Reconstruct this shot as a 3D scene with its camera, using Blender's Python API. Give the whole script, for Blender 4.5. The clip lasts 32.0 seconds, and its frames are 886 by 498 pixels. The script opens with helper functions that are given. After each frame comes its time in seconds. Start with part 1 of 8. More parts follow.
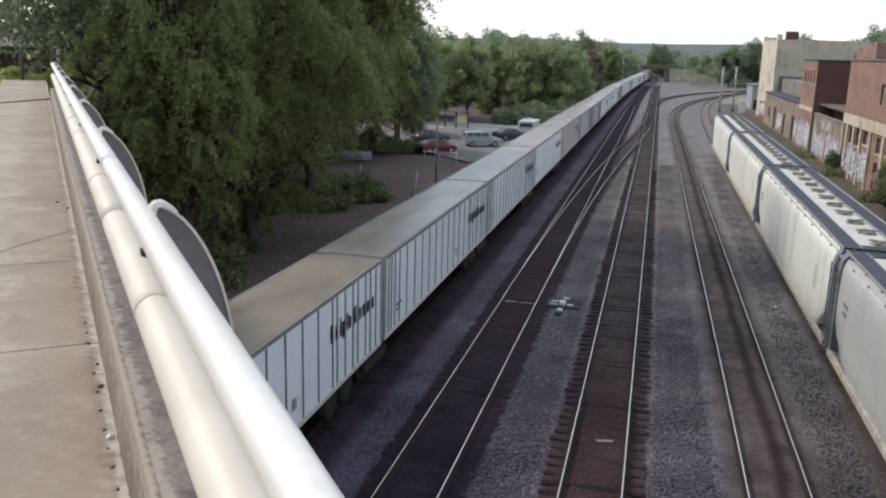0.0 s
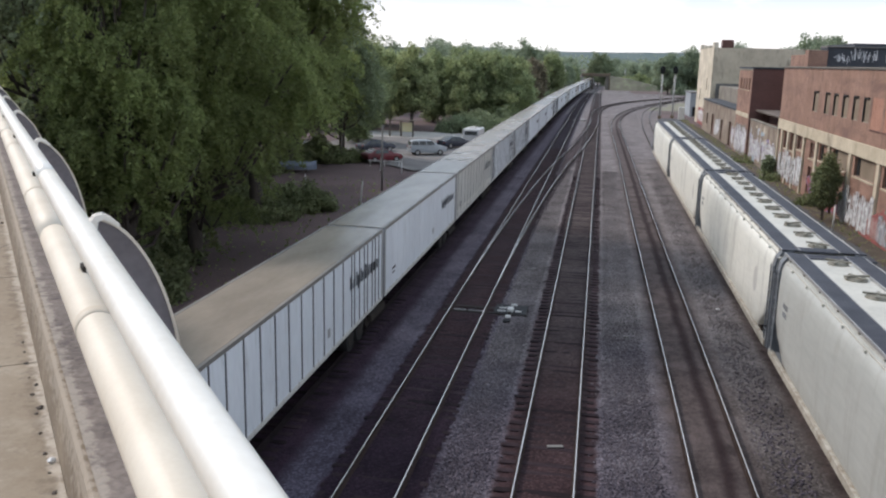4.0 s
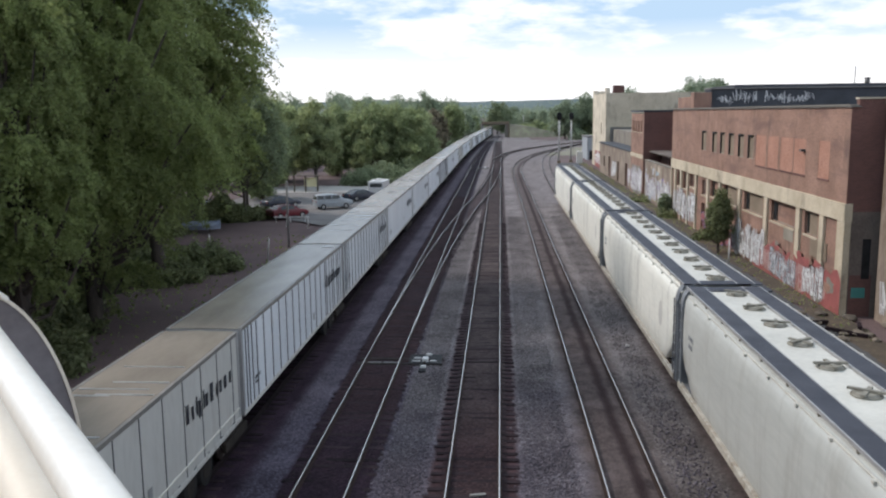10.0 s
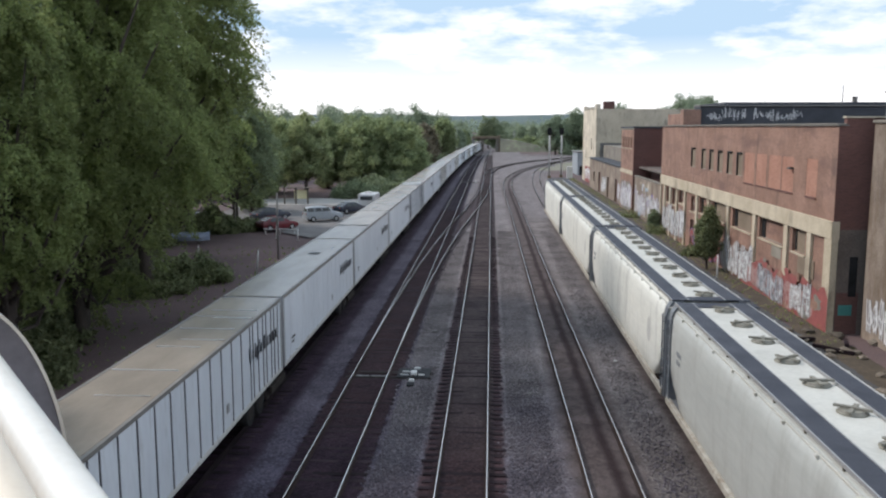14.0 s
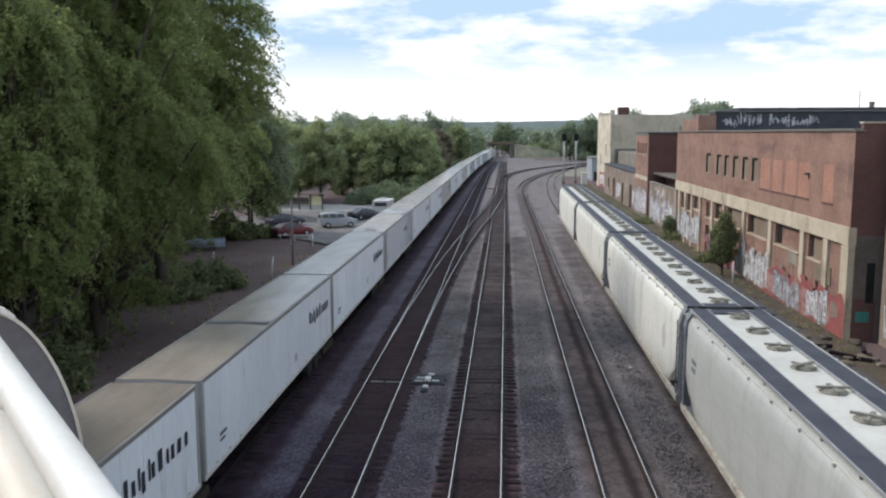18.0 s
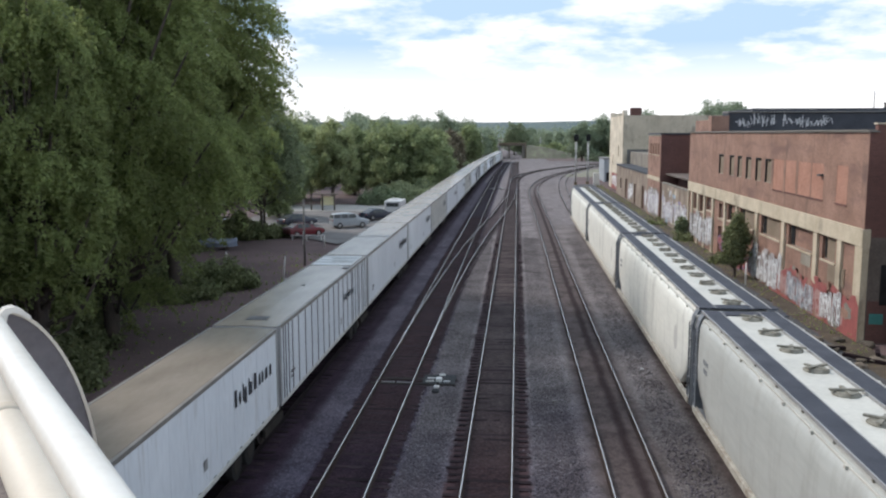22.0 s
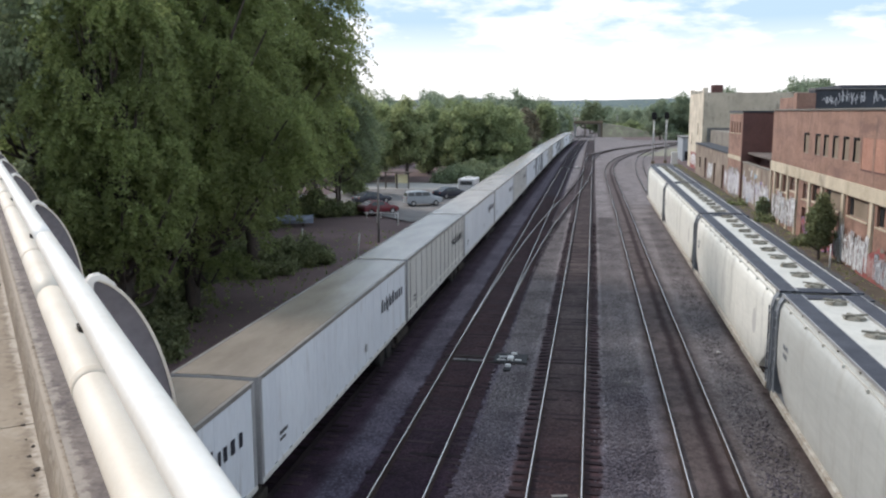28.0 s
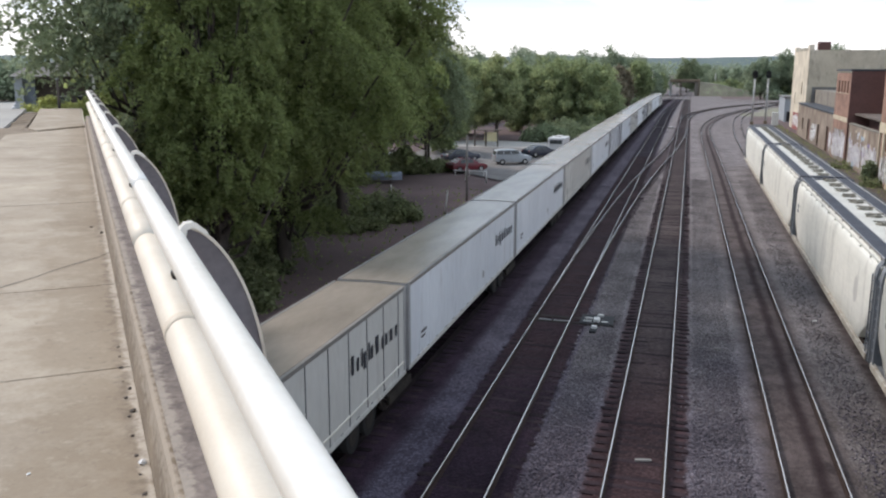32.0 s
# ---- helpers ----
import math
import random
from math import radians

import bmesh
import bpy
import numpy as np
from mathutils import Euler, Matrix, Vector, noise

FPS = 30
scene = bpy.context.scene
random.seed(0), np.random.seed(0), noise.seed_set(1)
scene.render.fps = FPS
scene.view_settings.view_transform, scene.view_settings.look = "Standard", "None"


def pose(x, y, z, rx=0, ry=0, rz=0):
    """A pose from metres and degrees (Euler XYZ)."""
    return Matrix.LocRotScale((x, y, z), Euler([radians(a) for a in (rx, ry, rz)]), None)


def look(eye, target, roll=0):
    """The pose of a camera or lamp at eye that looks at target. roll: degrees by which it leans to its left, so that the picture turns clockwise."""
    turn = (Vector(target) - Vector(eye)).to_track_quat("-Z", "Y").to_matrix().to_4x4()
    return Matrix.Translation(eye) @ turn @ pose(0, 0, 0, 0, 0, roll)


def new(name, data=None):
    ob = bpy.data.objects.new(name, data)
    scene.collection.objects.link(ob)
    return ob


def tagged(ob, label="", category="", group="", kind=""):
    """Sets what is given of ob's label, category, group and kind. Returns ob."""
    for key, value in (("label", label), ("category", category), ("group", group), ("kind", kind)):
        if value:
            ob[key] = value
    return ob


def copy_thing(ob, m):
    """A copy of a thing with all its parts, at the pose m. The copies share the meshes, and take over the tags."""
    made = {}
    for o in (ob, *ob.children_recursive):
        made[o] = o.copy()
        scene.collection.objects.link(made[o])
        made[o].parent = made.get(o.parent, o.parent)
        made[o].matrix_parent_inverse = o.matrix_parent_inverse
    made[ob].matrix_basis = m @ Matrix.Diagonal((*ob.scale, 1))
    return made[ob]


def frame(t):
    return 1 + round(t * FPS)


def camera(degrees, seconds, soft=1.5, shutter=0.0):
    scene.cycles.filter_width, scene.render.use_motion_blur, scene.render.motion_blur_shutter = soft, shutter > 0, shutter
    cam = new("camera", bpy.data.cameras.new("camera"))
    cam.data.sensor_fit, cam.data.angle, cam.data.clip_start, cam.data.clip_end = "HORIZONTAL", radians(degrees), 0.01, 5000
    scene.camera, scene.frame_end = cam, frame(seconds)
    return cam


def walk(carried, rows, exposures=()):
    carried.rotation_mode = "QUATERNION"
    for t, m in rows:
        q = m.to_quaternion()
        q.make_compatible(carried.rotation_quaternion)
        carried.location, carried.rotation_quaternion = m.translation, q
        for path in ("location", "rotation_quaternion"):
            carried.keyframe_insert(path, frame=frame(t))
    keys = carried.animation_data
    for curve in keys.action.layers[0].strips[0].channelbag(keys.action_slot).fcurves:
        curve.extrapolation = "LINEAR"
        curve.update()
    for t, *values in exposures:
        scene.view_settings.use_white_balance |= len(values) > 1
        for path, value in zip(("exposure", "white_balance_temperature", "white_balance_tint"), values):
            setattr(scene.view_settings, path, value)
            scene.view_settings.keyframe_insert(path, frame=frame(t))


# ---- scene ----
cam = camera(54.5, 32.0, soft=2.2)
PATH = [
    (0, 0.021, -0.085, 10.634, 76.97, -1.54, 13.91),
    (0.5, 0.016, -0.080, 10.633, 77.28, -1.61, 12.96),
    (1, 0.011, -0.074, 10.632, 76.97, -1.64, 12.52),
    (1.5, 0.007, -0.068, 10.631, 77.20, -1.87, 12.46),
    (2, 0.002, -0.062, 10.630, 77.13, -1.81, 12.31),
    (2.5, -0.003, -0.057, 10.629, 77.09, -1.73, 12.33),
    (3, -0.007, -0.051, 10.628, 76.93, -1.55, 12.39),
    (3.5, -0.012, -0.045, 10.627, 77.79, -0.28, 12.76),
    (4, -0.013, -0.042, 10.625, 77.63, -1.34, 10.24),
    (4.5, -0.014, -0.039, 10.624, 77.71, -2.63, 10.60),
    (6.5, -0.017, -0.027, 10.619, 77.67, -1.02, 10.35),
    (7, -0.017, -0.025, 10.618, 76.94, -1.19, 9.89),
    (7.5, -0.025, -0.023, 10.617, 77.76, -1.54, 9.78),
    (8, -0.036, -0.022, 10.617, 78.46, -1.44, 9.40),
    (8.5, -0.028, -0.017, 10.616, 78.18, -0.75, 8.61),
    (9, -0.023, -0.013, 10.616, 79.08, -0.85, 6.44),
    (9.2, -0.021, -0.013, 10.617, 80.15, 0.81, 5.24),
    (9.5, -0.018, -0.013, 10.620, 80.08, 0.36, 4.35),
    (10, -0.012, -0.012, 10.624, 81.04, 0.67, 3.78),
    (10.5, -0.011, -0.015, 10.626, 81.23, 0.56, 3.33),
    (11, -0.010, -0.019, 10.627, 81.11, 0.11, 2.83),
    (11.5, -0.008, -0.022, 10.629, 81.62, 0.14, 2.92),
    (12, -0.007, -0.025, 10.630, 82.14, 0.20, 2.75),
    (12.5, -0.006, -0.028, 10.632, 82.03, 0.06, 2.82),
    (13, -0.004, -0.031, 10.633, 81.89, -0.00, 2.98),
    (13.5, -0.003, -0.035, 10.635, 81.99, -0.08, 3.15),
    (14, -0.002, -0.038, 10.636, 81.94, 0.01, 3.19),
    (14.5, -0.001, -0.041, 10.637, 81.68, 0.09, 3.51),
    (16.5, 0.005, -0.054, 10.643, 82.15, -0.01, 3.36),
    (17, 0.006, -0.057, 10.645, 82.02, 0.15, 3.40),
    (17.5, 0.007, -0.060, 10.646, 82.26, 0.13, 3.81),
    (18, 0.009, -0.064, 10.648, 82.34, 0.14, 4.13),
    (18.5, 0.010, -0.067, 10.649, 82.44, 0.16, 4.20),
    (19, 0.011, -0.070, 10.651, 83.19, -0.05, 4.22),
    (19.5, 0.013, -0.073, 10.652, 82.68, -0.42, 3.86),
    (20, 0.014, -0.076, 10.653, 82.47, -0.06, 3.74),
    (20.5, 0.015, -0.080, 10.655, 82.35, -0.28, 3.75),
    (21, 0.017, -0.083, 10.656, 82.57, -0.10, 4.26),
    (21.5, 0.018, -0.086, 10.658, 82.71, 0.13, 4.57),
    (22, 0.019, -0.089, 10.659, 82.37, 0.09, 4.92),
    (22.5, 0.019, -0.094, 10.660, 82.58, -0.01, 5.24),
    (23, 0.018, -0.100, 10.659, 82.24, 0.12, 6.02),
    (23.5, 0.016, -0.105, 10.659, 82.63, 0.01, 6.97),
    (24, 0.004, -0.110, 10.659, 82.14, 0.09, 7.17),
    (24.5, 0.005, -0.108, 10.657, 82.04, 0.38, 7.59),
    (25, 0.005, -0.105, 10.654, 82.23, 0.37, 7.69),
    (25.5, 0.009, -0.103, 10.652, 82.43, 0.48, 7.84),
    (27.5, 0.022, -0.091, 10.642, 82.77, 0.53, 9.10),
    (28, 0.025, -0.089, 10.640, 80.96, 0.14, 9.83),
    (28.5, 0.026, -0.074, 10.635, 79.92, -0.33, 11.72),
    (29, 0.027, -0.059, 10.630, 79.06, -0.22, 13.43),
    (29.2, 0.026, -0.053, 10.628, 78.98, 1.40, 13.96),
    (29.5, 0.023, -0.045, 10.625, 76.74, -0.42, 14.89),
    (30, 0.019, -0.031, 10.620, 76.74, -0.19, 16.27),
    (30.5, 0.016, -0.017, 10.614, 77.38, 0.08, 15.76),
    (31, 0.012, -0.003, 10.609, 77.31, -0.07, 15.44),
    (31.5, 0.002, -0.006, 10.609, 77.66, -0.02, 15.45),
    (32, -0.007, -0.008, 10.609, 78.20, -0.12, 15.76),
]
walk(cam, [(t, pose(x, y, z, rx, ry, rz)) for t, x, y, z, rx, ry, rz in PATH], exposures=[(0, 0.47, 6430, 16), (8, 0.49, 6410, 16), (11, 0.48, 6310, 14), (22, 0.52, 6310, 14), (25, 0.57, 6310, 14), (28, 0.60, 6360, 15), (30, 0.58, 6430, 16), (32, 0.60, 6430, 16)])

# ---- light ----
SUN_EL, SUN_AZ = 40.0, -72.0          # degrees; azimuth clockwise from the tracks' direction
world = bpy.data.worlds.new("sky")
scene.world = world
world.use_nodes = True


def build_sky():
    nt = world.node_tree
    nt.nodes.clear()
    N, K = nt.nodes.new, nt.links.new

    def op(kind, a, b=None, c=None):
        n = N("ShaderNodeMath")
        n.operation = kind
        for i, v in enumerate((a, b, c)):
            if v is None:
                continue
            if isinstance(v, (int, float)):
                n.inputs[i].default_value = v
            else:
                K(v, n.inputs[i])
        return n.outputs[0]
    out = N("ShaderNodeOutputWorld")
    sky = N("ShaderNodeTexSky")
    sky.sky_type, sky.sun_disc = "NISHITA", False
    sky.sun_elevation, sky.sun_rotation = radians(SUN_EL), radians(SUN_AZ)
    sky.air_density, sky.dust_density = 1.0, 2.0
    clear = N("ShaderNodeBackground")
    clear.inputs["Strength"].default_value = 0.09
    K(sky.outputs["Color"], clear.inputs["Color"])
    coord = N("ShaderNodeTexCoord")
    sep = N("ShaderNodeSeparateXYZ")
    K(coord.outputs["Generated"], sep.inputs[0])
    height = op("ADD", op("MAXIMUM", sep.outputs["Z"], 0.0), 0.20)
    flat = N("ShaderNodeCombineXYZ")
    K(op("DIVIDE", sep.outputs["X"], height), flat.inputs[0])
    K(op("DIVIDE", sep.outputs["Y"], height), flat.inputs[1])
    n1 = N("ShaderNodeTexNoise")
    n1.inputs["Scale"].default_value, n1.inputs["Detail"].default_value, n1.inputs["Roughness"].default_value = 0.62, 7.0, 0.55
    K(flat.outputs[0], n1.inputs["Vector"])
    cover = N("ShaderNodeMapRange")
    cover.inputs[1].default_value, cover.inputs[2].default_value = 0.22, 0.38
    K(n1.outputs["Fac"], cover.inputs[0])
    n2 = N("ShaderNodeTexNoise")
    n2.inputs["Scale"].default_value, n2.inputs["Detail"].default_value, n2.inputs["Roughness"].default_value = 2.0, 6.0, 0.58
    K(flat.outputs[0], n2.inputs["Vector"])
    ramp = N("ShaderNodeValToRGB")
    e = ramp.color_ramp.elements
    e[0].position, e[0].color = 0.46, (0.43, 0.59, 0.73, 1)
    e[1].position, e[1].color = 0.63, (1.0, 1.0, 1.0, 1)
    K(n2.outputs["Fac"], ramp.inputs[0])
    low = N("ShaderNodeMapRange")              # thin bright veil towards the horizon
    low.inputs[1].default_value, low.inputs[2].default_value = 0.03, 0.10
    low.inputs[3].default_value, low.inputs[4].default_value = 1.0, 0.0
    K(sep.outputs["Z"], low.inputs[0])
    tone = N("ShaderNodeMix")
    tone.data_type = "RGBA"
    tone.inputs["B"].default_value = (1.0, 1.0, 0.97, 1)
    K(low.outputs[0], tone.inputs["Factor"])
    K(ramp.outputs["Color"], tone.inputs["A"])
    cloud = N("ShaderNodeBackground")
    cloud.inputs["Strength"].default_value = 0.92
    K(tone.outputs["Result"], cloud.inputs["Color"])
    mix = N("ShaderNodeMixShader")
    K(op("MAXIMUM", cover.outputs[0], low.outputs[0]), mix.inputs[0])
    K(clear.outputs[0], mix.inputs[1])
    K(cloud.outputs[0], mix.inputs[2])
    K(mix.outputs[0], out.inputs["Surface"])


build_sky()
sun = new("sun", bpy.data.lights.new("sun", "SUN"))
sun.data.energy, sun.data.angle, sun.data.color = 1.9, radians(9), (1.0, 0.93, 0.82)
_a, _e = radians(SUN_AZ), radians(SUN_EL)
SUN_FROM = Vector((math.sin(_a) * math.cos(_e), math.cos(_a) * math.cos(_e), math.sin(_e)))
sun.matrix_world = look(SUN_FROM * 200, (0, 0, 0))


# ---- materials ----
def mat(name, dark, light, rough=0.85, stain=0.3, grain=30.0, bump=0.15, metal=0.0, spread=0.0, leaf=0.0, stretch=(1, 1, 1), grit=0.35, hazel=None):
    """A surface whose colour runs from dark to light by broad stains and fine grain; spread: how much whole pieces differ."""
    m = bpy.data.materials.new(name)
    m.use_nodes = True
    nt = m.node_tree
    N, K = nt.nodes.new, nt.links.new
    bsdf = nt.nodes["Principled BSDF"]
    coord, mp = N("ShaderNodeTexCoord"), N("ShaderNodeMapping")
    mp.inputs["Scale"].default_value = stretch
    K(coord.outputs["Object"], mp.inputs["Vector"])
    big, fine = N("ShaderNodeTexNoise"), N("ShaderNodeTexNoise")
    big.inputs["Scale"].default_value, big.inputs["Detail"].default_value, big.inputs["Roughness"].default_value = stain, 6.0, 0.6
    fine.inputs["Scale"].default_value, fine.inputs["Detail"].default_value = grain, 3.0
    K(mp.outputs[0], big.inputs["Vector"])
    K(mp.outputs[0], fine.inputs["Vector"])
    mixf = N("ShaderNodeMix")
    mixf.inputs[0].default_value = grit
    K(big.outputs["Fac"], mixf.inputs[2])
    K(fine.outputs["Fac"], mixf.inputs[3])
    span = N("ShaderNodeMapRange")
    span.inputs[1].default_value, span.inputs[2].default_value = 0.32, 0.68
    K(mixf.outputs[0], span.inputs[0])
    ramp = N("ShaderNodeValToRGB")
    ramp.color_ramp.elements[0].color, ramp.color_ramp.elements[1].color = (*dark, 1), (*light, 1)
    if hazel:
        mid = ramp.color_ramp.elements.new(0.5)
        mid.color = (*hazel, 1)
    K(span.outputs[0], ramp.inputs[0])
    col = ramp.outputs["Color"]
    if spread:
        rnd = N("ShaderNodeNewGeometry").outputs["Random Per Island"] if leaf else N("ShaderNodeObjectInfo").outputs["Random"]
        hsv = N("ShaderNodeHueSaturation")
        vr = N("ShaderNodeMapRange")
        vr.inputs[3].default_value, vr.inputs[4].default_value = 1 - spread, 1 + spread
        K(rnd, vr.inputs[0])
        K(vr.outputs[0], hsv.inputs["Value"])
        K(col, hsv.inputs["Color"])
        col = hsv.outputs["Color"]
    K(col, bsdf.inputs["Base Color"])
    bsdf.inputs["Roughness"].default_value, bsdf.inputs["Metallic"].default_value = rough, metal
    if bump:
        b = N("ShaderNodeBump")
        b.inputs["Strength"].default_value, b.inputs["Distance"].default_value = bump, 0.02
        K(fine.outputs["Fac"], b.inputs["Height"])
        K(b.outputs[0], bsdf.inputs["Normal"])
    if leaf:
        tr, mx = N("ShaderNodeBsdfTranslucent"), N("ShaderNodeMixShader")
        mx.inputs[0].default_value = leaf
        K(col, tr.inputs["Color"])
        K(bsdf.outputs[0], mx.inputs[1])
        K(tr.outputs[0], mx.inputs[2])
        K(mx.outputs[0], nt.nodes["Material Output"].inputs["Surface"])
    return m


def brick_mat(name, a, b, mortar, scale=1.0, rot=(0, 0, 0), stain=0.25):
    """Weathered brickwork with courses of 75 mm."""
    m = mat(name, a, b, 0.9, stain, 18.0, 0.1)
    nt = m.node_tree
    N, K = nt.nodes.new, nt.links.new
    bsdf = nt.nodes["Principled BSDF"]
    src = bsdf.inputs["Base Color"].links[0].from_socket
    coord, sep, comb = N("ShaderNodeTexCoord"), N("ShaderNodeSeparateXYZ"), N("ShaderNodeCombineXYZ")
    K(coord.outputs["Object"], sep.inputs[0])
    add = N("ShaderNodeMath")
    K(sep.outputs["X"], add.inputs[0])
    K(sep.outputs["Y"], add.inputs[1])
    K(add.outputs[0], comb.inputs[0])
    K(sep.outputs["Z"], comb.inputs[1])
    br = N("ShaderNodeTexBrick")
    br.inputs["Scale"].default_value = scale
    br.inputs["Brick Width"].default_value, br.inputs["Row Height"].default_value, br.inputs["Mortar Size"].default_value = 0.22, 0.075, 0.012
    br.inputs["Color1"].default_value, br.inputs["Color2"].default_value = (0.80, 0.80, 0.80, 1), (1.1, 1.06, 1.0, 1)
    br.inputs["Mortar"].default_value = (*mortar, 1)
    K(comb.outputs[0], br.inputs["Vector"])
    mul = N("ShaderNodeMix")
    mul.data_type, mul.blend_type = "RGBA", "MULTIPLY"
    mul.inputs["Factor"].default_value = 1.0
    K(src, mul.inputs["A"])
    K(br.outputs["Color"], mul.inputs["B"])
    K(mul.outputs["Result"], bsdf.inputs["Base Color"])
    return m


def along_kerb(m, at, width, colour, cut, scale, amount, seed=0.0):
    """Irregular wear in a band that runs along the bridge, at metres across it."""
    nt = m.node_tree
    N, K = nt.nodes.new, nt.links.new
    bsdf = nt.nodes["Principled BSDF"]
    src = bsdf.inputs["Base Color"].links[0].from_socket
    coord, dot, noise_, bend = N("ShaderNodeTexCoord"), N("ShaderNodeVectorMath"), N("ShaderNodeTexNoise"), N("ShaderNodeMapping")
    dot.operation = "DOT_PRODUCT"
    dot.inputs[1].default_value = (0.7824, 0.6228, 0)
    bend.inputs["Location"].default_value = (seed, 0, 0)
    noise_.inputs["Scale"].default_value, noise_.inputs["Detail"].default_value, noise_.inputs["Roughness"].default_value = scale, 7.0, 0.65
    K(coord.outputs["Object"], dot.inputs[0])
    K(coord.outputs["Object"], bend.inputs["Vector"])
    K(bend.outputs[0], noise_.inputs["Vector"])
    off, absv, fall, add, step = (N("ShaderNodeMath") for _ in range(5))
    off.operation, off.inputs[1].default_value = "SUBTRACT", at
    K(dot.outputs["Value"], off.inputs[0])
    absv.operation = "ABSOLUTE"
    K(off.outputs[0], absv.inputs[0])
    fall.operation, fall.inputs[1].default_value = "DIVIDE", width
    K(absv.outputs[0], fall.inputs[0])
    add.operation = "SUBTRACT"
    K(noise_.outputs["Fac"], add.inputs[0])
    step.operation, step.inputs[1].default_value = "MULTIPLY", 0.25
    K(fall.outputs[0], step.inputs[0])
    K(step.outputs[0], add.inputs[1])
    ramp = N("ShaderNodeMapRange")
    ramp.inputs[1].default_value, ramp.inputs[2].default_value, ramp.inputs[4].default_value = cut, cut + 0.16, amount
    K(add.outputs[0], ramp.inputs[0])
    mix = N("ShaderNodeMix")
    mix.data_type = "RGBA"
    mix.inputs["B"].default_value = (*colour, 1)
    K(ramp.outputs[0], mix.inputs["Factor"])
    K(src, mix.inputs["A"])
    K(mix.outputs["Result"], bsdf.inputs["Base Color"])


def stone_bed(name, left, right, bed=None, inner=0.95, outer=1.45, stripe=None, far=None, fade=0.15):
    """Crushed stone, (dark, light) on either side of a track, with the track's own soiled middle.
    The UV map holds metres across the bed from its middle and metres along it."""
    m = bpy.data.materials.new(name)
    m.use_nodes = True
    nt = m.node_tree
    N, K = nt.nodes.new, nt.links.new
    bsdf = nt.nodes["Principled BSDF"]
    coord = N("ShaderNodeTexCoord")
    where = N("ShaderNodeSeparateXYZ")
    K(coord.outputs["UV"], where.inputs[0])

    def op(kind, a, b=None, c=None):
        n = N("ShaderNodeMath")
        n.operation = kind
        for i, v in enumerate((a, b, c)):
            if isinstance(v, (int, float)):
                n.inputs[i].default_value = v
            elif v is not None:
                K(v, n.inputs[i])
        return n.outputs[0]

    def tex(scale, detail=4.0, rough=0.6, move=0.0):
        n, mp = N("ShaderNodeTexNoise"), N("ShaderNodeMapping")
        mp.inputs["Location"].default_value = (move, move * 1.7, 0)
        n.inputs["Scale"].default_value, n.inputs["Detail"].default_value, n.inputs["Roughness"].default_value = scale, detail, rough
        K(coord.outputs["Object"], mp.inputs["Vector"])
        K(mp.outputs[0], n.inputs["Vector"])
        return n.outputs["Fac"]

    def ramped(v, lo, hi, to0=0.0, to1=1.0):
        n = N("ShaderNodeMapRange")
        n.interpolation_type = "SMOOTHSTEP"
        for i, x in enumerate((lo, hi, to0, to1)):
            n.inputs[i + 1].default_value = x
        K(v, n.inputs[0])
        return n.outputs[0]

    def mixed(f, a, b):
        n = N("ShaderNodeMix")
        n.data_type = "RGBA"
        for v, sock in ((f, "Factor"), (a, "A"), (b, "B")):
            if isinstance(v, tuple):
                n.inputs[sock].default_value = (*v, 1)
            else:
                K(v, n.inputs[sock])
        return n.outputs["Result"]
    stones = N("ShaderNodeTexVoronoi")
    stones.inputs["Scale"].default_value = 15.0
    K(coord.outputs["Object"], stones.inputs["Vector"])
    each = N("ShaderNodeSeparateColor")
    K(stones.outputs["Color"], each.inputs[0])
    stain = ramped(tex(0.35, 6.0, 0.65), 0.34, 0.68)
    tone = op("ADD", op("MULTIPLY", op("POWER", each.outputs[0], 1.6), 0.62), op("MULTIPLY", stain, 0.46))
    gap = ramped(stones.outputs["Distance"], 0.25, 0.75, 1.0, 0.45)
    tone = op("MULTIPLY", tone, gap)
    clean = mixed(ramped(where.outputs["X"], -0.3, 0.3), mixed(tone, *left), mixed(tone, *right))
    # near stone darker, far stone paler: vignette and veil put into the colour
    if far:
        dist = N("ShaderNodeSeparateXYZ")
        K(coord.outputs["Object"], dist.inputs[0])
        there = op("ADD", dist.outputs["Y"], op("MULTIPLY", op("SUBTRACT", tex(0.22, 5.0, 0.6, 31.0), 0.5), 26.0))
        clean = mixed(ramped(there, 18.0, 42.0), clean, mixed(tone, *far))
    col = clean
    if bed:
        edge = op("ADD", op("ABSOLUTE", where.outputs["X"]), op("MULTIPLY", op("SUBTRACT", tex(1.6, 5.0, 0.7, 9.0), 0.5), 0.6))
        mud = op("ADD", op("MULTIPLY", ramped(tex(0.8, 6.0, 0.7, 5.0), 0.3, 0.7), 0.7), op("MULTIPLY", each.outputs[1], 0.3))
        soiled = mixed(mud, *bed)
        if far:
            soiled = mixed(ramped(there, 16.0, 100.0, 0.0, fade), soiled, mixed(mud, *far))
        if stripe:
            off = op("ABSOLUTE", op("ADD", op("SUBTRACT", where.outputs["X"], stripe[0]), op("MULTIPLY", op("SUBTRACT", tex(0.5, 4.0, 0.6, 3.0), 0.5), 0.35)))
            soiled = mixed(ramped(off, 0.03, 0.30, 0.80, 0.0), soiled, stripe[1])
        col = mixed(ramped(edge, inner, outer), soiled, clean)
    K(col, bsdf.inputs["Base Color"])
    bsdf.inputs["Roughness"].default_value, bsdf.inputs["Specular IOR Level"].default_value = 0.95, 0.12
    b = N("ShaderNodeBump")
    b.inputs["Strength"].default_value, b.inputs["Distance"].default_value = 0.75, 0.03
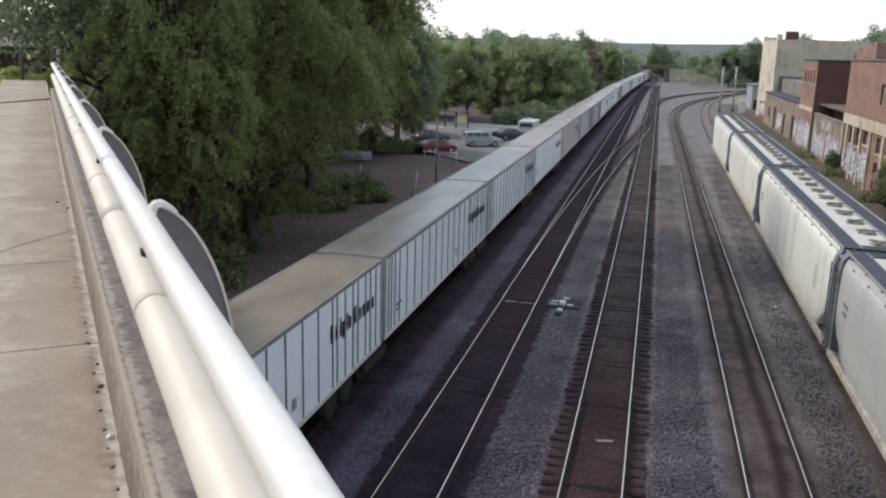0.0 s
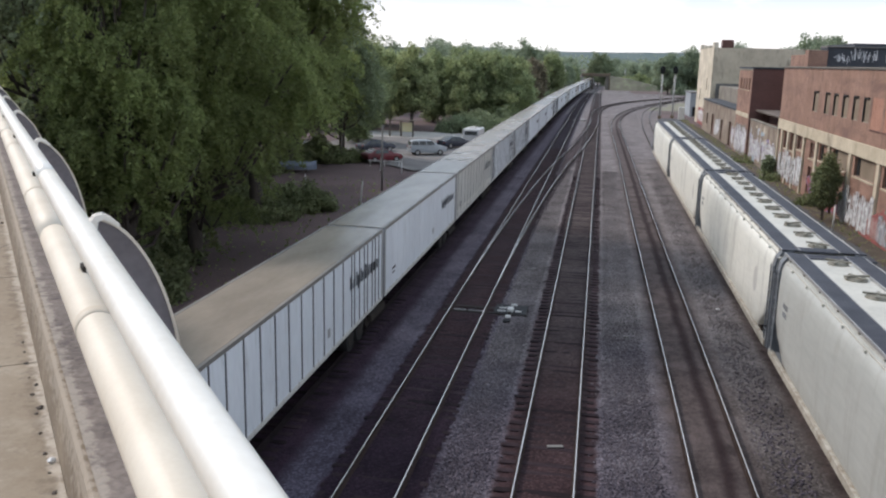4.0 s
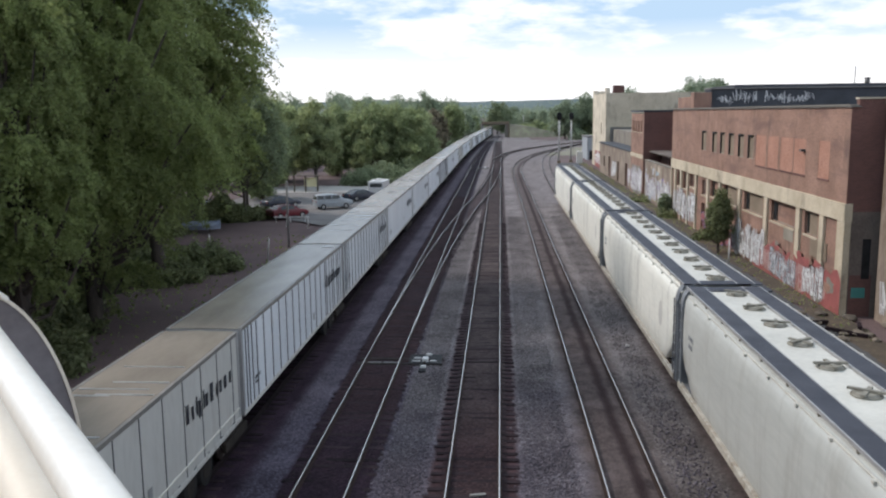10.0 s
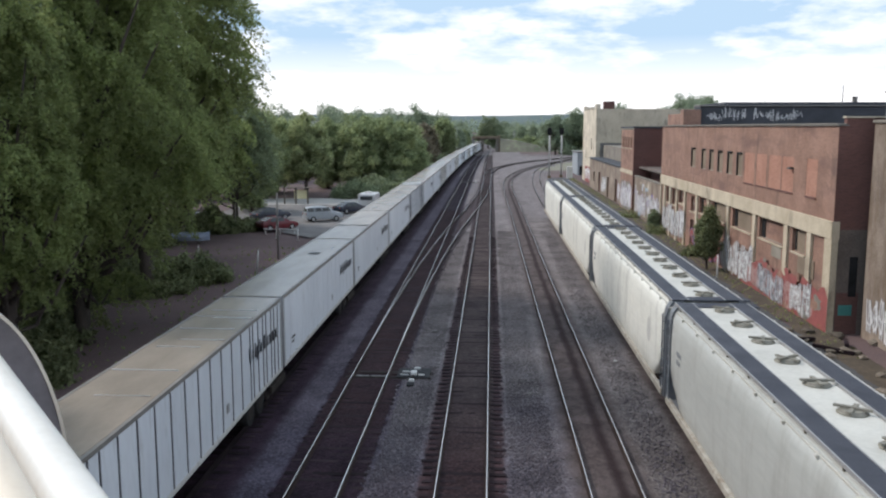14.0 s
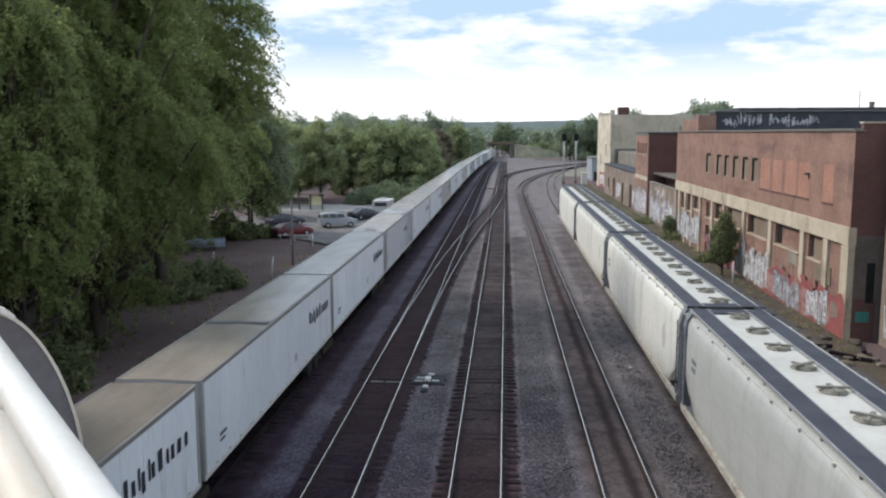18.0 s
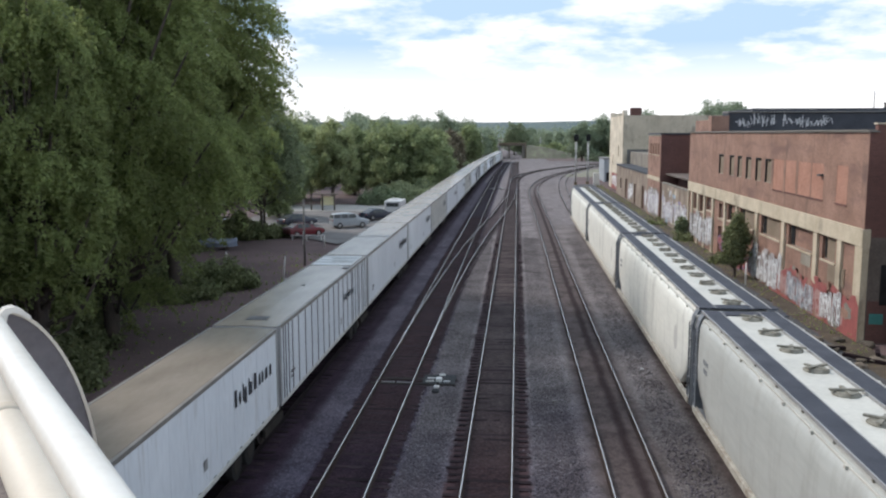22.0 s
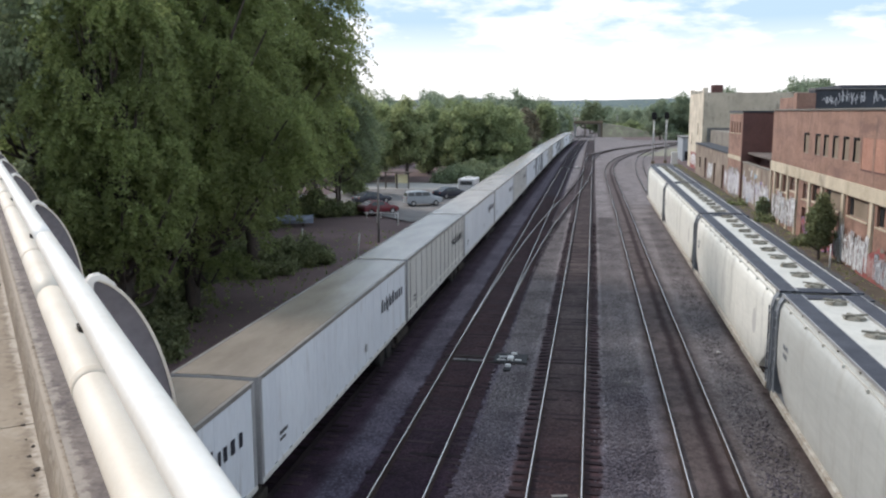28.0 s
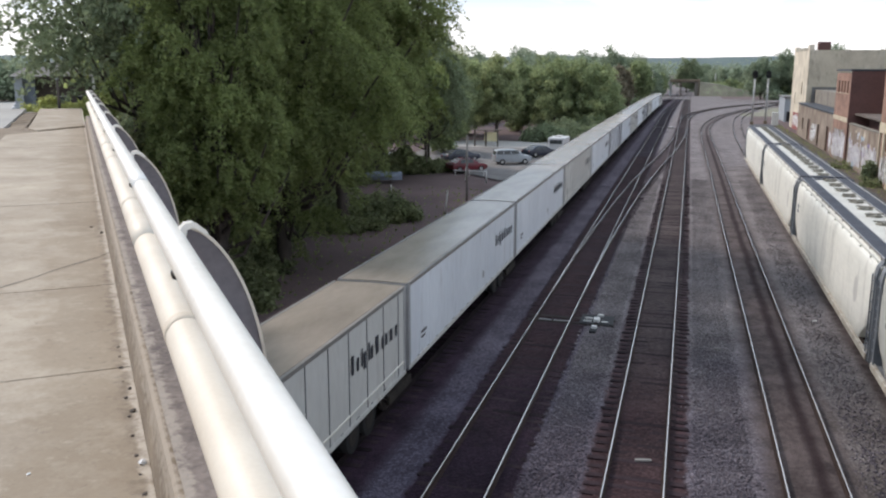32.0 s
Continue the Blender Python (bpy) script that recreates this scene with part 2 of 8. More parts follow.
    K(op("SUBTRACT", tex(22.0, 3.0), stones.outputs["Distance"]), b.inputs["Height"])
    K(b.outputs[0], bsdf.inputs["Normal"])
    return m


STONE = ((0.0428, 0.0357, 0.0460), (0.2139, 0.1871, 0.2215))
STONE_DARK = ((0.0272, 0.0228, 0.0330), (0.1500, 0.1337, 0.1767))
STONE_BROWN = ((0.0413, 0.0347, 0.0334), (0.1949, 0.1713, 0.1643))
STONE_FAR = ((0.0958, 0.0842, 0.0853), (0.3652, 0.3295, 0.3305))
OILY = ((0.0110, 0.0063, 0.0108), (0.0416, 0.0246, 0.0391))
RUSTY = ((0.0194, 0.0107, 0.0124), (0.0823, 0.0475, 0.0507))
SIDING = ((0.0350, 0.0265, 0.0265), (0.125, 0.0985, 0.0950))


M = dict(
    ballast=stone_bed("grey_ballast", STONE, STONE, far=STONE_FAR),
    ballast_dark=stone_bed("train_shaded_ballast", STONE_DARK, STONE_DARK, far=STONE),
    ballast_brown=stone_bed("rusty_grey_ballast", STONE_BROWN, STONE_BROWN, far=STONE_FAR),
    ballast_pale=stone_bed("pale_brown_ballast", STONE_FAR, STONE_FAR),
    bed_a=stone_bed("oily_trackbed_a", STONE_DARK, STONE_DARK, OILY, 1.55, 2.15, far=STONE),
    bed_b=stone_bed("oily_trackbed_b", STONE_DARK, STONE, OILY, 1.22, 1.46, far=STONE, fade=0.32),
    bed_c=stone_bed("rusty_trackbed_c", STONE, STONE, RUSTY, 1.20, 1.44, far=STONE_FAR, fade=0.38),
    bed_d=stone_bed("rusty_trackbed_d", STONE, STONE_BROWN, SIDING, 0.80, 1.5, (0.22, RUSTY[0]), far=STONE_FAR, fade=0.4),
    bed_e=stone_bed("rusty_trackbed_e", STONE_BROWN, STONE_BROWN, SIDING, 1.1, 1.5, far=STONE_FAR, fade=0.7),
    bed_x=stone_bed("oily_trackbed_x", STONE, STONE, RUSTY, 0.8, 1.25, far=STONE_FAR, fade=0.35),
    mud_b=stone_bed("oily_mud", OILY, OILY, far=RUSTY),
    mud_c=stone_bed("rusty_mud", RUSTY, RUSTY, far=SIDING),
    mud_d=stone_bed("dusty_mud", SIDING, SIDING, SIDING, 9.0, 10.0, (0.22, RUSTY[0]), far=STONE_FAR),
    dirt=mat("dirt", (0.057, 0.0370, 0.0385), (0.162, 0.108, 0.104), 0.95, 0.12, 9.0, 0.4),
    tie=mat("creosoted_wood", (0.0090, 0.0058, 0.0076), (0.040, 0.0270, 0.0310), 0.9, 1.2, 20.0, 0.4, spread=0.45),
    rail=mat("polished_rail_steel", (0.62, 0.56, 0.53), (0.82, 0.76, 0.73), 0.24, 0.4, 30.0, 0.02, metal=0.8),
    railside=mat("rusty_rail_steel", (0.018, 0.012, 0.011), (0.050, 0.034, 0.029), 0.8, 1.0, 30.0, 0.2),
    # rails below the train: shade put into the steel's colour
    shaded_rail=mat("shaded_rail_steel", (0.008, 0.0055, 0.0065), (0.024, 0.017, 0.019), 0.95, 1.0, 30.0, 0.2),
    asphalt=mat("asphalt", (0.045, 0.046, 0.050), (0.085, 0.085, 0.088), 0.9, 0.12, 25.0, 0.3),
    lot=mat("parking_asphalt", (0.0924, 0.0871, 0.0862), (0.2112, 0.1971, 0.1901), 0.9, 0.35, 20.0, 0.2),
    roadtop=mat("sun_bleached_road", (0.26, 0.25, 0.235), (0.40, 0.385, 0.36), 0.9, 0.3, 25.0, 0.2),
    # field green lifted: distance haze put into the colour
    field=mat("pale_green_field", (0.120, 0.150, 0.080), (0.260, 0.300, 0.170), 0.95, 0.3, 3.0, 0.5, hazel=(0.19, 0.17, 0.135)),
    yard=mat("pale_yard_gravel", (0.075, 0.066, 0.059), (0.205, 0.185, 0.168), 0.95, 0.1, 8.0, 0.4),
    grass=mat("rough_grass", (0.0486, 0.0349, 0.0221), (0.1361, 0.0960, 0.0600), 0.95, 0.5, 6.0, 0.6, hazel=(0.075, 0.058, 0.040)),
    concrete=mat("sidewalk_concrete", (0.235, 0.19, 0.142), (0.41, 0.35, 0.275), 0.9, 0.9, 45.0, 0.12, grit=0.22),
    kerb=mat("worn_kerb_concrete", (0.130, 0.097, 0.067), (0.250, 0.196, 0.140), 0.92, 2.2, 35.0, 0.12, grit=0.25),
    ledge=mat("dirty_ledge_concrete", (0.098, 0.077, 0.068), (0.245, 0.202, 0.178), 0.92, 5.0, 40.0, 0.4),
    aluminium=mat("satin_aluminium", (0.74, 0.70, 0.63), (0.88, 0.85, 0.79), 0.36, 1.5, 25.0, 0.02, metal=0.25),
    alu_low=mat("stained_aluminium", (0.60, 0.53, 0.435), (0.72, 0.66, 0.565), 0.55, 1.4, 60.0, 0.04, metal=0.05, grit=0.2),
    collar=mat("dull_collar", (0.50, 0.435, 0.35), (0.64, 0.575, 0.48), 0.6, 3.0, 30.0, 0.05),
    alucast=mat("cast_aluminium", (0.125, 0.115, 0.124), (0.205, 0.190, 0.202), 0.6, 3.0, 30.0, 0.08, metal=0.2),
    crack=mat("dark_joint", (0.05, 0.045, 0.04), (0.09, 0.08, 0.07), 0.95, 2.0, 30.0, 0.1),
    trailer=mat("white_trailer_panel", (0.64, 0.67, 0.71), (0.79, 0.82, 0.855), 0.45, 0.35, 6.0, 0.02, spread=0.08, stretch=(1, 1, 0.35)),
    trailer2=mat("cream_trailer_panel", (0.50, 0.49, 0.455), (0.63, 0.62, 0.585), 0.5, 0.35, 6.0, 0.02, spread=0.06, stretch=(1, 1, 0.35)),
    roof=mat("dusty_trailer_roof", (0.2065, 0.1763, 0.1462), (0.3225, 0.2796, 0.2343), 0.26, 0.6, 9.0, 0.01, spread=0.16, stretch=(1, 0.35, 1), grit=0.12),
    stripe=mat("pale_rub_rail", (0.60, 0.58, 0.50), (0.78, 0.76, 0.68), 0.5, 1.0, 18.0, 0.03),
    trim=mat("dull_aluminium_trim", (0.28, 0.28, 0.28), (0.42, 0.42, 0.42), 0.55, 1.0, 18.0, 0.05, metal=0.3),
    edge=mat("weathered_roof_edge", (0.15, 0.14, 0.13), (0.26, 0.245, 0.225), 0.6, 1.0, 18.0, 0.05, metal=0.2),
    seam=mat("dark_panel_seam", (0.05, 0.05, 0.052), (0.12, 0.12, 0.125), 0.7, 1.0, 12.0, 0.0),
    ink=mat("navy_paint", (0.010, 0.012, 0.020), (0.03, 0.033, 0.045), 0.6, 1.0, 12.0, 0.0),
    under=mat("grimy_running_gear", (0.018, 0.016, 0.015), (0.06, 0.052, 0.045), 0.85, 1.5, 20.0, 0.2),
    rubber=mat("tyre_rubber", (0.015, 0.015, 0.016), (0.035, 0.034, 0.033), 0.9, 3.0, 30.0, 0.1),
    steel=mat("worn_wheel_steel", (0.06, 0.052, 0.046), (0.14, 0.125, 0.112), 0.5, 3.0, 30.0, 0.1, metal=0.6),
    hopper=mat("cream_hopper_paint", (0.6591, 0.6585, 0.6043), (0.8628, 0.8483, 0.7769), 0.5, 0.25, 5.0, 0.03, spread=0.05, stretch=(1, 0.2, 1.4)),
    hopper_cool=mat("cool_grey_hopper_body", (0.3848, 0.3962, 0.3765), (0.5148, 0.5231, 0.4950), 0.5, 0.25, 5.0, 0.03, stretch=(1, 0.2, 1.4)),
    hatchroof=mat("pale_hopper_roof", (0.4320, 0.4212, 0.3780), (0.5940, 0.5778, 0.5184), 0.55, 0.6, 8.0, 0.03),
    sill=mat("rust_spotted_cream_paint", (0.20, 0.155, 0.11), (0.56, 0.54, 0.48), 0.6, 1.8, 9.0, 0.05, grit=0.4),
    hatch=mat("dull_hatch_cover", (0.13, 0.122, 0.098), (0.27, 0.255, 0.21), 0.7, 3.0, 18.0, 0.1),
    walkway=mat("galvanised_grating", (0.0442, 0.0473, 0.0593), (0.0832, 0.0880, 0.1061), 0.65, 1.0, 40.0, 0.2, metal=0.2),
    frame_grey=mat("blue_grey_steel", (0.12, 0.130, 0.145), (0.25, 0.262, 0.282), 0.6, 1.2, 20.0, 0.1, metal=0.2),
    brick=brick_mat("red_brick", (0.1842, 0.1042, 0.0783), (0.3619, 0.2215, 0.1732), (1.15, 1.15, 1.1), stain=0.45),
    brick_dark=brick_mat("maroon_brick", (0.085, 0.044, 0.040), (0.175, 0.088, 0.076), (1.2, 1.2, 1.2)),
    brick_orange=brick_mat("orange_infill_brick", (0.290, 0.142, 0.100), (0.430, 0.232, 0.170), (1.2, 1.2, 1.2), stain=0.6),
    band=mat("cream_painted_concrete", (0.38, 0.315, 0.22), (0.66, 0.58, 0.45), 0.85, 0.6, 12.0, 0.1),
    grey_render=mat("grey_render", (0.13, 0.115, 0.095), (0.30, 0.27, 0.23), 0.9, 0.35, 10.0, 0.15),
    tan=mat("tan_stucco", (0.40, 0.345, 0.265), (0.78, 0.70, 0.565), 0.9, 0.4, 10.0, 0.12),
    tan_grey=mat("grey_tan_stucco", (0.35, 0.300, 0.228), (0.68, 0.60, 0.465), 0.9, 0.3, 10.0, 0.12),
    tan_dirty=mat("stained_tan_wall", (0.165, 0.128, 0.104), (0.385, 0.318, 0.258), 0.9, 0.4, 10.0, 0.15),
    cladding=mat("pale_blue_cladding", (0.27, 0.30, 0.33), (0.40, 0.43, 0.46), 0.6, 0.6, 10.0, 0.05),
    felt=mat("black_roofing", (0.030, 0.034, 0.042), (0.074, 0.080, 0.094), 0.85, 0.4, 10.0, 0.1),
    roofgrey=mat("gravel_roof", (0.12, 0.115, 0.11), (0.24, 0.23, 0.215), 0.9, 0.3, 10.0, 0.1),
    window_board=mat("olive_window_board", (0.170, 0.130, 0.092), (0.270, 0.212, 0.155), 0.85, 0.8, 14.0, 0.1),
    # dark brown shared by shaded walls, the lean-to roof and the overpass
    dark_brown=mat("dark_brown_wall", (0.075, 0.060, 0.052), (0.185, 0.152, 0.132), 0.9, 0.6, 10.0, 0.15),
    leaf_dark=mat("dark_blue_green_leaf", (0.1576, 0.1889, 0.1154), (0.2994, 0.3590, 0.2112), 0.9, 0.3, 4.0, 0.0, spread=0.3, leaf=0.5),
    leaf_olive=mat("dull_olive_leaf", (0.235, 0.268, 0.138), (0.425, 0.472, 0.245), 0.9, 0.2, 3.0, 0.0, spread=0.25, leaf=0.55),
    cream=mat("cream_yellow_board", (0.70, 0.62, 0.34), (0.84, 0.78, 0.52), 0.7, 0.8, 10.0, 0.02),
    glass=mat("dusty_window_glass", (0.030, 0.034, 0.036), (0.085, 0.09, 0.088), 0.22, 0.8, 8.0, 0.0),
    board=mat("weathered_boarding", (0.20, 0.18, 0.145), (0.33, 0.30, 0.25), 0.85, 0.8, 14.0, 0.1),
    spray_white=mat("white_spray_paint", (0.55, 0.55, 0.56), (0.78, 0.78, 0.78), 0.7, 1.5, 20.0, 0.0),
    spray_faded=mat("faded_white_spray_paint", (0.16, 0.18, 0.21), (0.66, 0.67, 0.70), 0.8, 1.6, 10.0, 0.0),
    spray_blue=mat("pale_blue_spray_paint", (0.20, 0.28, 0.36), (0.40, 0.48, 0.55), 0.7, 1.5, 20.0, 0.0),
    spray_red=mat("red_spray_paint", (0.20, 0.060, 0.058), (0.36, 0.105, 0.095), 0.8, 1.6, 12.0, 0.0),
    spray_dark=mat("dark_spray_paint", (0.03, 0.03, 0.045), (0.09, 0.08, 0.10), 0.7, 1.5, 20.0, 0.0),
    spray_pink=mat("faded_pink_spray_paint", (0.30, 0.17, 0.16), (0.46, 0.30, 0.28), 0.8, 1.6, 12.0, 0.0),
    spray_teal=mat("teal_spray_paint", (0.03, 0.16, 0.15), (0.07, 0.25, 0.23), 0.7, 1.5, 20.0, 0.0),
    spray_violet=mat("violet_spray_paint", (0.14, 0.10, 0.24), (0.28, 0.20, 0.36), 0.7, 1.5, 20.0, 0.0),
    bark=mat("rough_bark", (0.042, 0.034, 0.030), (0.125, 0.100, 0.085), 0.95, 2.0, 14.0, 0.6, stretch=(1, 1, 0.25)),
    leaf=mat("deciduous_leaf", (0.1765, 0.2085, 0.0886), (0.3299, 0.3915, 0.1483), 0.9, 0.35, 4.0, 0.0, spread=0.20, leaf=0.64),
    # shrub leaf darkened: shade below the trees put into the colour
    leaf_shrub_shaded=mat("shaded_shrub_leaf", (0.1387, 0.1594, 0.0824), (0.2690, 0.2990, 0.1504), 0.9, 0.25, 4.0, 0.0, spread=0.4, leaf=0.5),
    leaf_mid=mat("deep_green_leaf", (0.1996, 0.2410, 0.1298), (0.3677, 0.4230, 0.2112), 0.9, 0.2, 3.0, 0.0, spread=0.3, leaf=0.58),
    leaf_light=mat("fresh_spring_leaf", (0.27, 0.325, 0.135), (0.45, 0.53, 0.23), 0.8, 0.25, 4.0, 0.0, spread=0.3, leaf=0.62),
    leaf_hedge=mat("yellow_green_hedge_leaf", (0.38, 0.41, 0.13), (0.64, 0.66, 0.26), 0.7, 0.25, 4.0, 0.0, spread=0.3, leaf=0.5),
    # far leaves paled: haze put into the leaf colour
    leaf_far=mat("haze_paled_leaf", (0.225, 0.275, 0.190), (0.345, 0.405, 0.275), 0.9, 0.1, 2.0, 0.0, spread=0.22, leaf=0.5),
    leaf_brown=mat("bare_twiggy_leaf", (0.13, 0.11, 0.07), (0.22, 0.19, 0.13), 0.8, 0.2, 3.0, 0.0, spread=0.3, leaf=0.25),
    # blue-grey ridge: haze put into the base colour
    hill=mat("haze_blue_hill", (0.075, 0.108, 0.108), (0.12, 0.155, 0.145), 1.0, 0.01, 0.08, 0.0),
    car_red=mat("red_car_paint", (0.105, 0.010, 0.018), (0.16, 0.018, 0.026), 0.3, 0.5, 6.0, 0.0),
    car_silver=mat("silver_car_paint", (0.30, 0.33, 0.36), (0.40, 0.43, 0.46), 0.4, 0.5, 6.0, 0.0, metal=0.1),
    car_dark=mat("dark_blue_car_paint", (0.02, 0.025, 0.04), (0.045, 0.05, 0.07), 0.25, 0.5, 6.0, 0.0),
    car_white=mat("white_vehicle_paint", (0.50, 0.50, 0.50), (0.62, 0.62, 0.62), 0.45, 0.5, 6.0, 0.0),
    galv=mat("galvanised_pole", (0.36, 0.36, 0.36), (0.52, 0.52, 0.52), 0.5, 1.5, 20.0, 0.05, metal=0.4),
    signal_black=mat("black_signal_head", (0.012, 0.012, 0.013), (0.03, 0.03, 0.032), 0.6, 2.0, 20.0, 0.0),
    white_post=mat("white_painted_post", (0.52, 0.51, 0.49), (0.72, 0.71, 0.69), 0.7, 3.0, 20.0, 0.1),
    house=mat("blue_grey_siding", (0.15, 0.18, 0.22), (0.24, 0.27, 0.31), 0.8, 0.5, 8.0, 0.05),
    wood=mat("tarred_pole_wood", (0.05, 0.04, 0.033), (0.12, 0.098, 0.08), 0.9, 2.0, 14.0, 0.3, stretch=(1, 1, 0.2)),
    greywood=mat("silvered_pole_wood", (0.13, 0.125, 0.12), (0.24, 0.23, 0.22), 0.9, 2.0, 14.0, 0.3, stretch=(1, 1, 0.2)),
    tarp=mat("faded_blue_tarpaulin", (0.16, 0.20, 0.28), (0.30, 0.34, 0.42), 0.6, 1.5, 10.0, 0.1),
    stone=mat("rubble_stone", (0.0840, 0.0680, 0.0528), (0.2101, 0.1768, 0.1385), 0.95, 2.0, 12.0, 0.4, spread=0.4),
    foil=mat("torn_shiny_sheet", (0.36, 0.37, 0.37), (0.58, 0.59, 0.59), 0.3, 2.0, 8.0, 0.2, metal=0.3),
)


along_kerb(M["concrete"], 0.02, 0.30, (0.235, 0.182, 0.125), 0.12, 3.0, 0.5)
along_kerb(M["concrete"], 0.135, 0.034, (0.50, 0.44, 0.37), 0.26, 9.0, 0.8, 4.0)
along_kerb(M["concrete"], 0.10, 0.10, (0.15, 0.115, 0.085), 0.40, 14.0, 0.6, 14.0)
along_kerb(M["kerb"], 0.184, 0.022, (0.38, 0.325, 0.265), 0.24, 26.0, 0.7, 8.0)
along_kerb(M["ledge"], 0.215, 0.035, (0.36, 0.315, 0.265), 0.25, 24.0, 0.75, 2.0)


def streaked(m, colour, cut, amount, scale, tall, z0=None, z1=None):
    """Runs of dirt or rust down a vertical face, thickest between two heights if these are given."""
    nt = m.node_tree
    N, K = nt.nodes.new, nt.links.new
    bsdf = nt.nodes["Principled BSDF"]
    src = bsdf.inputs["Base Color"].links[0].from_socket
    coord, mp, n = N("ShaderNodeTexCoord"), N("ShaderNodeMapping"), N("ShaderNodeTexNoise")
    mp.inputs["Scale"].default_value = (scale, scale, scale / tall)
    n.inputs["Scale"].default_value, n.inputs["Detail"].default_value, n.inputs["Roughness"].default_value = 1.0, 7.0, 0.7
    K(coord.outputs["Object"], mp.inputs["Vector"])
    K(mp.outputs[0], n.inputs["Vector"])
    v = n.outputs["Fac"]
    if z0 is not None:
        sep, fall, add = N("ShaderNodeSeparateXYZ"), N("ShaderNodeMapRange"), N("ShaderNodeMath")
        K(coord.outputs["Object"], sep.inputs[0])
        fall.inputs[1].default_value, fall.inputs[2].default_value, fall.inputs[3].default_value, fall.inputs[4].default_value = z0, z1, 0.0, -0.3
        K(sep.outputs["Z"], fall.inputs[0])
        K(v, add.inputs[0])
        K(fall.outputs[0], add.inputs[1])
        v = add.outputs[0]
    r, mix = N("ShaderNodeMapRange"), N("ShaderNodeMix")
    r.inputs[1].default_value, r.inputs[2].default_value, r.inputs[4].default_value = cut, cut + 0.14, amount
    K(v, r.inputs[0])
    mix.data_type = "RGBA"
    mix.inputs["B"].default_value = (*colour, 1)
    K(r.outputs[0], mix.inputs["Factor"])
    K(src, mix.inputs["A"])
    K(mix.outputs["Result"], bsdf.inputs["Base Color"])


for k_ in ("tie", "under", "rubber", "signal_black", "railside", "shaded_rail", "walkway"):      # porous or grimy surfaces and the darkened rails: hardly any gloss
    M[k_].node_tree.nodes["Principled BSDF"].inputs["Specular IOR Level"].default_value = 0.12
for k_ in ("hopper", "hopper_cool"):
    streaked(M[k_], (0.30, 0.29, 0.265), 0.50, 0.45, 1.6, 5.0)
    streaked(M[k_], (0.22, 0.16, 0.11), 0.50, 0.75, 5.0, 3.0, 1.0, 2.6)
for k_ in ("trailer", "trailer2"):
    streaked(M[k_], (0.36, 0.34, 0.31), 0.55, 0.5, 2.5, 7.0)
    streaked(M[k_], (0.24, 0.19, 0.15), 0.52, 0.7, 5.0, 4.0, 1.1, 2.6)
for k_ in ("brick", "band", "tan", "tan_dirty", "tan_grey", "grey_render"):
    streaked(M[k_], (0.085, 0.062, 0.055), 0.54, 0.55, 0.9, 3.0)
streaked(M["brick"], (0.105, 0.060, 0.062), 0.50, 0.45, 0.22, 0.25)
streaked(M["tan_dirty"], (0.13, 0.085, 0.05), 0.46, 0.6, 0.8, 2.0)
streaked(M["concrete"], (0.45, 0.395, 0.32), 0.50, 0.38, 2.4, 1.0)
streaked(M["concrete"], (0.22, 0.168, 0.118), 0.52, 0.40, 1.7, 1.0)
streaked(M["concrete"], (0.44, 0.385, 0.31), 0.56, 0.45, 9.0, 1.0)
streaked(M["concrete"], (0.14, 0.108, 0.08), 0.58, 0.6, 16.0, 1.0)
streaked(M["ledge"], (0.075, 0.056, 0.056), 0.50, 0.7, 7.0, 1.0)
streaked(M["kerb"], (0.36, 0.31, 0.25), 0.57, 0.6, 11.0, 2.5)


# ---- builders ----
def box(bm, x0, x1, y0, y1, z0, z1, bevel=0.0):
    vs = [bm.verts.new(p) for p in ((x0, y0, z0), (x1, y0, z0), (x1, y1, z0), (x0, y1, z0), (x0, y0, z1), (x1, y0, z1), (x1, y1, z1), (x0, y1, z1))]
    fs = [bm.faces.new([vs[i] for i in q]) for q in ((3, 2, 1, 0), (4, 5, 6, 7), (0, 1, 5, 4), (1, 2, 6, 5), (2, 3, 7, 6), (3, 0, 4, 7))]
    if bevel:
        bmesh.ops.bevel(bm, geom=list({e for f in fs for e in f.edges}), offset=bevel, segments=2, affect="EDGES", profile=0.5)
    return bm


def boxed(*args, bevel=0.0):
    return box(bmesh.new(), *args, bevel=bevel)


def tube(bm, points, radius, sides=8, cap=True):
    """A round bar along points; radius: one number or one a point."""
    pts = [Vector(p) for p in points]
    rad = radius if isinstance(radius, (list, tuple)) else [radius] * len(pts)
    rings = []
    ref = None
    for i, p in enumerate(pts):
        d = (pts[min(i + 1, len(pts) - 1)] - pts[max(i - 1, 0)]).normalized()
        if ref is None:
            ref = d.orthogonal().normalized()
        u = (ref - d * ref.dot(d)).normalized()
        ref = u
        v = d.cross(u)
        rings.append([bm.verts.new(p + (u * math.cos(a) + v * math.sin(a)) * rad[i]) for a in (2 * math.pi * k / sides for k in range(sides))])
    for a, b in zip(rings, rings[1:]):
        for k in range(sides):
            f = bm.faces.new((a[k], a[(k + 1) % sides], b[(k + 1) % sides], b[k]))
            f.smooth = True
    if cap:
        bm.faces.new(rings[0][::-1])
        bm.faces.new(rings[-1])
    return bm


def tubed(points, radius, sides=8):
    return tube(bmesh.new(), points, radius, sides)


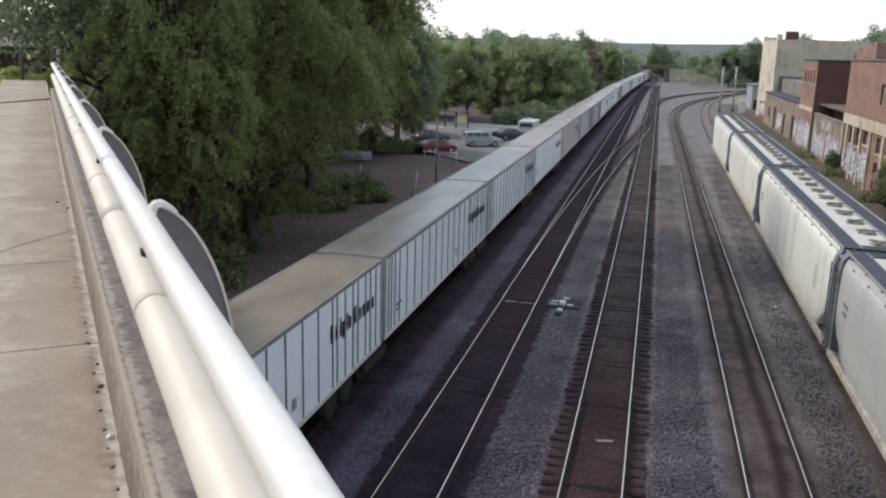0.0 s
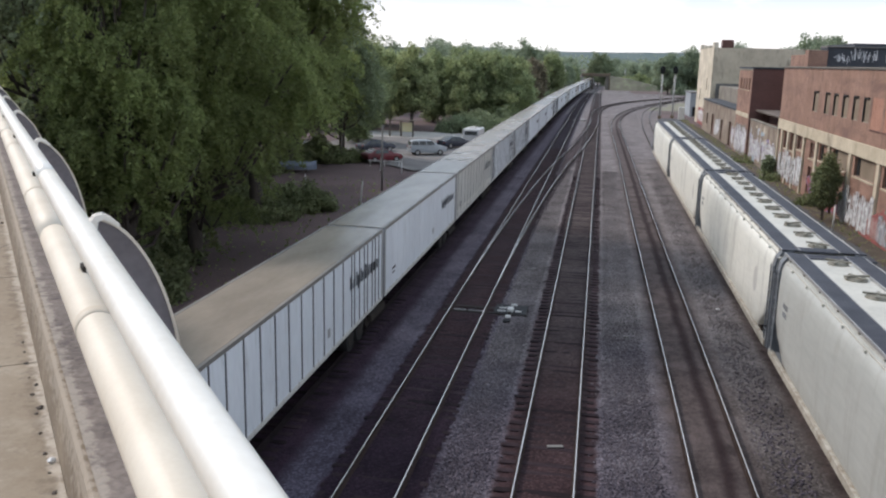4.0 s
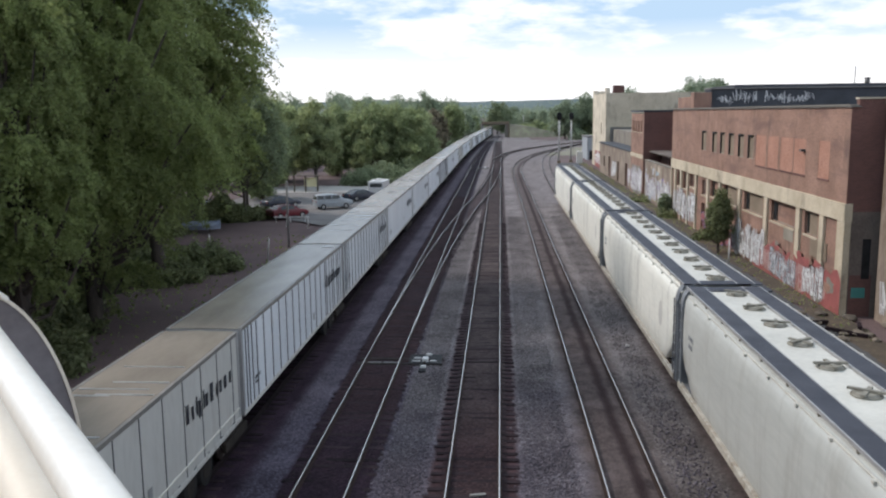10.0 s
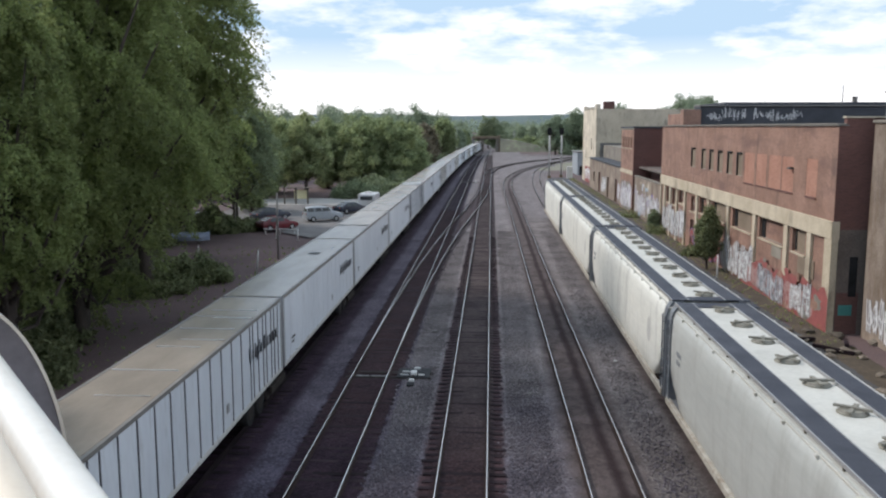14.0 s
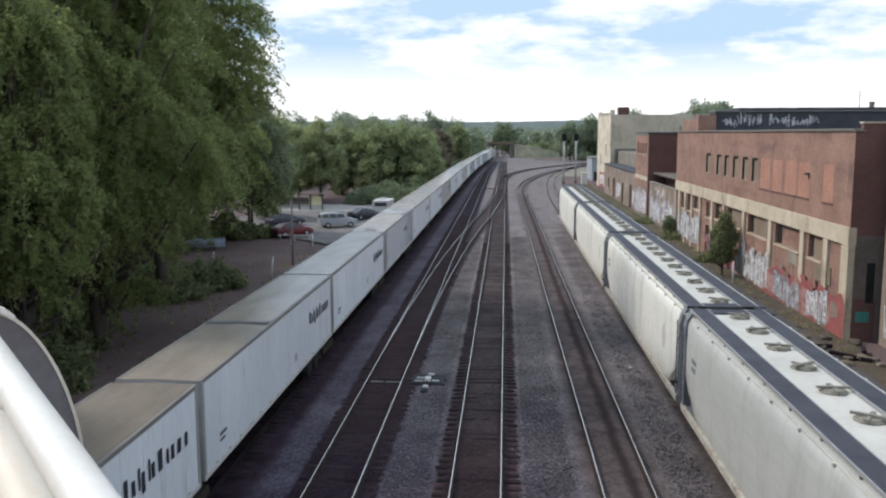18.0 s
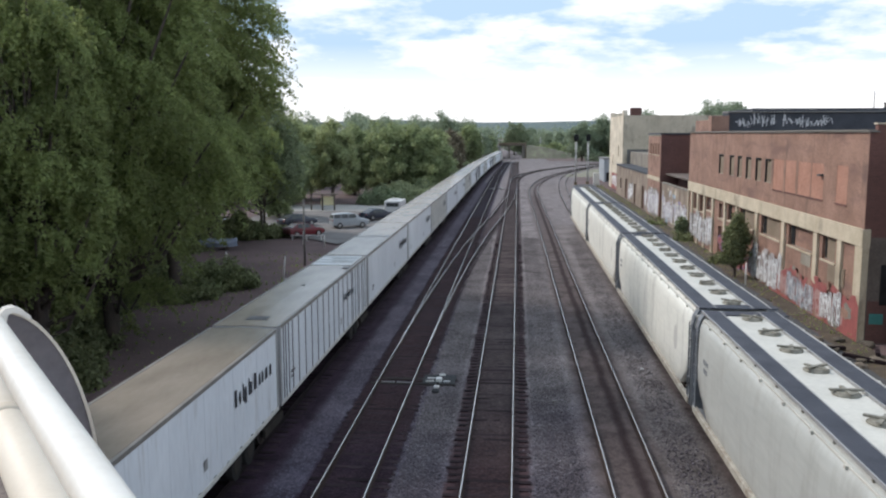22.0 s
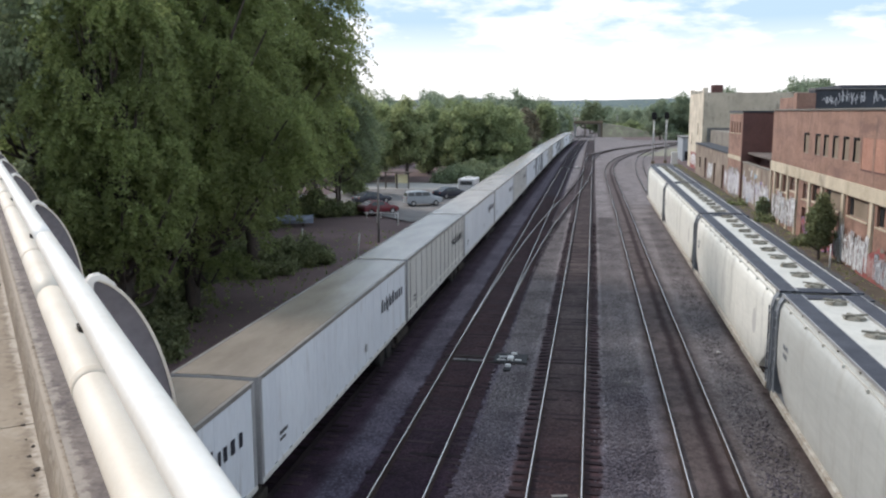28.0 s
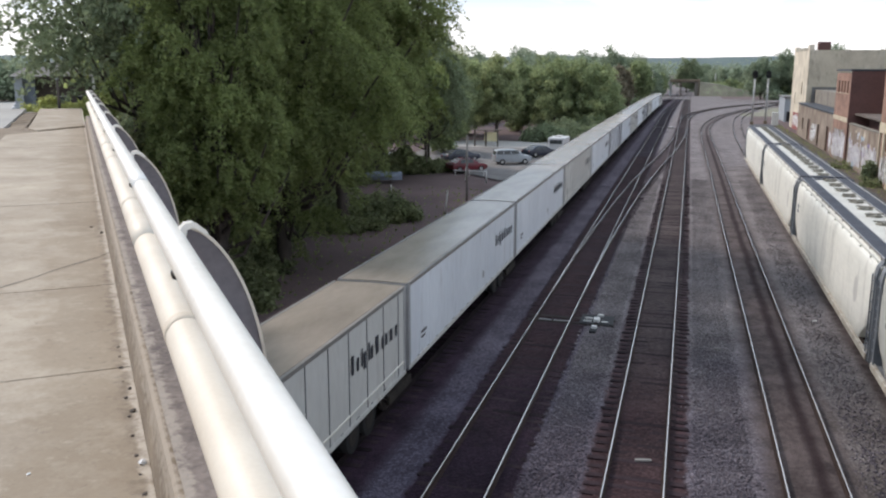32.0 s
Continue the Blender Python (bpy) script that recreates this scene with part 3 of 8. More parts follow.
def sweep(bm, profile, stations):
    """A closed profile of (across, up) carried along stations of (x, y, z, heading of the across axis)."""
    rings = []
    for x, y, z, ax, ay in stations:
        rings.append([bm.verts.new((x + u * ax, y + u * ay, z + w)) for u, w in profile])
    n = len(profile)
    for a, b in zip(rings, rings[1:]):
        for k in range(n):
            bm.faces.new((a[k], b[k], b[(k + 1) % n], a[(k + 1) % n]))
    bm.faces.new(rings[0])
    bm.faces.new(rings[-1][::-1])
    return bm


def mesh_of(bm, material, name="mesh"):
    bmesh.ops.recalc_face_normals(bm, faces=bm.faces)
    me = bpy.data.meshes.new(name)
    bm.to_mesh(me)
    bm.free()
    me.materials.append(material)
    return me


def part(name, bm, material, parent=None, label=""):
    me = bm if isinstance(bm, bpy.types.Mesh) else mesh_of(bm, material, name)
    ob = new(name, me)
    if parent:
        ob.parent = parent
    return tagged(ob, label)


def thing(name, label, category, m=None, group=""):
    ob = new(name)
    ob.empty_display_size = 0.2
    if m:
        ob.matrix_basis = m
    return tagged(ob, label, category, group)


def setting(name, bm, material, label=""):
    return tagged(part(name, bm, material), label, name.split("_")[0], kind="structure")


def raw_mesh(name, verts, quads, material):
    """A mesh from arrays of corners and of four-cornered faces."""
    me = bpy.data.meshes.new(name)
    me.vertices.add(len(verts))
    me.vertices.foreach_set("co", np.asarray(verts, dtype=np.float32).ravel())
    me.loops.add(len(quads) * 4)
    me.loops.foreach_set("vertex_index", np.asarray(quads, dtype=np.int32).ravel())
    me.polygons.add(len(quads))
    me.polygons.foreach_set("loop_start", np.arange(len(quads), dtype=np.int32) * 4)
    me.update(calc_edges=True)
    me.materials.append(material)
    return me


# ---- plan ----
EYE = 10.6                                     # the eye over the rails' foot
BD = Vector((-0.6228, 0.7824, 0))              # along the bridge
BS = Vector((0.7824, 0.6228, 0))               # across it, towards the tracks' far end
WALK_Z = EYE - 1.55


def on_bridge(l, s, z):
    return BD * l + BS * s + Vector((0, 0, z))


def smooth(knots):
    """A soft curve x(y) through knots of (y, x)."""
    ys, xs = np.array([k[0] for k in knots], float), np.array([k[1] for k in knots], float)
    grid = np.linspace(ys[0], ys[-1], 1200)
    val = np.interp(grid, ys, xs)
    w = np.hanning(81)
    pad = np.pad(val, 40, mode="edge")
    pad[:40] += (np.arange(-40, 0)) * (val[1] - val[0])
    pad[-40:] += np.arange(1, 41) * (val[-1] - val[-2])
    val = np.convolve(pad, w / w.sum(), "valid")
    return lambda y: float(np.interp(y, grid, val))


LINE_A = smooth([(-300, -9.4), (190, -9.4), (250, -8.8), (330, -7.0), (400, -5.0), (520, -4.0), (900, -2.0)])
LINE_B = smooth([(-60, -5.1), (220, -5.1), (300, -4.2), (380, -2.6), (450, -1.6), (900, 2.0)])
LINE_C = smooth([(-60, -0.81), (300, -0.81), (420, 0.2), (900, 5.5)])
LINE_D = smooth([(-60, 4.0), (23, 3.72), (62, 3.42), (90, 3.30), (120, 3.10), (138, 2.92), (165, 2.98), (190, 4.55), (215, 7.85), (245, 14.2), (285, 25.5), (340, 46.0), (400, 74.0)])
LINE_E = smooth([(-60, 7.9), (120, 7.9), (150, 8.2), (181, 9.3), (210, 11.2), (253, 17.4), (290, 26.5), (350, 50.0)])


LINE_F = smooth([(186, -0.81), (205, -0.4), (225, 1.2), (250, 6.0), (275, 14.0), (300, 25.0), (345, 48.0)])


def crossover(y):
    """From line B to line C."""
    y0, y1 = 36.0, 172.0
    u = min(max((y - y0) / (y1 - y0), 0.0), 1.0)
    k = 2 * u * u if u < 0.5 else 1 - 2 * (1 - u) ** 2
    return -5.1 + 4.29 * k


def stations(line, y0, y1, z, off=0.0):
    out, y = [], y0
    while True:
        dx = line(y + 0.5) - line(y - 0.5)
        n = math.hypot(dx, 1.0)
        ax, ay = 1.0 / n, -dx / n
        out.append((line(y) + off * ax, y + off * ay, z, ax, ay))
        if y >= y1:
            return out
        y = min(y1, y + (4.0 if y < 150 else 8.0))


RAILS = [(-0.07, 0.0), (0.07, 0.0), (0.07, 0.02), (0.012, 0.04), (0.012, 0.125), (0.028, 0.14), (0.028, 0.172), (-0.028, 0.172), (-0.028, 0.14), (-0.012, 0.125), (-0.012, 0.04), (-0.07, 0.02)]
HEADS = [(-0.0145, 0.170), (0.0145, 0.170), (0.0145, 0.180), (-0.0145, 0.180)]


def worn_tie(rnd):
    """A split, slightly bowed timber with ragged ends."""
    bm = bmesh.new()
    d, w, bow = rnd.uniform(-0.09, 0.09), rnd.uniform(0.105, 0.128), rnd.uniform(-0.02, 0.02)
    rings = []
    for k, x in enumerate((-1.3, -1.22, -0.5, 0.4, 1.24, 1.3)):
        end = 0.82 if k in (0, 5) else 1.0
        y = bow * (1 - (x / 1.3) ** 2)
        a, b = w * end * rnd.uniform(0.9, 1.08), w * end * rnd.uniform(0.9, 1.08)
        top = 0.004 * rnd.uniform(-1, 1) - (0.022 if end < 1 else 0.0)
        rings.append([bm.verts.new((x + d, y + u, v)) for u, v in ((-a, -0.16), (b, -0.16), (b, top - 0.012), (b - 0.02, top), (0.02 - a, top), (-a, top - 0.012))])
    for p, q in zip(rings, rings[1:]):
        for i in range(6):
            bm.faces.new((p[i], q[i], q[(i + 1) % 6], p[(i + 1) % 6]))
    bm.faces.new(rings[0])
    bm.faces.new(rings[-1][::-1])
    return mesh_of(bm, M["tie"], "tie")


def track(label, line, y0, y1, ties=True, near=(14.0, 84.0), tie_step=0.53, z=0.0, sunk=0.0, head="rail", side="railside"):
    tr = thing("railway_track", label, "track", group="railway tracks")
    for off in (-0.7525, 0.7525):
        r = part("rail", sweep(bmesh.new(), RAILS, stations(line, y0, y1, z, off)), M[side], tr, "rusty steel rail")
        part("rail_head", sweep(bmesh.new(), HEADS, stations(line, y0, y1, z, off)), M[head], r, "bright polished running surface" if head == "rail" else "rail head darkened as in the train's shade")
    if ties:
        rnd = random.Random(label)
        shared = [worn_tie(rnd) for _ in range(7)]
        far = bmesh.new()
        y = y0
        while y < y1:
            dx = line(y + 0.5) - line(y - 0.5)
            a = -math.atan(dx) + rnd.uniform(-0.012, 0.012)
            zz = z - sunk + rnd.uniform(-0.012, 0.014)
            if near[0] <= y <= near[1]:
                t = part("tie", rnd.choice(shared), None, tr)
                t.matrix_basis = Matrix.Translation((line(y), y, zz)) @ Matrix.Rotation(a, 4, "Z")
            elif y < 330:
                c, s_ = math.cos(a), math.sin(a)
                vs = [far.verts.new((line(y) + u * c - v * s_, y + u * s_ + v * c, zz)) for u, v in ((-1.3, -0.115), (1.3, -0.115), (1.3, 0.115), (-1.3, 0.115))]
                far.faces.new(vs)
            y += tie_step * rnd.uniform(0.94, 1.06)
        if len(far.verts):
            tagged(part("distant_tie", far, M["tie"], tr), kind="stuff")
        else:
            far.free()
    return tr


# ---- the ground ----
def ground_z(x, y):
    """Flat, with the bank that carries the road to the bridge's far end, and rising ground far off."""
    l, s = x * BD.x + y * BD.y, x * BS.x + y * BS.y
    w = min(max((l - 30.0) / 7.0, 0.0), 1.0)
    side = min(max((10.5 - abs(s + 5.5)) / 3.5, 0.0), 1.0)
    z = (8.6 - 2.3 * min(max((l - 40.0) / 32.0, 0.0), 1.0)) * w * w * (3 - 2 * w) * side
    return z - 0.05


def build_ground():
    xs = np.concatenate([np.linspace(-3000, -200, 8), np.linspace(-160, -60, 9), np.arange(-56, 60, 2.0), np.linspace(64, 200, 10), np.linspace(400, 3000, 7)])
    ys = np.concatenate([np.linspace(-1500, -120, 6), np.arange(-80, 130, 2.5), np.linspace(140, 500, 20), np.linspace(700, 4500, 8)])
    verts = [(x, y, ground_z(x, y) + (0.10 * noise.noise(Vector((x * 0.3, y * 0.3, 0))) - 0.05 if x < -13 or x > 16 else -0.05)) for y in ys for x in xs]
    w = len(xs)
    quads = [(j * w + i, j * w + i + 1, (j + 1) * w + i + 1, (j + 1) * w + i) for j in range(len(ys) - 1) for i in range(w - 1)]
    me = raw_mesh("ground", verts, quads, M["dirt"])
    tagged(new("ground", me), "bare brown earth with sparse weeds", "ground", kind="structure")


build_ground()


def strip(name, line0, line1, y0, y1, z, material, label, wob=0.0, step=1.5):
    """A flat bed between two lines."""
    vs, qs, uv, y, i = [], [], [], y0, 0
    while True:
        a, b = line0(y), line1(y)
        a += wob * (noise.noise(Vector((y * 0.6, 3.1, a))) + 0.6 * noise.noise(Vector((y * 2.9, 5.1, a))))
        b += wob * (noise.noise(Vector((y * 0.6, 7.7, b))) + 0.6 * noise.noise(Vector((y * 2.9, 9.7, b))))
        vs += [(a, y, z), (b, y, z)]
        uv += [(-(b - a) / 2, y), ((b - a) / 2, y)]
        if i:
            qs.append((2 * i - 2, 2 * i - 1, 2 * i + 1, 2 * i))
        if y >= y1:
            break
        y = min(y1, y + (min(step, 0.35) if 12 < y < 75 else step if y < 160 else 6.0))
        i += 1
    me = raw_mesh(name, vs, qs, material)
    layer = me.uv_layers.new(name="UVMap")
    layer.data.foreach_set("uv", np.array([uv[k] for q in qs for k in q], dtype=np.float32).ravel())
    return tagged(new(name, me), label, name.split("_")[0], kind="structure")


def mud_strip(name, line, y0, y1, material, label, level, wide=0.70):
    """Silted ground between two rails: it laps unevenly over the ties."""
    us = tuple(np.linspace(-wide, wide, 8 if wide < 1 else 14))
    ys = np.arange(y0, y1, 0.115)
    vs, uv = [], []
    for y in ys:
        c = line(y)
        for u in us:
            p = Vector((c + u, y, 0))
            h = 0.020 * noise.noise(p * 1.1) + 0.014 * noise.noise(p * 3.3) + 0.006 * noise.noise(p * 9.0)
            vs.append((c + u, y, level + h - (0.02 if abs(u) > wide - 0.1 else 0.0)))
            uv.append((u, y))
    w = len(us)
    qs = [(j * w + i, j * w + i + 1, (j + 1) * w + i + 1, (j + 1) * w + i) for j in range(len(ys) - 1) for i in range(w - 1)]
    me = raw_mesh(name, vs, qs, material)
    layer = me.uv_layers.new(name="UVMap")
    layer.data.foreach_set("uv", np.array([uv[k] for q in qs for k in q], dtype=np.float32).ravel())
    return tagged(new(name, me), label, "trackbed", kind="structure")


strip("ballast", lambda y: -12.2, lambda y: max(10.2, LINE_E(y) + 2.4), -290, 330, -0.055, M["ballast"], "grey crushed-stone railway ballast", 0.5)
# darker strip: the train's shade put into the ballast colour
strip("ballast_dark", lambda y: LINE_A(y) + 2.1, lambda y: LINE_B(y) - 1.4, -20, 190, -0.053, M["ballast_dark"], "ballast darkened as in the shade beside the train")
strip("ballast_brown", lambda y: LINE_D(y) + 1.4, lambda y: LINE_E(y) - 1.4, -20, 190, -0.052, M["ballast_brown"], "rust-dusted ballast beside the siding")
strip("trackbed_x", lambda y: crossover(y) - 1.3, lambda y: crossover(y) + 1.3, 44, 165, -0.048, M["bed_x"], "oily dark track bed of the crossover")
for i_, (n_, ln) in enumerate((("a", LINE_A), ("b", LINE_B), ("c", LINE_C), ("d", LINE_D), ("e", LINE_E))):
    # bed a reaches wider: shade under the train put into its colour
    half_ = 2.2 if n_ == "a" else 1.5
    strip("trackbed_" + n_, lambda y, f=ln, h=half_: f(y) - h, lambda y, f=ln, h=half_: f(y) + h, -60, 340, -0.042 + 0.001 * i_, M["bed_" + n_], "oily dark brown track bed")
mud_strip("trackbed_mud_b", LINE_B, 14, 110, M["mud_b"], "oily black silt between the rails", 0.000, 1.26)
mud_strip("trackbed_mud_c", LINE_C, 14, 150, M["mud_c"], "rust-brown silt between the rails", 0.000, 0.98)
mud_strip("trackbed_mud_d", LINE_D, 14, 150, M["mud_d"], "dusty brown silt with a dark oily stripe between the rails", 0.008)
strip("road_lane", lambda y: 10.3 + max(0, (y - 130) * 0.03), lambda y: 16.3, -40, 185, -0.045, M["asphalt"], "dark asphalt service lane beside the brick buildings", 0.25)
strip("verge", lambda y: 16.2, lambda y: 17.7, 30, 185, -0.042, M["grass"], "patchy grass verge with rubble", 0.35)
strip("parking_lot", lambda y: -17.5 - 7.1 * min(1, (y - 82) / 8) if y < 92 else -34.0, lambda y: -17.5 + 2.5 * min(1, (y - 82) / 5), 82, 128, 0.02, M["lot"], "pale worn parking-lot asphalt", 0.4)
# pale paving band: the sunlight on it is put into the colour
strip("lot_far", lambda y: -34.0, lambda y: -15.5, 117, 128, 0.045, M["roadtop"], "paving along the lot's far side, paled for sunlight", 0.4)
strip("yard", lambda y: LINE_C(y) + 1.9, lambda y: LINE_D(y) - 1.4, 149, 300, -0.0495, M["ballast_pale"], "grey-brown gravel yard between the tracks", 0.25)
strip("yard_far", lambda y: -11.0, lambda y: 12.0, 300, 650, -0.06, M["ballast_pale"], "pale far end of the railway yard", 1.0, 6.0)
strip("field", lambda y: max(9.0, LINE_D(y) + 3), lambda y: 120.0, 215, 700, -0.02, M["field"], "overgrown grassy railway land", 3.0, 6.0)

track("railway track with rusty rails under the moving train", LINE_A, -290, 700, sunk=0.03, head="shaded_rail", side="shaded_rail")
track("main railway track with switch points and dark ties", LINE_B, -40, 700)
track("straight main railway track with bright rail heads", LINE_C, -40, 700)
track("railway track that curves away past the signals", LINE_D, -40, 330, sunk=0.06)
track("connecting curve that leaves the main line past the signals", LINE_F, 188, 330)
track("siding track under the standing hopper cars", LINE_E, -40, 300, sunk=0.06)
track("crossover track between the two main lines", crossover, 40, 168, near=(60.0, 84.0), z=-0.004)

# ---- the bridge ----
def bridge_sweep(profile, l0, l1, bm=None):
    """A profile of (across, height) carried along the bridge."""
    bm = bm or bmesh.new()
    st = []
    for l in (l0, l1):
        p = on_bridge(l, 0, 0)
        st.append((p.x, p.y, 0, BS.x, BS.y))
    return sweep(bm, profile, st)


def build_bridge():
    w = WALK_Z
    deck = bridge_sweep([(-11.0, w - 1.1), (0.50, w - 1.1), (0.50, w - 0.012), (-11.0, w - 0.012)], -45, 26)
    setting("bridge_deck", deck, M["kerb"], "concrete bridge deck under the walkway")
    for s0 in (-9.5, -6.5, -3.5, -0.6):
        setting("bridge_girder", bridge_sweep([(s0 - 0.25, w - 2.0), (s0 + 0.25, w - 2.0), (s0 + 0.25, w - 1.1), (s0 - 0.25, w - 1.1)], -45, 26), M["kerb"], "concrete girder under the bridge deck")
    for l in (-40.0, 22.5):
        setting("bridge_pier", bridge_sweep([(-10.5, -0.3), (0.2, -0.3), (0.2, w - 2.0), (-10.5, w - 2.0)], l, l + 1.2), M["kerb"], "plain concrete bridge pier")
    # walkway slabs with open joints
    walkway = new("sidewalk")
    tagged(walkway, "worn beige concrete sidewalk along the bridge railing", "sidewalk", kind="structure")
    cuts = [-20, -14, -9, -5.5, -2.4, 0.9, 2.7, 4.67, 6.62, 8.46, 11.0, 13.7, 16.5, 19.3]
    rnd = random.Random(4)
    for a, b in zip(cuts, cuts[1:]):
        dz = rnd.uniform(-0.003, 0.003)
        part("slab", bridge_sweep([(-1.65, w - 0.10), (0.148, w - 0.10), (0.148, w + dz), (-1.65, w + dz)], a + 0.008, b - 0.008), M["concrete"], walkway)
    for corners, dz in (([(19.308, -1.65), (19.308, 0.148), (25.50, 0.148), (23.98, -0.97), (23.15, -1.65)], 0.0), ([(25.04, -1.24), (24.08, -0.99), (25.56, 0.148), (37.2, 0.148), (37.1, -1.36), (30.0, -1.27)], 0.035)):
        bm = bmesh.new()
        low = [bm.verts.new(on_bridge(l, q, w - 0.34)) for l, q in corners]
        top = [bm.verts.new(on_bridge(l, q, w + dz)) for l, q in corners]
        bm.faces.new(top)
        bm.faces.new(low[::-1])
        for i in range(len(corners)):
            j = (i + 1) % len(corners)
            bm.faces.new((low[i], low[j], top[j], top[i]))
        bmesh.ops.recalc_face_normals(bm, faces=bm.faces)
        part("slab", bm, M["concrete"], walkway)
    crack = bmesh.new()
    pts = [(5.90, -1.50), (6.25, -1.10), (6.60, -0.80), (6.87, -0.58), (7.08, -0.40), (7.24, -0.30), (7.48, -0.10), (7.66, 0.06), (7.82, 0.148)]
    for (l0, s0), (l1, s1) in zip(pts, pts[1:]):
        q = [on_bridge(l0 - 0.008, s0, w + 0.005), on_bridge(l1 - 0.008, s1, w + 0.005), on_bridge(l1 + 0.006, s1, w + 0.005), on_bridge(l0 + 0.006, s0, w + 0.005)]
        crack.faces.new([crack.verts.new(p) for p in q])
    part("crack", crack, M["crack"], walkway, "dark diagonal crack")
    for l in (4.67, 6.62, 8.46):
        part("joint", bridge_sweep([(-1.6, w - 0.02), (0.146, w - 0.02), (0.146, w - 0.008), (-1.6, w - 0.008)], l - 0.012, l + 0.012), M["crack"], walkway, "dark slab joint")
    # parapet: battered kerb face, ledge under the rails, outer fascia
    setting("parapet", bridge_sweep([(0.15, w - 0.9), (0.655, w - 0.9), (0.655, w + 0.22), (0.635, w + 0.25), (0.190, w + 0.25), (0.178, w + 0.238), (0.150, w + 0.001)], -45, 26.5), M["kerb"], "stained concrete bridge parapet kerb")
    setting("parapet_top", bridge_sweep([(0.206, w + 0.247), (0.632, w + 0.247), (0.632, w + 0.256), (0.206, w + 0.256)], -45, 26.5), M["ledge"], "dark dirty top of the parapet")
    setting("road_bridge", bridge_sweep([(-10.5, w - 0.3), (-1.66, w - 0.3), (-1.66, w - 0.13), (-10.5, w - 0.13)], -45, 38), M["roadtop"], "pale worn road surface on the bridge")
    slope = []
    for l, dz in ((38.5, 0.0), (44, -0.25), (56, -1.2), (72, -2.3), (130, -2.6)):
        p = on_bridge(l, 0, 0)
        slope.append((p.x, p.y, dz, BS.x, BS.y))
    setting("road_slope", sweep(bmesh.new(), [(-10.5, w - 0.5), (-1.66, w - 0.5), (-1.66, w - 0.13), (-10.5, w - 0.13)], slope), M["roadtop"], "pale road running downhill past the bridge")
    setting("kerb_road", bridge_sweep([(-1.80, w - 0.3), (-1.652, w - 0.3), (-1.652, w - 0.004), (-1.78, w - 0.004)], -45, 24), M["kerb"], "worn concrete kerb beside the road")
    rnd = random.Random(31)
    l = 23.6
    while l < 35.5:                                # broken kerb stones between the far slabs and the road
        n = rnd.uniform(0.3, 0.9)
        q, top = rnd.uniform(-2.00, -1.88), w + rnd.uniform(-0.04, 0.0)
        part("kerb_stone", bridge_sweep([(q, w - 0.3), (-1.36 + (0.0 if l > 25 else -0.32), w - 0.3), (-1.37 + (0.0 if l > 25 else -0.32), top), (q + 0.06, top - 0.05)], l, l + n - rnd.uniform(0.004, 0.012)), M["kerb"], walkway, "broken kerb stone")
        l += n
    setting("road_apron", bridge_sweep([(-10.4, w - 0.3), (-1.9, w - 0.3), (-1.9, w - 0.02), (-10.4, w - 0.02)], 24.9, 38.6), M["roadtop"], "pale road edge at the end of the bridge")
    setting("parapet_far", bridge_sweep([(-11.0, w - 0.9), (-10.6, w - 0.9), (-10.6, w + 0.7), (-11.0, w + 0.7)], -45, 26), M["kerb"], "far concrete parapet of the bridge")


build_bridge()


def boxed_on_bridge(l, s, z):
    """A small clamp block on the outer flank of a pipe."""
    return bridge_sweep([(s + 0.035, z - 0.035), (s + 0.085, z - 0.035), (s + 0.085, z + 0.035), (s + 0.035, z + 0.035)], l - 0.045, l + 0.045)


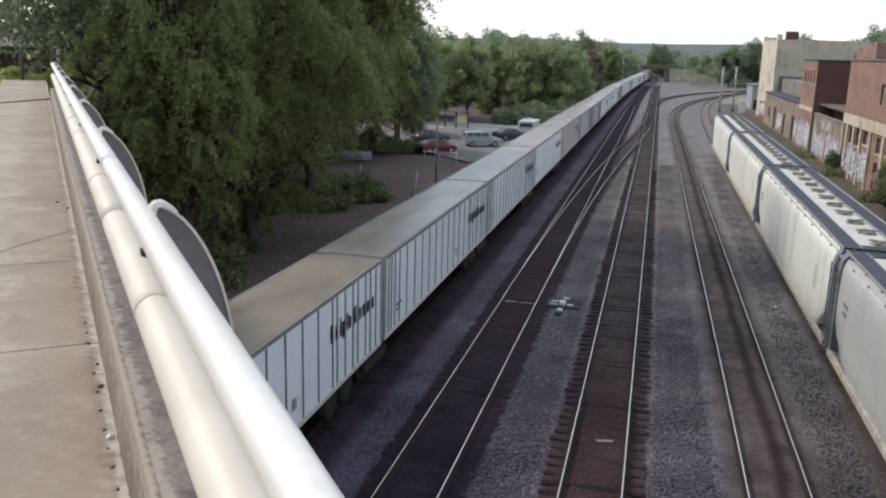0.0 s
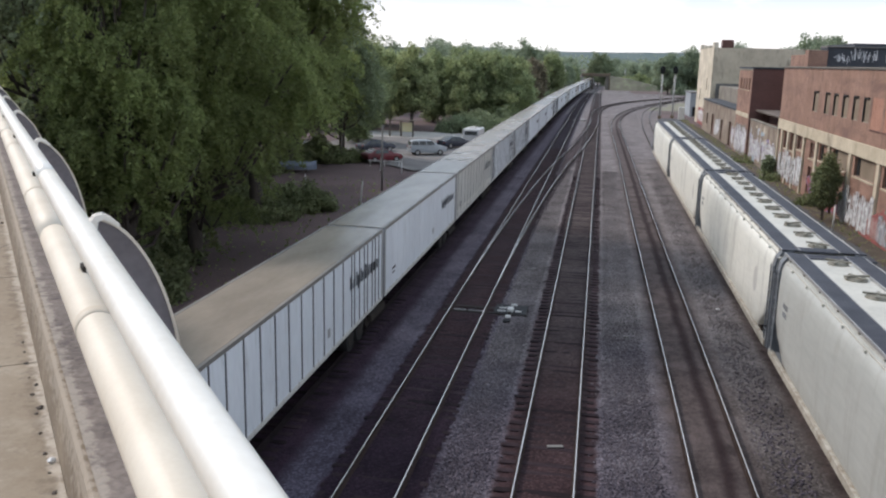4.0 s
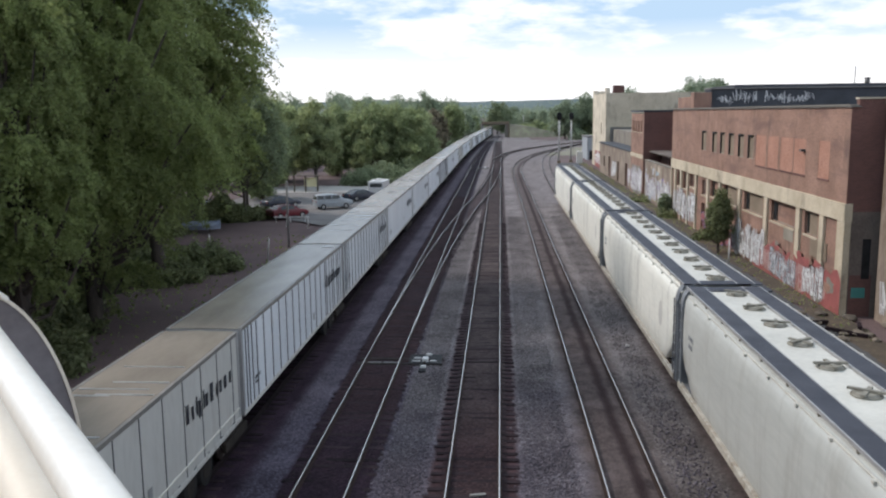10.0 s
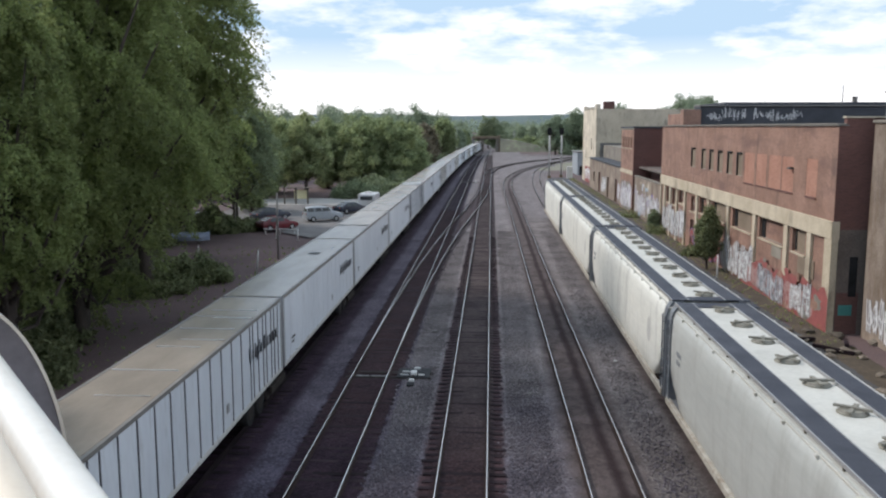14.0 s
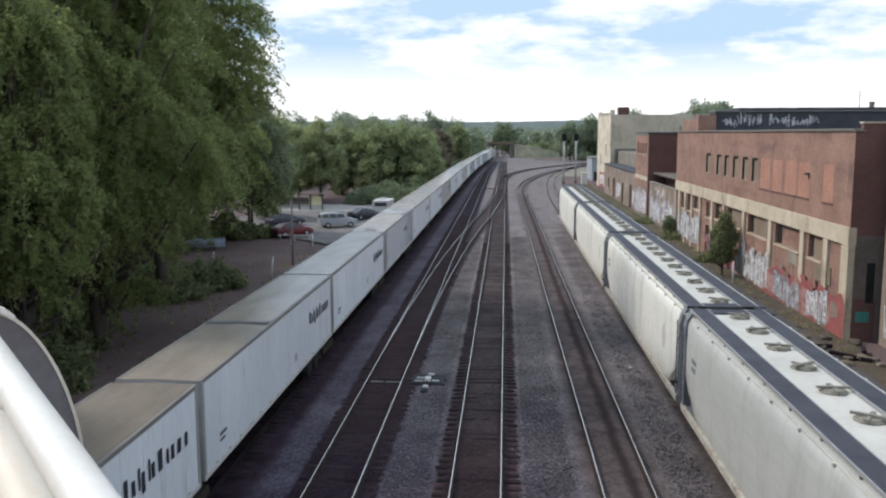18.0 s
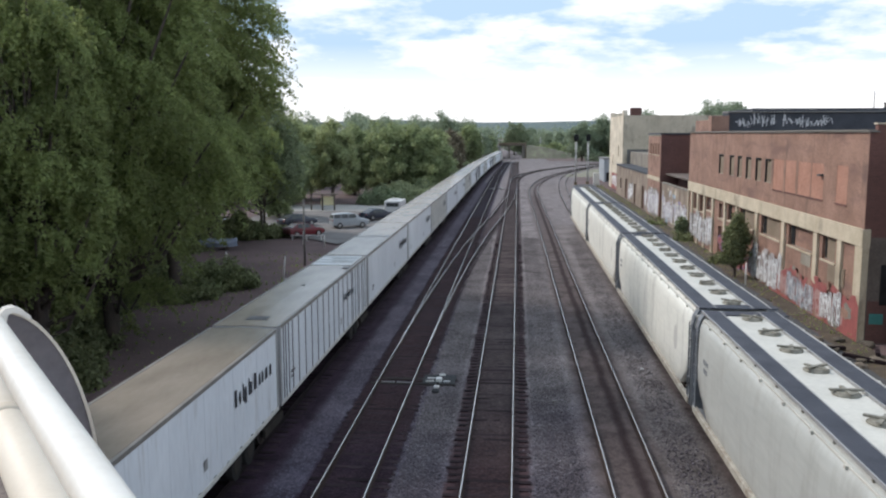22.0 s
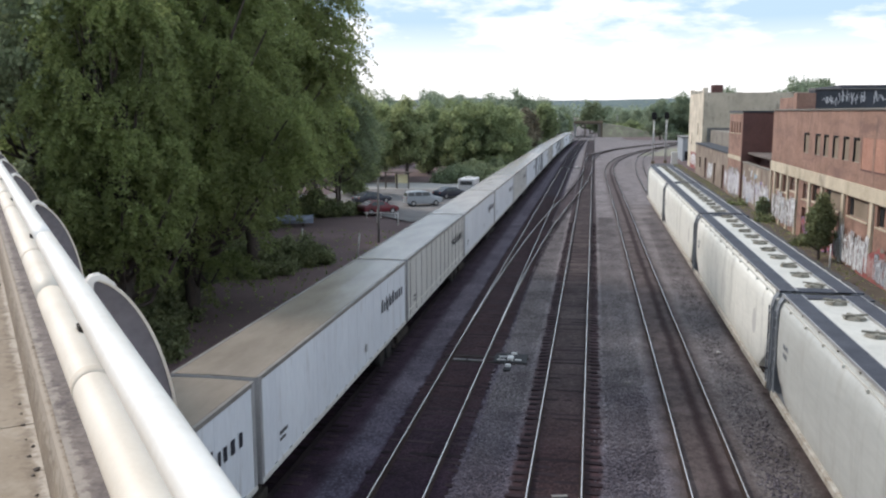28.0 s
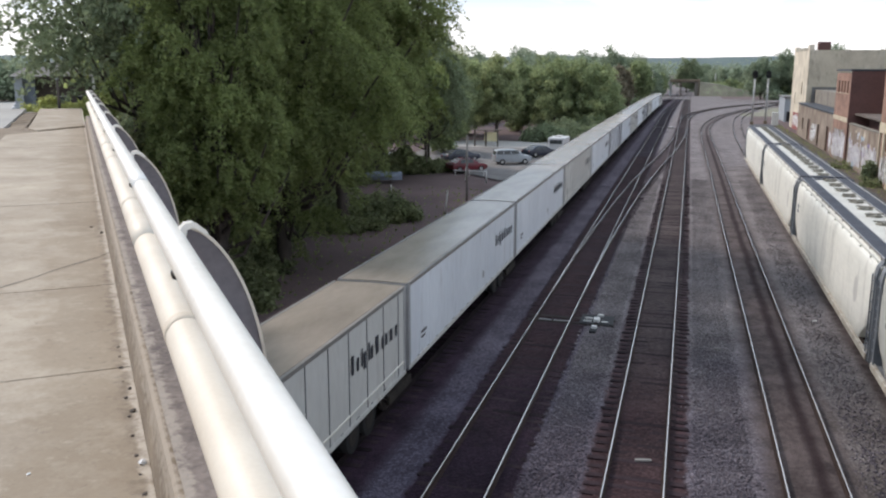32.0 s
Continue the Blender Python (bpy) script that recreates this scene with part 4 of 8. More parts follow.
def build_railing():
    top, low, side = EYE - 0.654, EYE - 0.99, 0.294
    rail = thing("bridge_railing", "two satin aluminium pipe rails on bowed posts along the bridge", "railing")
    r0, r1 = -18.0, 27.2
    cuts = [r0, -8.16, -1.52, 5.12, 11.76, 18.4, r1]
    for z, pr in ((top, 0.05), (low, 0.077)):
        off = side if z == top else side + 0.011
        for a, b in zip(cuts, cuts[1:]):
            p = part("pipe_rail", tubed([on_bridge(a + 0.003, off, z), on_bridge(a + 0.5, off, z), on_bridge(b - 0.5, off, z), on_bridge(b - 0.003, off, z)], pr, 28), M["aluminium" if z == top else "alu_low"], rail, "bright satin aluminium pipe" if z == top else "cream-stained lower pipe")
            p.data.polygons.foreach_set("use_smooth", [len(f.vertices) == 4 for f in p.data.polygons])
            part("sleeve", tubed([on_bridge(b - 0.02, off, z), on_bridge(b + 0.02, off, z)], pr * 0.95, 20), M["seam"], p, "dark expansion gap")
    # bowed cast posts: an outward arc, a web behind it, clamps at both pipes
    k, base = 3.51 - 3.32 * 6, WALK_Z + 0.25
    while k < r1:
        post = bmesh.new()
        web = bmesh.new()
        arc = []
        for i in range(17):                     # a bow that swings outside the pipes and comes down on the ledge
            a = radians(86 - 90 * i / 16)
            q = 1.0 - 0.05 * abs(math.sin(2 * a))
            arc.append((0.355 + 0.294 * q * math.cos(a), EYE - 1.28 + 0.672 * q * math.sin(a)))
        arc = [(side + 0.045, top + 0.022), (side + 0.062, top + 0.045)] + arc[:-2] + [(0.63, base + 0.12), (0.605, base)]
        n = len(arc)
        th, wd = 0.006, 0.014
        vin, vout = [], []
        for i, (s_, z_) in enumerate(arc):
            a, b = arc[max(i - 1, 0)], arc[min(i + 1, n - 1)]
            tx, tz = b[0] - a[0], b[1] - a[1]
            m_ = math.hypot(tx, tz)
            nx, nz = -tz / m_, tx / m_
            row = []
            for l, o in ((-wd, th), (wd, th), (wd, -th), (-wd, -th)):
                row.append(post.verts.new(on_bridge(k + l, s_ + nx * o, z_ + nz * o)))
            vin.append(row)
        for a, b in zip(vin, vin[1:]):
            for q in range(4):
                post.faces.new((a[q], a[(q + 1) % 4], b[(q + 1) % 4], b[q]))
        post.faces.new(vin[0])
        post.faces.new(vin[-1][::-1])
        pt = part("post", post, M["alu_low"], rail, "bowed cast aluminium post")
        loop = [(s_, z_) for s_, z_ in arc[1:-1]] + [(0.585, base), (side + 0.06, base), (side + 0.070, low), (side + 0.054, top - 0.02)]
        fa = [web.verts.new(on_bridge(k - 0.006, s_, z_)) for s_, z_ in loop]
        fb = [web.verts.new(on_bridge(k + 0.006, s_, z_)) for s_, z_ in loop]
        web.faces.new(fa)
        web.faces.new(fb[::-1])
        for i in range(len(loop)):
            web.faces.new((fa[i], fa[(i + 1) % len(loop)], fb[(i + 1) % len(loop)], fb[i]))
        part("web_plate", web, M["alucast"], pt, "grey web plate of the post")
        part("clamp", boxed_on_bridge(k, side, low), M["aluminium"], pt)
        part("collar", tubed([on_bridge(k - 0.25, side + 0.011, low), on_bridge(k - 0.16, side + 0.011, low)], 0.0785, 28), M["collar"], pt, "dull collar round the lower pipe")
        for l in (-0.020, 0.020):                  # two cheeks that grip the upper pipe
            cheek = bmesh.new()
            sweep(cheek, [(side + 0.028, top + 0.038), (side + 0.050, top + 0.062), (side + 0.080, top + 0.066), (side + 0.108, top + 0.050), (side + 0.140, top + 0.020), (side + 0.132, top + 0.010), (side + 0.100, top + 0.034), (side + 0.078, top + 0.044), (side + 0.060, top + 0.036), (side + 0.050, top - 0.010), (side + 0.040, top - 0.020)],
                  [(*on_bridge(k + l - 0.007, 0, 0), BS.x, BS.y), (*on_bridge(k + l + 0.007, 0, 0), BS.x, BS.y)])
            part("cheek", cheek, M["aluminium"], pt, "pale cast cheek that grips the pipe")
        part("fixing_slot", bridge_sweep([(side + 0.030, low + 0.060), (side + 0.050, low + 0.060), (side + 0.045, low + 0.100), (side + 0.030, low + 0.095)], k + 0.42, k + 0.50), M["under"], pt, "dark fixing block between the pipes")
        foot = bmesh.new()
        sweep(foot, [(0.36, base), (0.628, base), (0.628, base + 0.022), (0.36, base + 0.022)], [(*on_bridge(k - 0.08, 0, 0), BS.x, BS.y), (*on_bridge(k + 0.08, 0, 0), BS.x, BS.y)])
        part("foot_plate", foot, M["alucast"], pt)
        k += 3.32


build_railing()


def build_bridge_litter():
    rnd = random.Random(9)
    for l, s, r, mk, lb in ((3.43, 0.12, 0.022, "spray_white", "crumpled white paper scrap on the sidewalk"), (4.01, 0.12, 0.018, "bark", "dry brown leaf litter on the sidewalk"), (4.32, 0.12, 0.014, "bark", "dry brown leaf litter on the sidewalk"),
                            (8.82, 0.11, 0.02, "bark", "dry brown leaf litter on the sidewalk"), (9.18, 0.03, 0.02, "bark", "dry brown leaf litter on the sidewalk"), (3.5, -0.3, 0.01, "spray_white", "small white paper scrap on the sidewalk"),
                            *((2.3 + 0.21 * i + 0.05 * math.sin(7 * i), 0.125 - 0.03 * abs(math.sin(3 * i)), 0.008 + 0.005 * abs(math.sin(5 * i)), "bark", "crumb of dirt along the kerb joint") for i in range(14))):
        bm = bmesh.new()
        bmesh.ops.create_icosphere(bm, subdivisions=1, radius=r)
        for v in bm.verts:
            v.co *= rnd.uniform(0.55, 1.25)
            v.co.z *= 0.6
        ob = part("litter_scrap", bm, M[mk])
        p = on_bridge(l, s, WALK_Z + r * 0.35)
        ob.matrix_basis = Matrix.Translation(p)
        tagged(ob, lb, "litter", "litter on the walkway")


build_bridge_litter()

# ---- the moving train ----
PITCH, TLEN, TW, TZ0, TZ1 = 17.85, 17.52, 1.19, 1.12, 4.0
WORD = [0.34, 0.30, 0.12, 0.34, 0.12, 0.34, 0.46, 0.24, 0.36, 0.44, 0.36]      # widths of eleven plain bars


def wheel(parent, x, y, z, r, w, rim, tyre):
    t = part("tyre", tubed([(x - w / 2, y, z), (x + w / 2, y, z)], r, 18), M[tyre], parent)
    part("rim", tubed([(x - w / 2 - 0.012, y, z), (x + w / 2 + 0.012, y, z)], r * 0.58, 14), M[rim], t)
    return t


def build_trailer(style, label):
    """A road trailer on rail bogies; near end at y = 0, foot of the rails at z = 0."""
    tr = thing("freight_trailer", label, "trailer", group="trailers of the moving train")
    skin = "trailer2" if style == "lined" else "trailer"
    shell = bmesh.new()
    prof = [(-TW, TZ0 + 0.12), (TW, TZ0 + 0.12), (TW, TZ1 - 0.10), (TW - 0.03, TZ1 - 0.03), (-TW + 0.03, TZ1 - 0.03), (-TW, TZ1 - 0.10)]
    sweep(shell, prof, [(0, 0.0, 0, 1, 0), (0, TLEN, 0, 1, 0)])
    body = part("body", shell, M[skin], tr, "white side panels" if skin == "trailer" else "cream side panels")
    roof = bmesh.new()
    sweep(roof, [(-TW + 0.09, TZ1 - 0.035), (TW - 0.09, TZ1 - 0.035), (TW - 0.09, TZ1 - 0.005), (0, TZ1 + 0.02), (-TW + 0.09, TZ1 - 0.005)], [(0, -0.004, 0, 1, 0), (0, TLEN + 0.004, 0, 1, 0)])
    rf = part("roof", roof, M["roof"], tr, "dusty beige-grey roof sheet")
    for sx in (-1, 1):
        x0, x1 = sorted((sx * (TW - 0.075), sx * (TW + 0.018)))
        part("top_rail", boxed(x0, x1, 0.0, TLEN, TZ1 - 0.12, TZ1 + 0.004, bevel=0.012), M["edge"], tr, "dull grey top rail")
        x0, x1 = sorted((sx * (TW - 0.05), sx * (TW + 0.022)))
        part("bottom_rail", boxed(x0, x1, 0.0, TLEN, TZ0, TZ0 + 0.15, bevel=0.01), M["trailer2"], tr, "grubby bottom rail")
        for y in (0.0, TLEN):
            ya, yb = (y, y + 0.16) if y == 0 else (y - 0.16, y)
            part("corner_post", boxed(*sorted((sx * (TW - 0.1), sx * (TW + 0.02))), ya - 0.01, yb + 0.01, TZ0, TZ1 - 0.02, bevel=0.015), M["trim"], tr, "grey corner post")
    # grey sheet over the white nose: the gap's shade as colour
    part("nose_panel", boxed(-TW + 0.02, TW - 0.02, -0.02, -0.006, TZ0 + 0.02, TZ1 - 0.02), M["trim"], tr, "grey nose panel, shade of the gap in its colour")
    part("floor", boxed(-TW + 0.03, TW - 0.03, 0.05, TLEN - 0.05, TZ0 - 0.02, TZ0 + 0.12), M["under"], tr)
    x = TW
    if style == "ribbed":
        ys = [0.45, 0.75, 1.15, 1.7] + [2.6 + 1.05 * i for i in range(10)] + [13.1, 13.45, 14.1, 14.75, 15.2, 15.9, 16.35, 16.9]
        for y in ys:
            part("rib", boxed(x - 0.005, x + 0.022, y - 0.028, y + 0.028, TZ0 + 0.16, TZ1 - 0.13), M["seam"], body, "dark vertical side post")
    elif style == "lined":
        for i in range(13):
            y = TLEN - 0.7 - 1.345 * i
            part("rib", boxed(x - 0.005, x + 0.014, y - 0.018, y + 0.018, TZ0 + 0.16, TZ1 - 0.13), M["seam"], body, "dark thin panel seam")
        part("rub_rail", boxed(x - 0.005, x + 0.026, 0.2, TLEN - 0.2, TZ0 + 0.43, TZ0 + 0.475), M["stripe"], body, "pale rub rail along the side")
    else:
        for i in range(1, 15):
            y = TLEN * i / 15
            part("panel_joint", boxed(x - 0.004, x + 0.004, y - 0.008, y + 0.008, TZ0 + 0.16, TZ1 - 0.13), M["trailer"], body, "faint panel joint")
    if style != "ribbed":
        for i in range(15):                       # small marker dashes along the foot
            y = 0.9 + 1.12 * i
            part("marker_dash", boxed(x + 0.020, x + 0.026, y, y + (0.20 if i % 2 else 0.14), TZ0 + 0.17, TZ0 + 0.205), M["seam"], body, "small dark marker dash")
    # plain bars where the owner's word stands
    y = TLEN - 4.6
    zc = 2.95
    for i, w in enumerate(WORD):
        up, down = (0.52 if i in (0, 2, 4, 6) else 0.36), (0.13 if i == 3 else 0.0)
        part("letter_bar", boxed(x + 0.024, x + 0.030, y, y + w * (0.5 if w > 0.2 else 0.68), zc - 0.30 - down, zc - 0.30 + up), M["ink"], body, "navy plain bar of the owner's lettering" if i == 0 else "")
        y += w + 0.05
    for y0_, y1_, z0_, z1_ in ((1.3, 1.9, 1.95, 2.05), (1.3, 1.75, 1.78, 1.86), (10.3, 10.55, 1.75, 2.05)):
        part("stencil_mark", boxed(x + 0.024, x + 0.028, y0_, y1_, z0_, z1_), M["trim" if y0_ > 9 else "seam"], body, "small dark stencilled bar")
    # door end
    part("rear_door", boxed(-TW + 0.12, -0.01, TLEN, TLEN + 0.03, TZ0 + 0.1, TZ1 - 0.14), M[skin], tr)
    part("rear_door", boxed(0.01, TW - 0.12, TLEN, TLEN + 0.03, TZ0 + 0.1, TZ1 - 0.14), M[skin], tr)
    # road wheels, lifted off the rails, and the rail bogie under the coupling
    for y in (13.1, 14.35):
        part("road_axle", tubed([(-0.95, y, 0.92), (0.95, y, 0.92)], 0.06, 8), M["under"], tr)
        for sx in (-0.93, 0.93):
            wheel(tr, sx, y, 0.86, 0.48, 0.42, "under", "rubber")
    part("mudflap", boxed(-1.1, 1.1, 15.0, 15.02, 0.55, 1.15), M["rubber"], tr)
    part("landing_gear", boxed(0.62, 0.72, 3.2, 3.32, 0.6, 1.15), M["trim"], tr)
    part("landing_gear", boxed(-0.72, -0.62, 3.2, 3.32, 0.6, 1.15), M["trim"], tr)
    bogie = part("rail_bogie", boxed(-0.95, 0.95, TLEN - 1.1, TLEN + 0.9, 0.62, 0.86, bevel=0.03), M["under"], tr, "dark cast rail bogie")
    for y in (TLEN - 0.85, TLEN + 0.75):
        for sx in (-0.75, 0.75):
            part("rail_wheel", tubed([(sx - 0.065, y, 0.60), (sx + 0.065, y, 0.60)], 0.42, 20), M["steel"], bogie, "worn steel rail wheel")
    for sx in (-0.98, 0.98):
        part("side_frame", boxed(sx - 0.07, sx + 0.07, TLEN - 1.15, TLEN + 1.05, 0.45, 0.75, bevel=0.03), M["under"], bogie)
    return tr


TRAIN = []


def build_train():
    models = {
        "ribbed": build_trailer("ribbed", "white freight trailer with dark vertical posts on rail bogies"),
        "smooth": build_trailer("smooth", "smooth white freight trailer with navy lettering on rail bogies"),
        "lined": build_trailer("lined", "cream freight trailer with thin panel seams on rail bogies"),
    }
    order = {-2: "ribbed", -1: "ribbed", 0: "ribbed", 1: "ribbed", 2: "smooth", 3: "lined", 4: "ribbed", 5: "ribbed", 6: "smooth", 7: "smooth", 8: "smooth", 9: "ribbed", 10: "smooth",
             11: "smooth", 12: "lined", 13: "smooth", 14: "smooth", 15: "lined", 16: "smooth", 17: "ribbed", 18: "smooth", 19: "lined", 20: "smooth", 21: "ribbed", 22: "lined", 23: "smooth", 24: "smooth", 25: "lined"}
    used = set()
    for k, style in order.items():
        ob = models[style]
        if style in used:
            ob = copy_thing(models[style], Matrix.Identity(4))
        TRAIN.append((k, ob))
        used.add(style)
    by = dict(TRAIN)

    def patch(k, x0, x1, y0, y1, material, label):
        part("roof_patch", boxed(x0, x1, y0, y1, TZ1 + 0.02, TZ1 + 0.032), M[material], by[k], label)
    patch(9, -1.05, 1.0, 14.0, 17.2, "foil", "torn shiny white roof sheet")
    patch(9, -0.3, 0.45, 0.9, 1.5, "seam", "dark hole in the roof sheet")
    patch(9, -0.06, 0.10, 8.0, 8.2, "signal_black", "small dark hole in the roof sheet")
    patch(9, 0.78, 1.08, 12.9, 13.4, "seam", "dark tear at the roof edge")
    patch(6, -0.2, 0.35, 11.2, 12.0, "seam", "dark patch on the roof sheet")
    patch(7, -1.1, 1.1, 6.9, 7.25, "seam", "dark gap across the roof sheet")
    patch(10, -1.08, 1.08, 8.6, 8.7, "seam", "dark seam across the roof sheet")
    patch(4, 0.3, 0.9, 16.6, 16.9, "foil", "small pale roof patch")
    for y0_, y1_, x0_ in ((14.75, 14.83, -1.0), (15.1, 15.16, -0.2), (15.5, 15.62, -0.9), (16.1, 16.15, -0.4), (16.6, 16.72, -1.0)):
        fold = bmesh.new()
        sweep(fold, [(y0_, TZ1 + 0.03), ((y0_ + y1_) / 2, TZ1 + 0.075), (y1_, TZ1 + 0.03)], [(x0_, 0, 0, 0, 1), (0.95, 0, 0, 0, 1)])
        part("roof_fold", fold, M["foil"], by[9], "lifted fold of the torn sheet")
    for ob in by[9].children_recursive:               # this one's lettering stands further from the end
        if ob.name.startswith("letter_bar"):
            small, yc, zc = 0.66, TLEN - 2.6, 2.9
            ob.scale = (1, small, small)
            ob.location = (0.002, (1 - small) * yc - 2.5, (1 - small) * zc)
    rnd = random.Random(3)
    for k in (3, 5):
        for i in range(9):                        # pale strips: the sky's glint on wrinkles put into the colour
            y = rnd.uniform(4.0, 15.5)
            x0 = rnd.uniform(-1.05, -0.3)
            part("roof_wrinkle", boxed(x0, min(1.05, x0 + rnd.uniform(1.0, 2.0)), y, y + rnd.uniform(0.035, 0.07), TZ1 + 0.008, TZ1 + 0.022), M["foil"], by[k], "pale raised strip for a glinting roof wrinkle")


build_train()


def train_way(t):
    """Metres that the train has come by t seconds."""
    return 7.2071 * t - 0.0091127 * t * t + 0.00035694 * t ** 3


# ---- the standing hopper cars ----
def build_hopper(y0, y1, label):
    L = y1 - y0
    car = thing("hopper_car", label, "hopper car", pose(7.9, y0, 0), "standing hopper cars")
    # body: rounded sides; the ends slope in under the roof
    half = [(1.50, 1.05), (1.56, 1.25), (1.59, 1.8), (1.60, 2.6), (1.60, 3.3), (1.585, 3.75), (1.545, 4.05), (1.46, 4.26), (1.28, 4.36), (0.6, 4.41)]
    prof = half + [(-x, z) for x, z in reversed(half)]
    body = bmesh.new()
    ends = [(0.95, 2.6), (0.75, 1.35), (1.7, 0.0)]
    stations_ = [0.55, 0.85, 1.3, 2.2] + list(np.linspace(3.0, L - 3.0, 14)) + [L - 2.2, L - 1.3, L - 0.85, L - 0.55]
    rings = []
    for y in stations_:
        e = min(y, L - y)
        lift = max(0.0, (2.4 - e)) / 2.4            # slope sheets under both ends
        k = 1.0 - 0.045 * max(0.0, (1.3 - e)) / 1.3
        ring = []
        for x, z in prof:
            zz = max(z, 1.05 + 1.5 * lift)
            ring.append(body.verts.new((x * k, y, zz)))
        rings.append(ring)
    n = len(prof)
    for a, b in zip(rings, rings[1:]):
        for i in range(n):
            f = body.faces.new((a[i], b[i], b[(i + 1) % n], a[(i + 1) % n]))
            f.smooth = True
    body.faces.new(rings[0])
    body.faces.new(rings[-1][::-1])
    # the nearest car's body is greyer and darker than the other three
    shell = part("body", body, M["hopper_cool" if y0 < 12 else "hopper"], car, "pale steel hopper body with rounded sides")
    for sx in (-1, 1):
        part("side_sill", boxed(*sorted((sx * 1.50, sx * 1.64)), 0.3, L - 0.3, 0.92, 1.14, bevel=0.015), M["sill"], car, "rust-spotted pale side sill")
        part("roof_eave", boxed(*sorted((sx * 1.42, sx * 1.47)), 0.7, L - 0.7, 4.26, 4.31, bevel=0.01), M["hatchroof"], car, "narrow roof eave strip")
        wk = part("running_board", boxed(*((-1.38, -0.80) if sx < 0 else (0.50, 1.10)), 0.1, L - 0.1, 4.46, 4.51), M["walkway"], car, "dark galvanised grating walkway")
        for e0, e1 in ((-1.40, -1.37), (-0.81, -0.78)) if sx < 0 else ((0.48, 0.51), (1.09, 1.12)):
            part("board_edge", boxed(e0, e1, 0.1, L - 0.1, 4.44, 4.525), M["trim"], wk, "pale steel edge angle")
        for i in range(12):
            y = 0.8 + (L - 1.6) * i / 11
            part("walkway_bracket", boxed(*((-1.36, -0.84) if sx < 0 else (0.56, 1.05)), y - 0.03, y + 0.03, 4.33, 4.46), M["hatch"], wk)
            part("side_lug", boxed(*sorted((sx * 1.40, sx * 1.53)), y + 0.84, y + 0.96, 4.22, 4.30, bevel=0.01), M["hatchroof"], shell, "small bracket on the roof curve")
    for y in (0.1, L - 0.75):
        part("end_walkway", boxed(-1.37, 1.37, y, y + 0.65, 4.455, 4.50), M["walkway"], car, "grating walkway across the car end")
    part("hatch_panel", boxed(-0.77, 0.47, 0.75, L - 0.75, 4.38, 4.455, bevel=0.01), M["hatchroof"], car, "pale roof panel that carries the hatches")
    count = int((L - 2.4) / 1.95)
    hb = bmesh.new()
    bmesh.ops.create_cone(hb, cap_ends=True, segments=20, radius1=0.33, radius2=0.26, depth=0.09)
    box(hb, -0.05, 0.05, -0.36, 0.36, 0.03, 0.075)
    hatch_mesh = mesh_of(hb, M["hatch"], "hatch")
    ring_mesh = mesh_of(tube(bmesh.new(), [(0.31 * math.cos(a), 0.31 * math.sin(a), -0.03) for a in (2 * math.pi * i / 16 for i in range(17))], 0.03, 6), M["hatch"], "hatch_ring")
    lever = mesh_of(box(bmesh.new(), -0.40, 0.40, -0.05, 0.05, 0.05, 0.10), M["hatch"], "hatch_bar")
    for i in range(count + 1):
        y = 1.25 + (L - 2.5) * i / count
        h = part("hatch", hatch_mesh, None, car, "round grey hatch cover")
        h.matrix_basis = Matrix.Translation((0.02, y, 4.50)) @ Matrix.Rotation(0.3 * ((i * 7) % 5 - 2), 4, "Z")
        r = part("hatch_ring", ring_mesh, None, h)
        part("hatch_bar", lever, None, h)
    # ends: posts, braces, ladders, platform
    for y, dy in ((0.12, 1), (L - 0.12, -1)):
        for sx in (-1, 1):
            part("end_post", boxed(*sorted((sx * 1.30, sx * 1.56)), *sorted((y - 0.06 * dy, y + 0.30 * dy)), 0.9, 3.72, bevel=0.015), M["frame_grey"], car, "blue-grey end post")
            br = bmesh.new()
            bow = [(1.58, 3.7), (1.58, 3.95), (1.52, 4.22), (1.38, 4.42), (1.0, 4.49)]
            ra = [br.verts.new((sx * u, y - 0.06 * dy, v)) for u, v in bow]
            rb = [br.verts.new((sx * u, y + 0.34 * dy, v)) for u, v in bow]
            rc = [br.verts.new((sx * (u - 0.05), y + 0.34 * dy, v - 0.06)) for u, v in bow]
            rd = [br.verts.new((sx * (u - 0.05), y - 0.06 * dy, v - 0.06)) for u, v in bow]
            for p0, p1 in ((ra, rb), (rb, rc), (rc, rd), (rd, ra)):
                for q in range(4):
                    br.faces.new((p0[q], p0[q + 1], p1[q + 1], p1[q]))
            br.faces.new((ra[0], rb[0], rc[0], rd[0]))
            br.faces.new((rd[4], rc[4], rb[4], ra[4]))
            part("end_brace", br, M["frame_grey"], car, "bent blue-grey corner brace")
            ladder = part("ladder", boxed(sx * 1.60 - 0.02, sx * 1.60 + 0.02, *sorted((y + 0.02 * dy, y + 0.06 * dy)), 0.95, 3.9), M["frame_grey"], car, "side ladder")
            part("ladder_rail", boxed(sx * 1.60 - 0.02, sx * 1.60 + 0.02, *sorted((y + 0.44 * dy, y + 0.48 * dy)), 0.95, 3.9), M["frame_grey"], ladder)
            for i in range(8):
                part("rung", boxed(sx * 1.60 - 0.012, sx * 1.60 + 0.012, *sorted((y + 0.06 * dy, y + 0.44 * dy)), 1.15 + 0.36 * i, 1.18 + 0.36 * i), M["frame_grey"], ladder)
        part("end_platform", boxed(-1.5, 1.5, *sorted((y - 0.1 * dy, y + 1.6 * dy)), 0.95, 1.08), M["frame_grey"], car, "end platform over the coupler")
        part("end_cross", boxed(-1.5, 1.5, *sorted((y, y + 0.1 * dy)), 2.2, 2.32), M["frame_grey"], car)
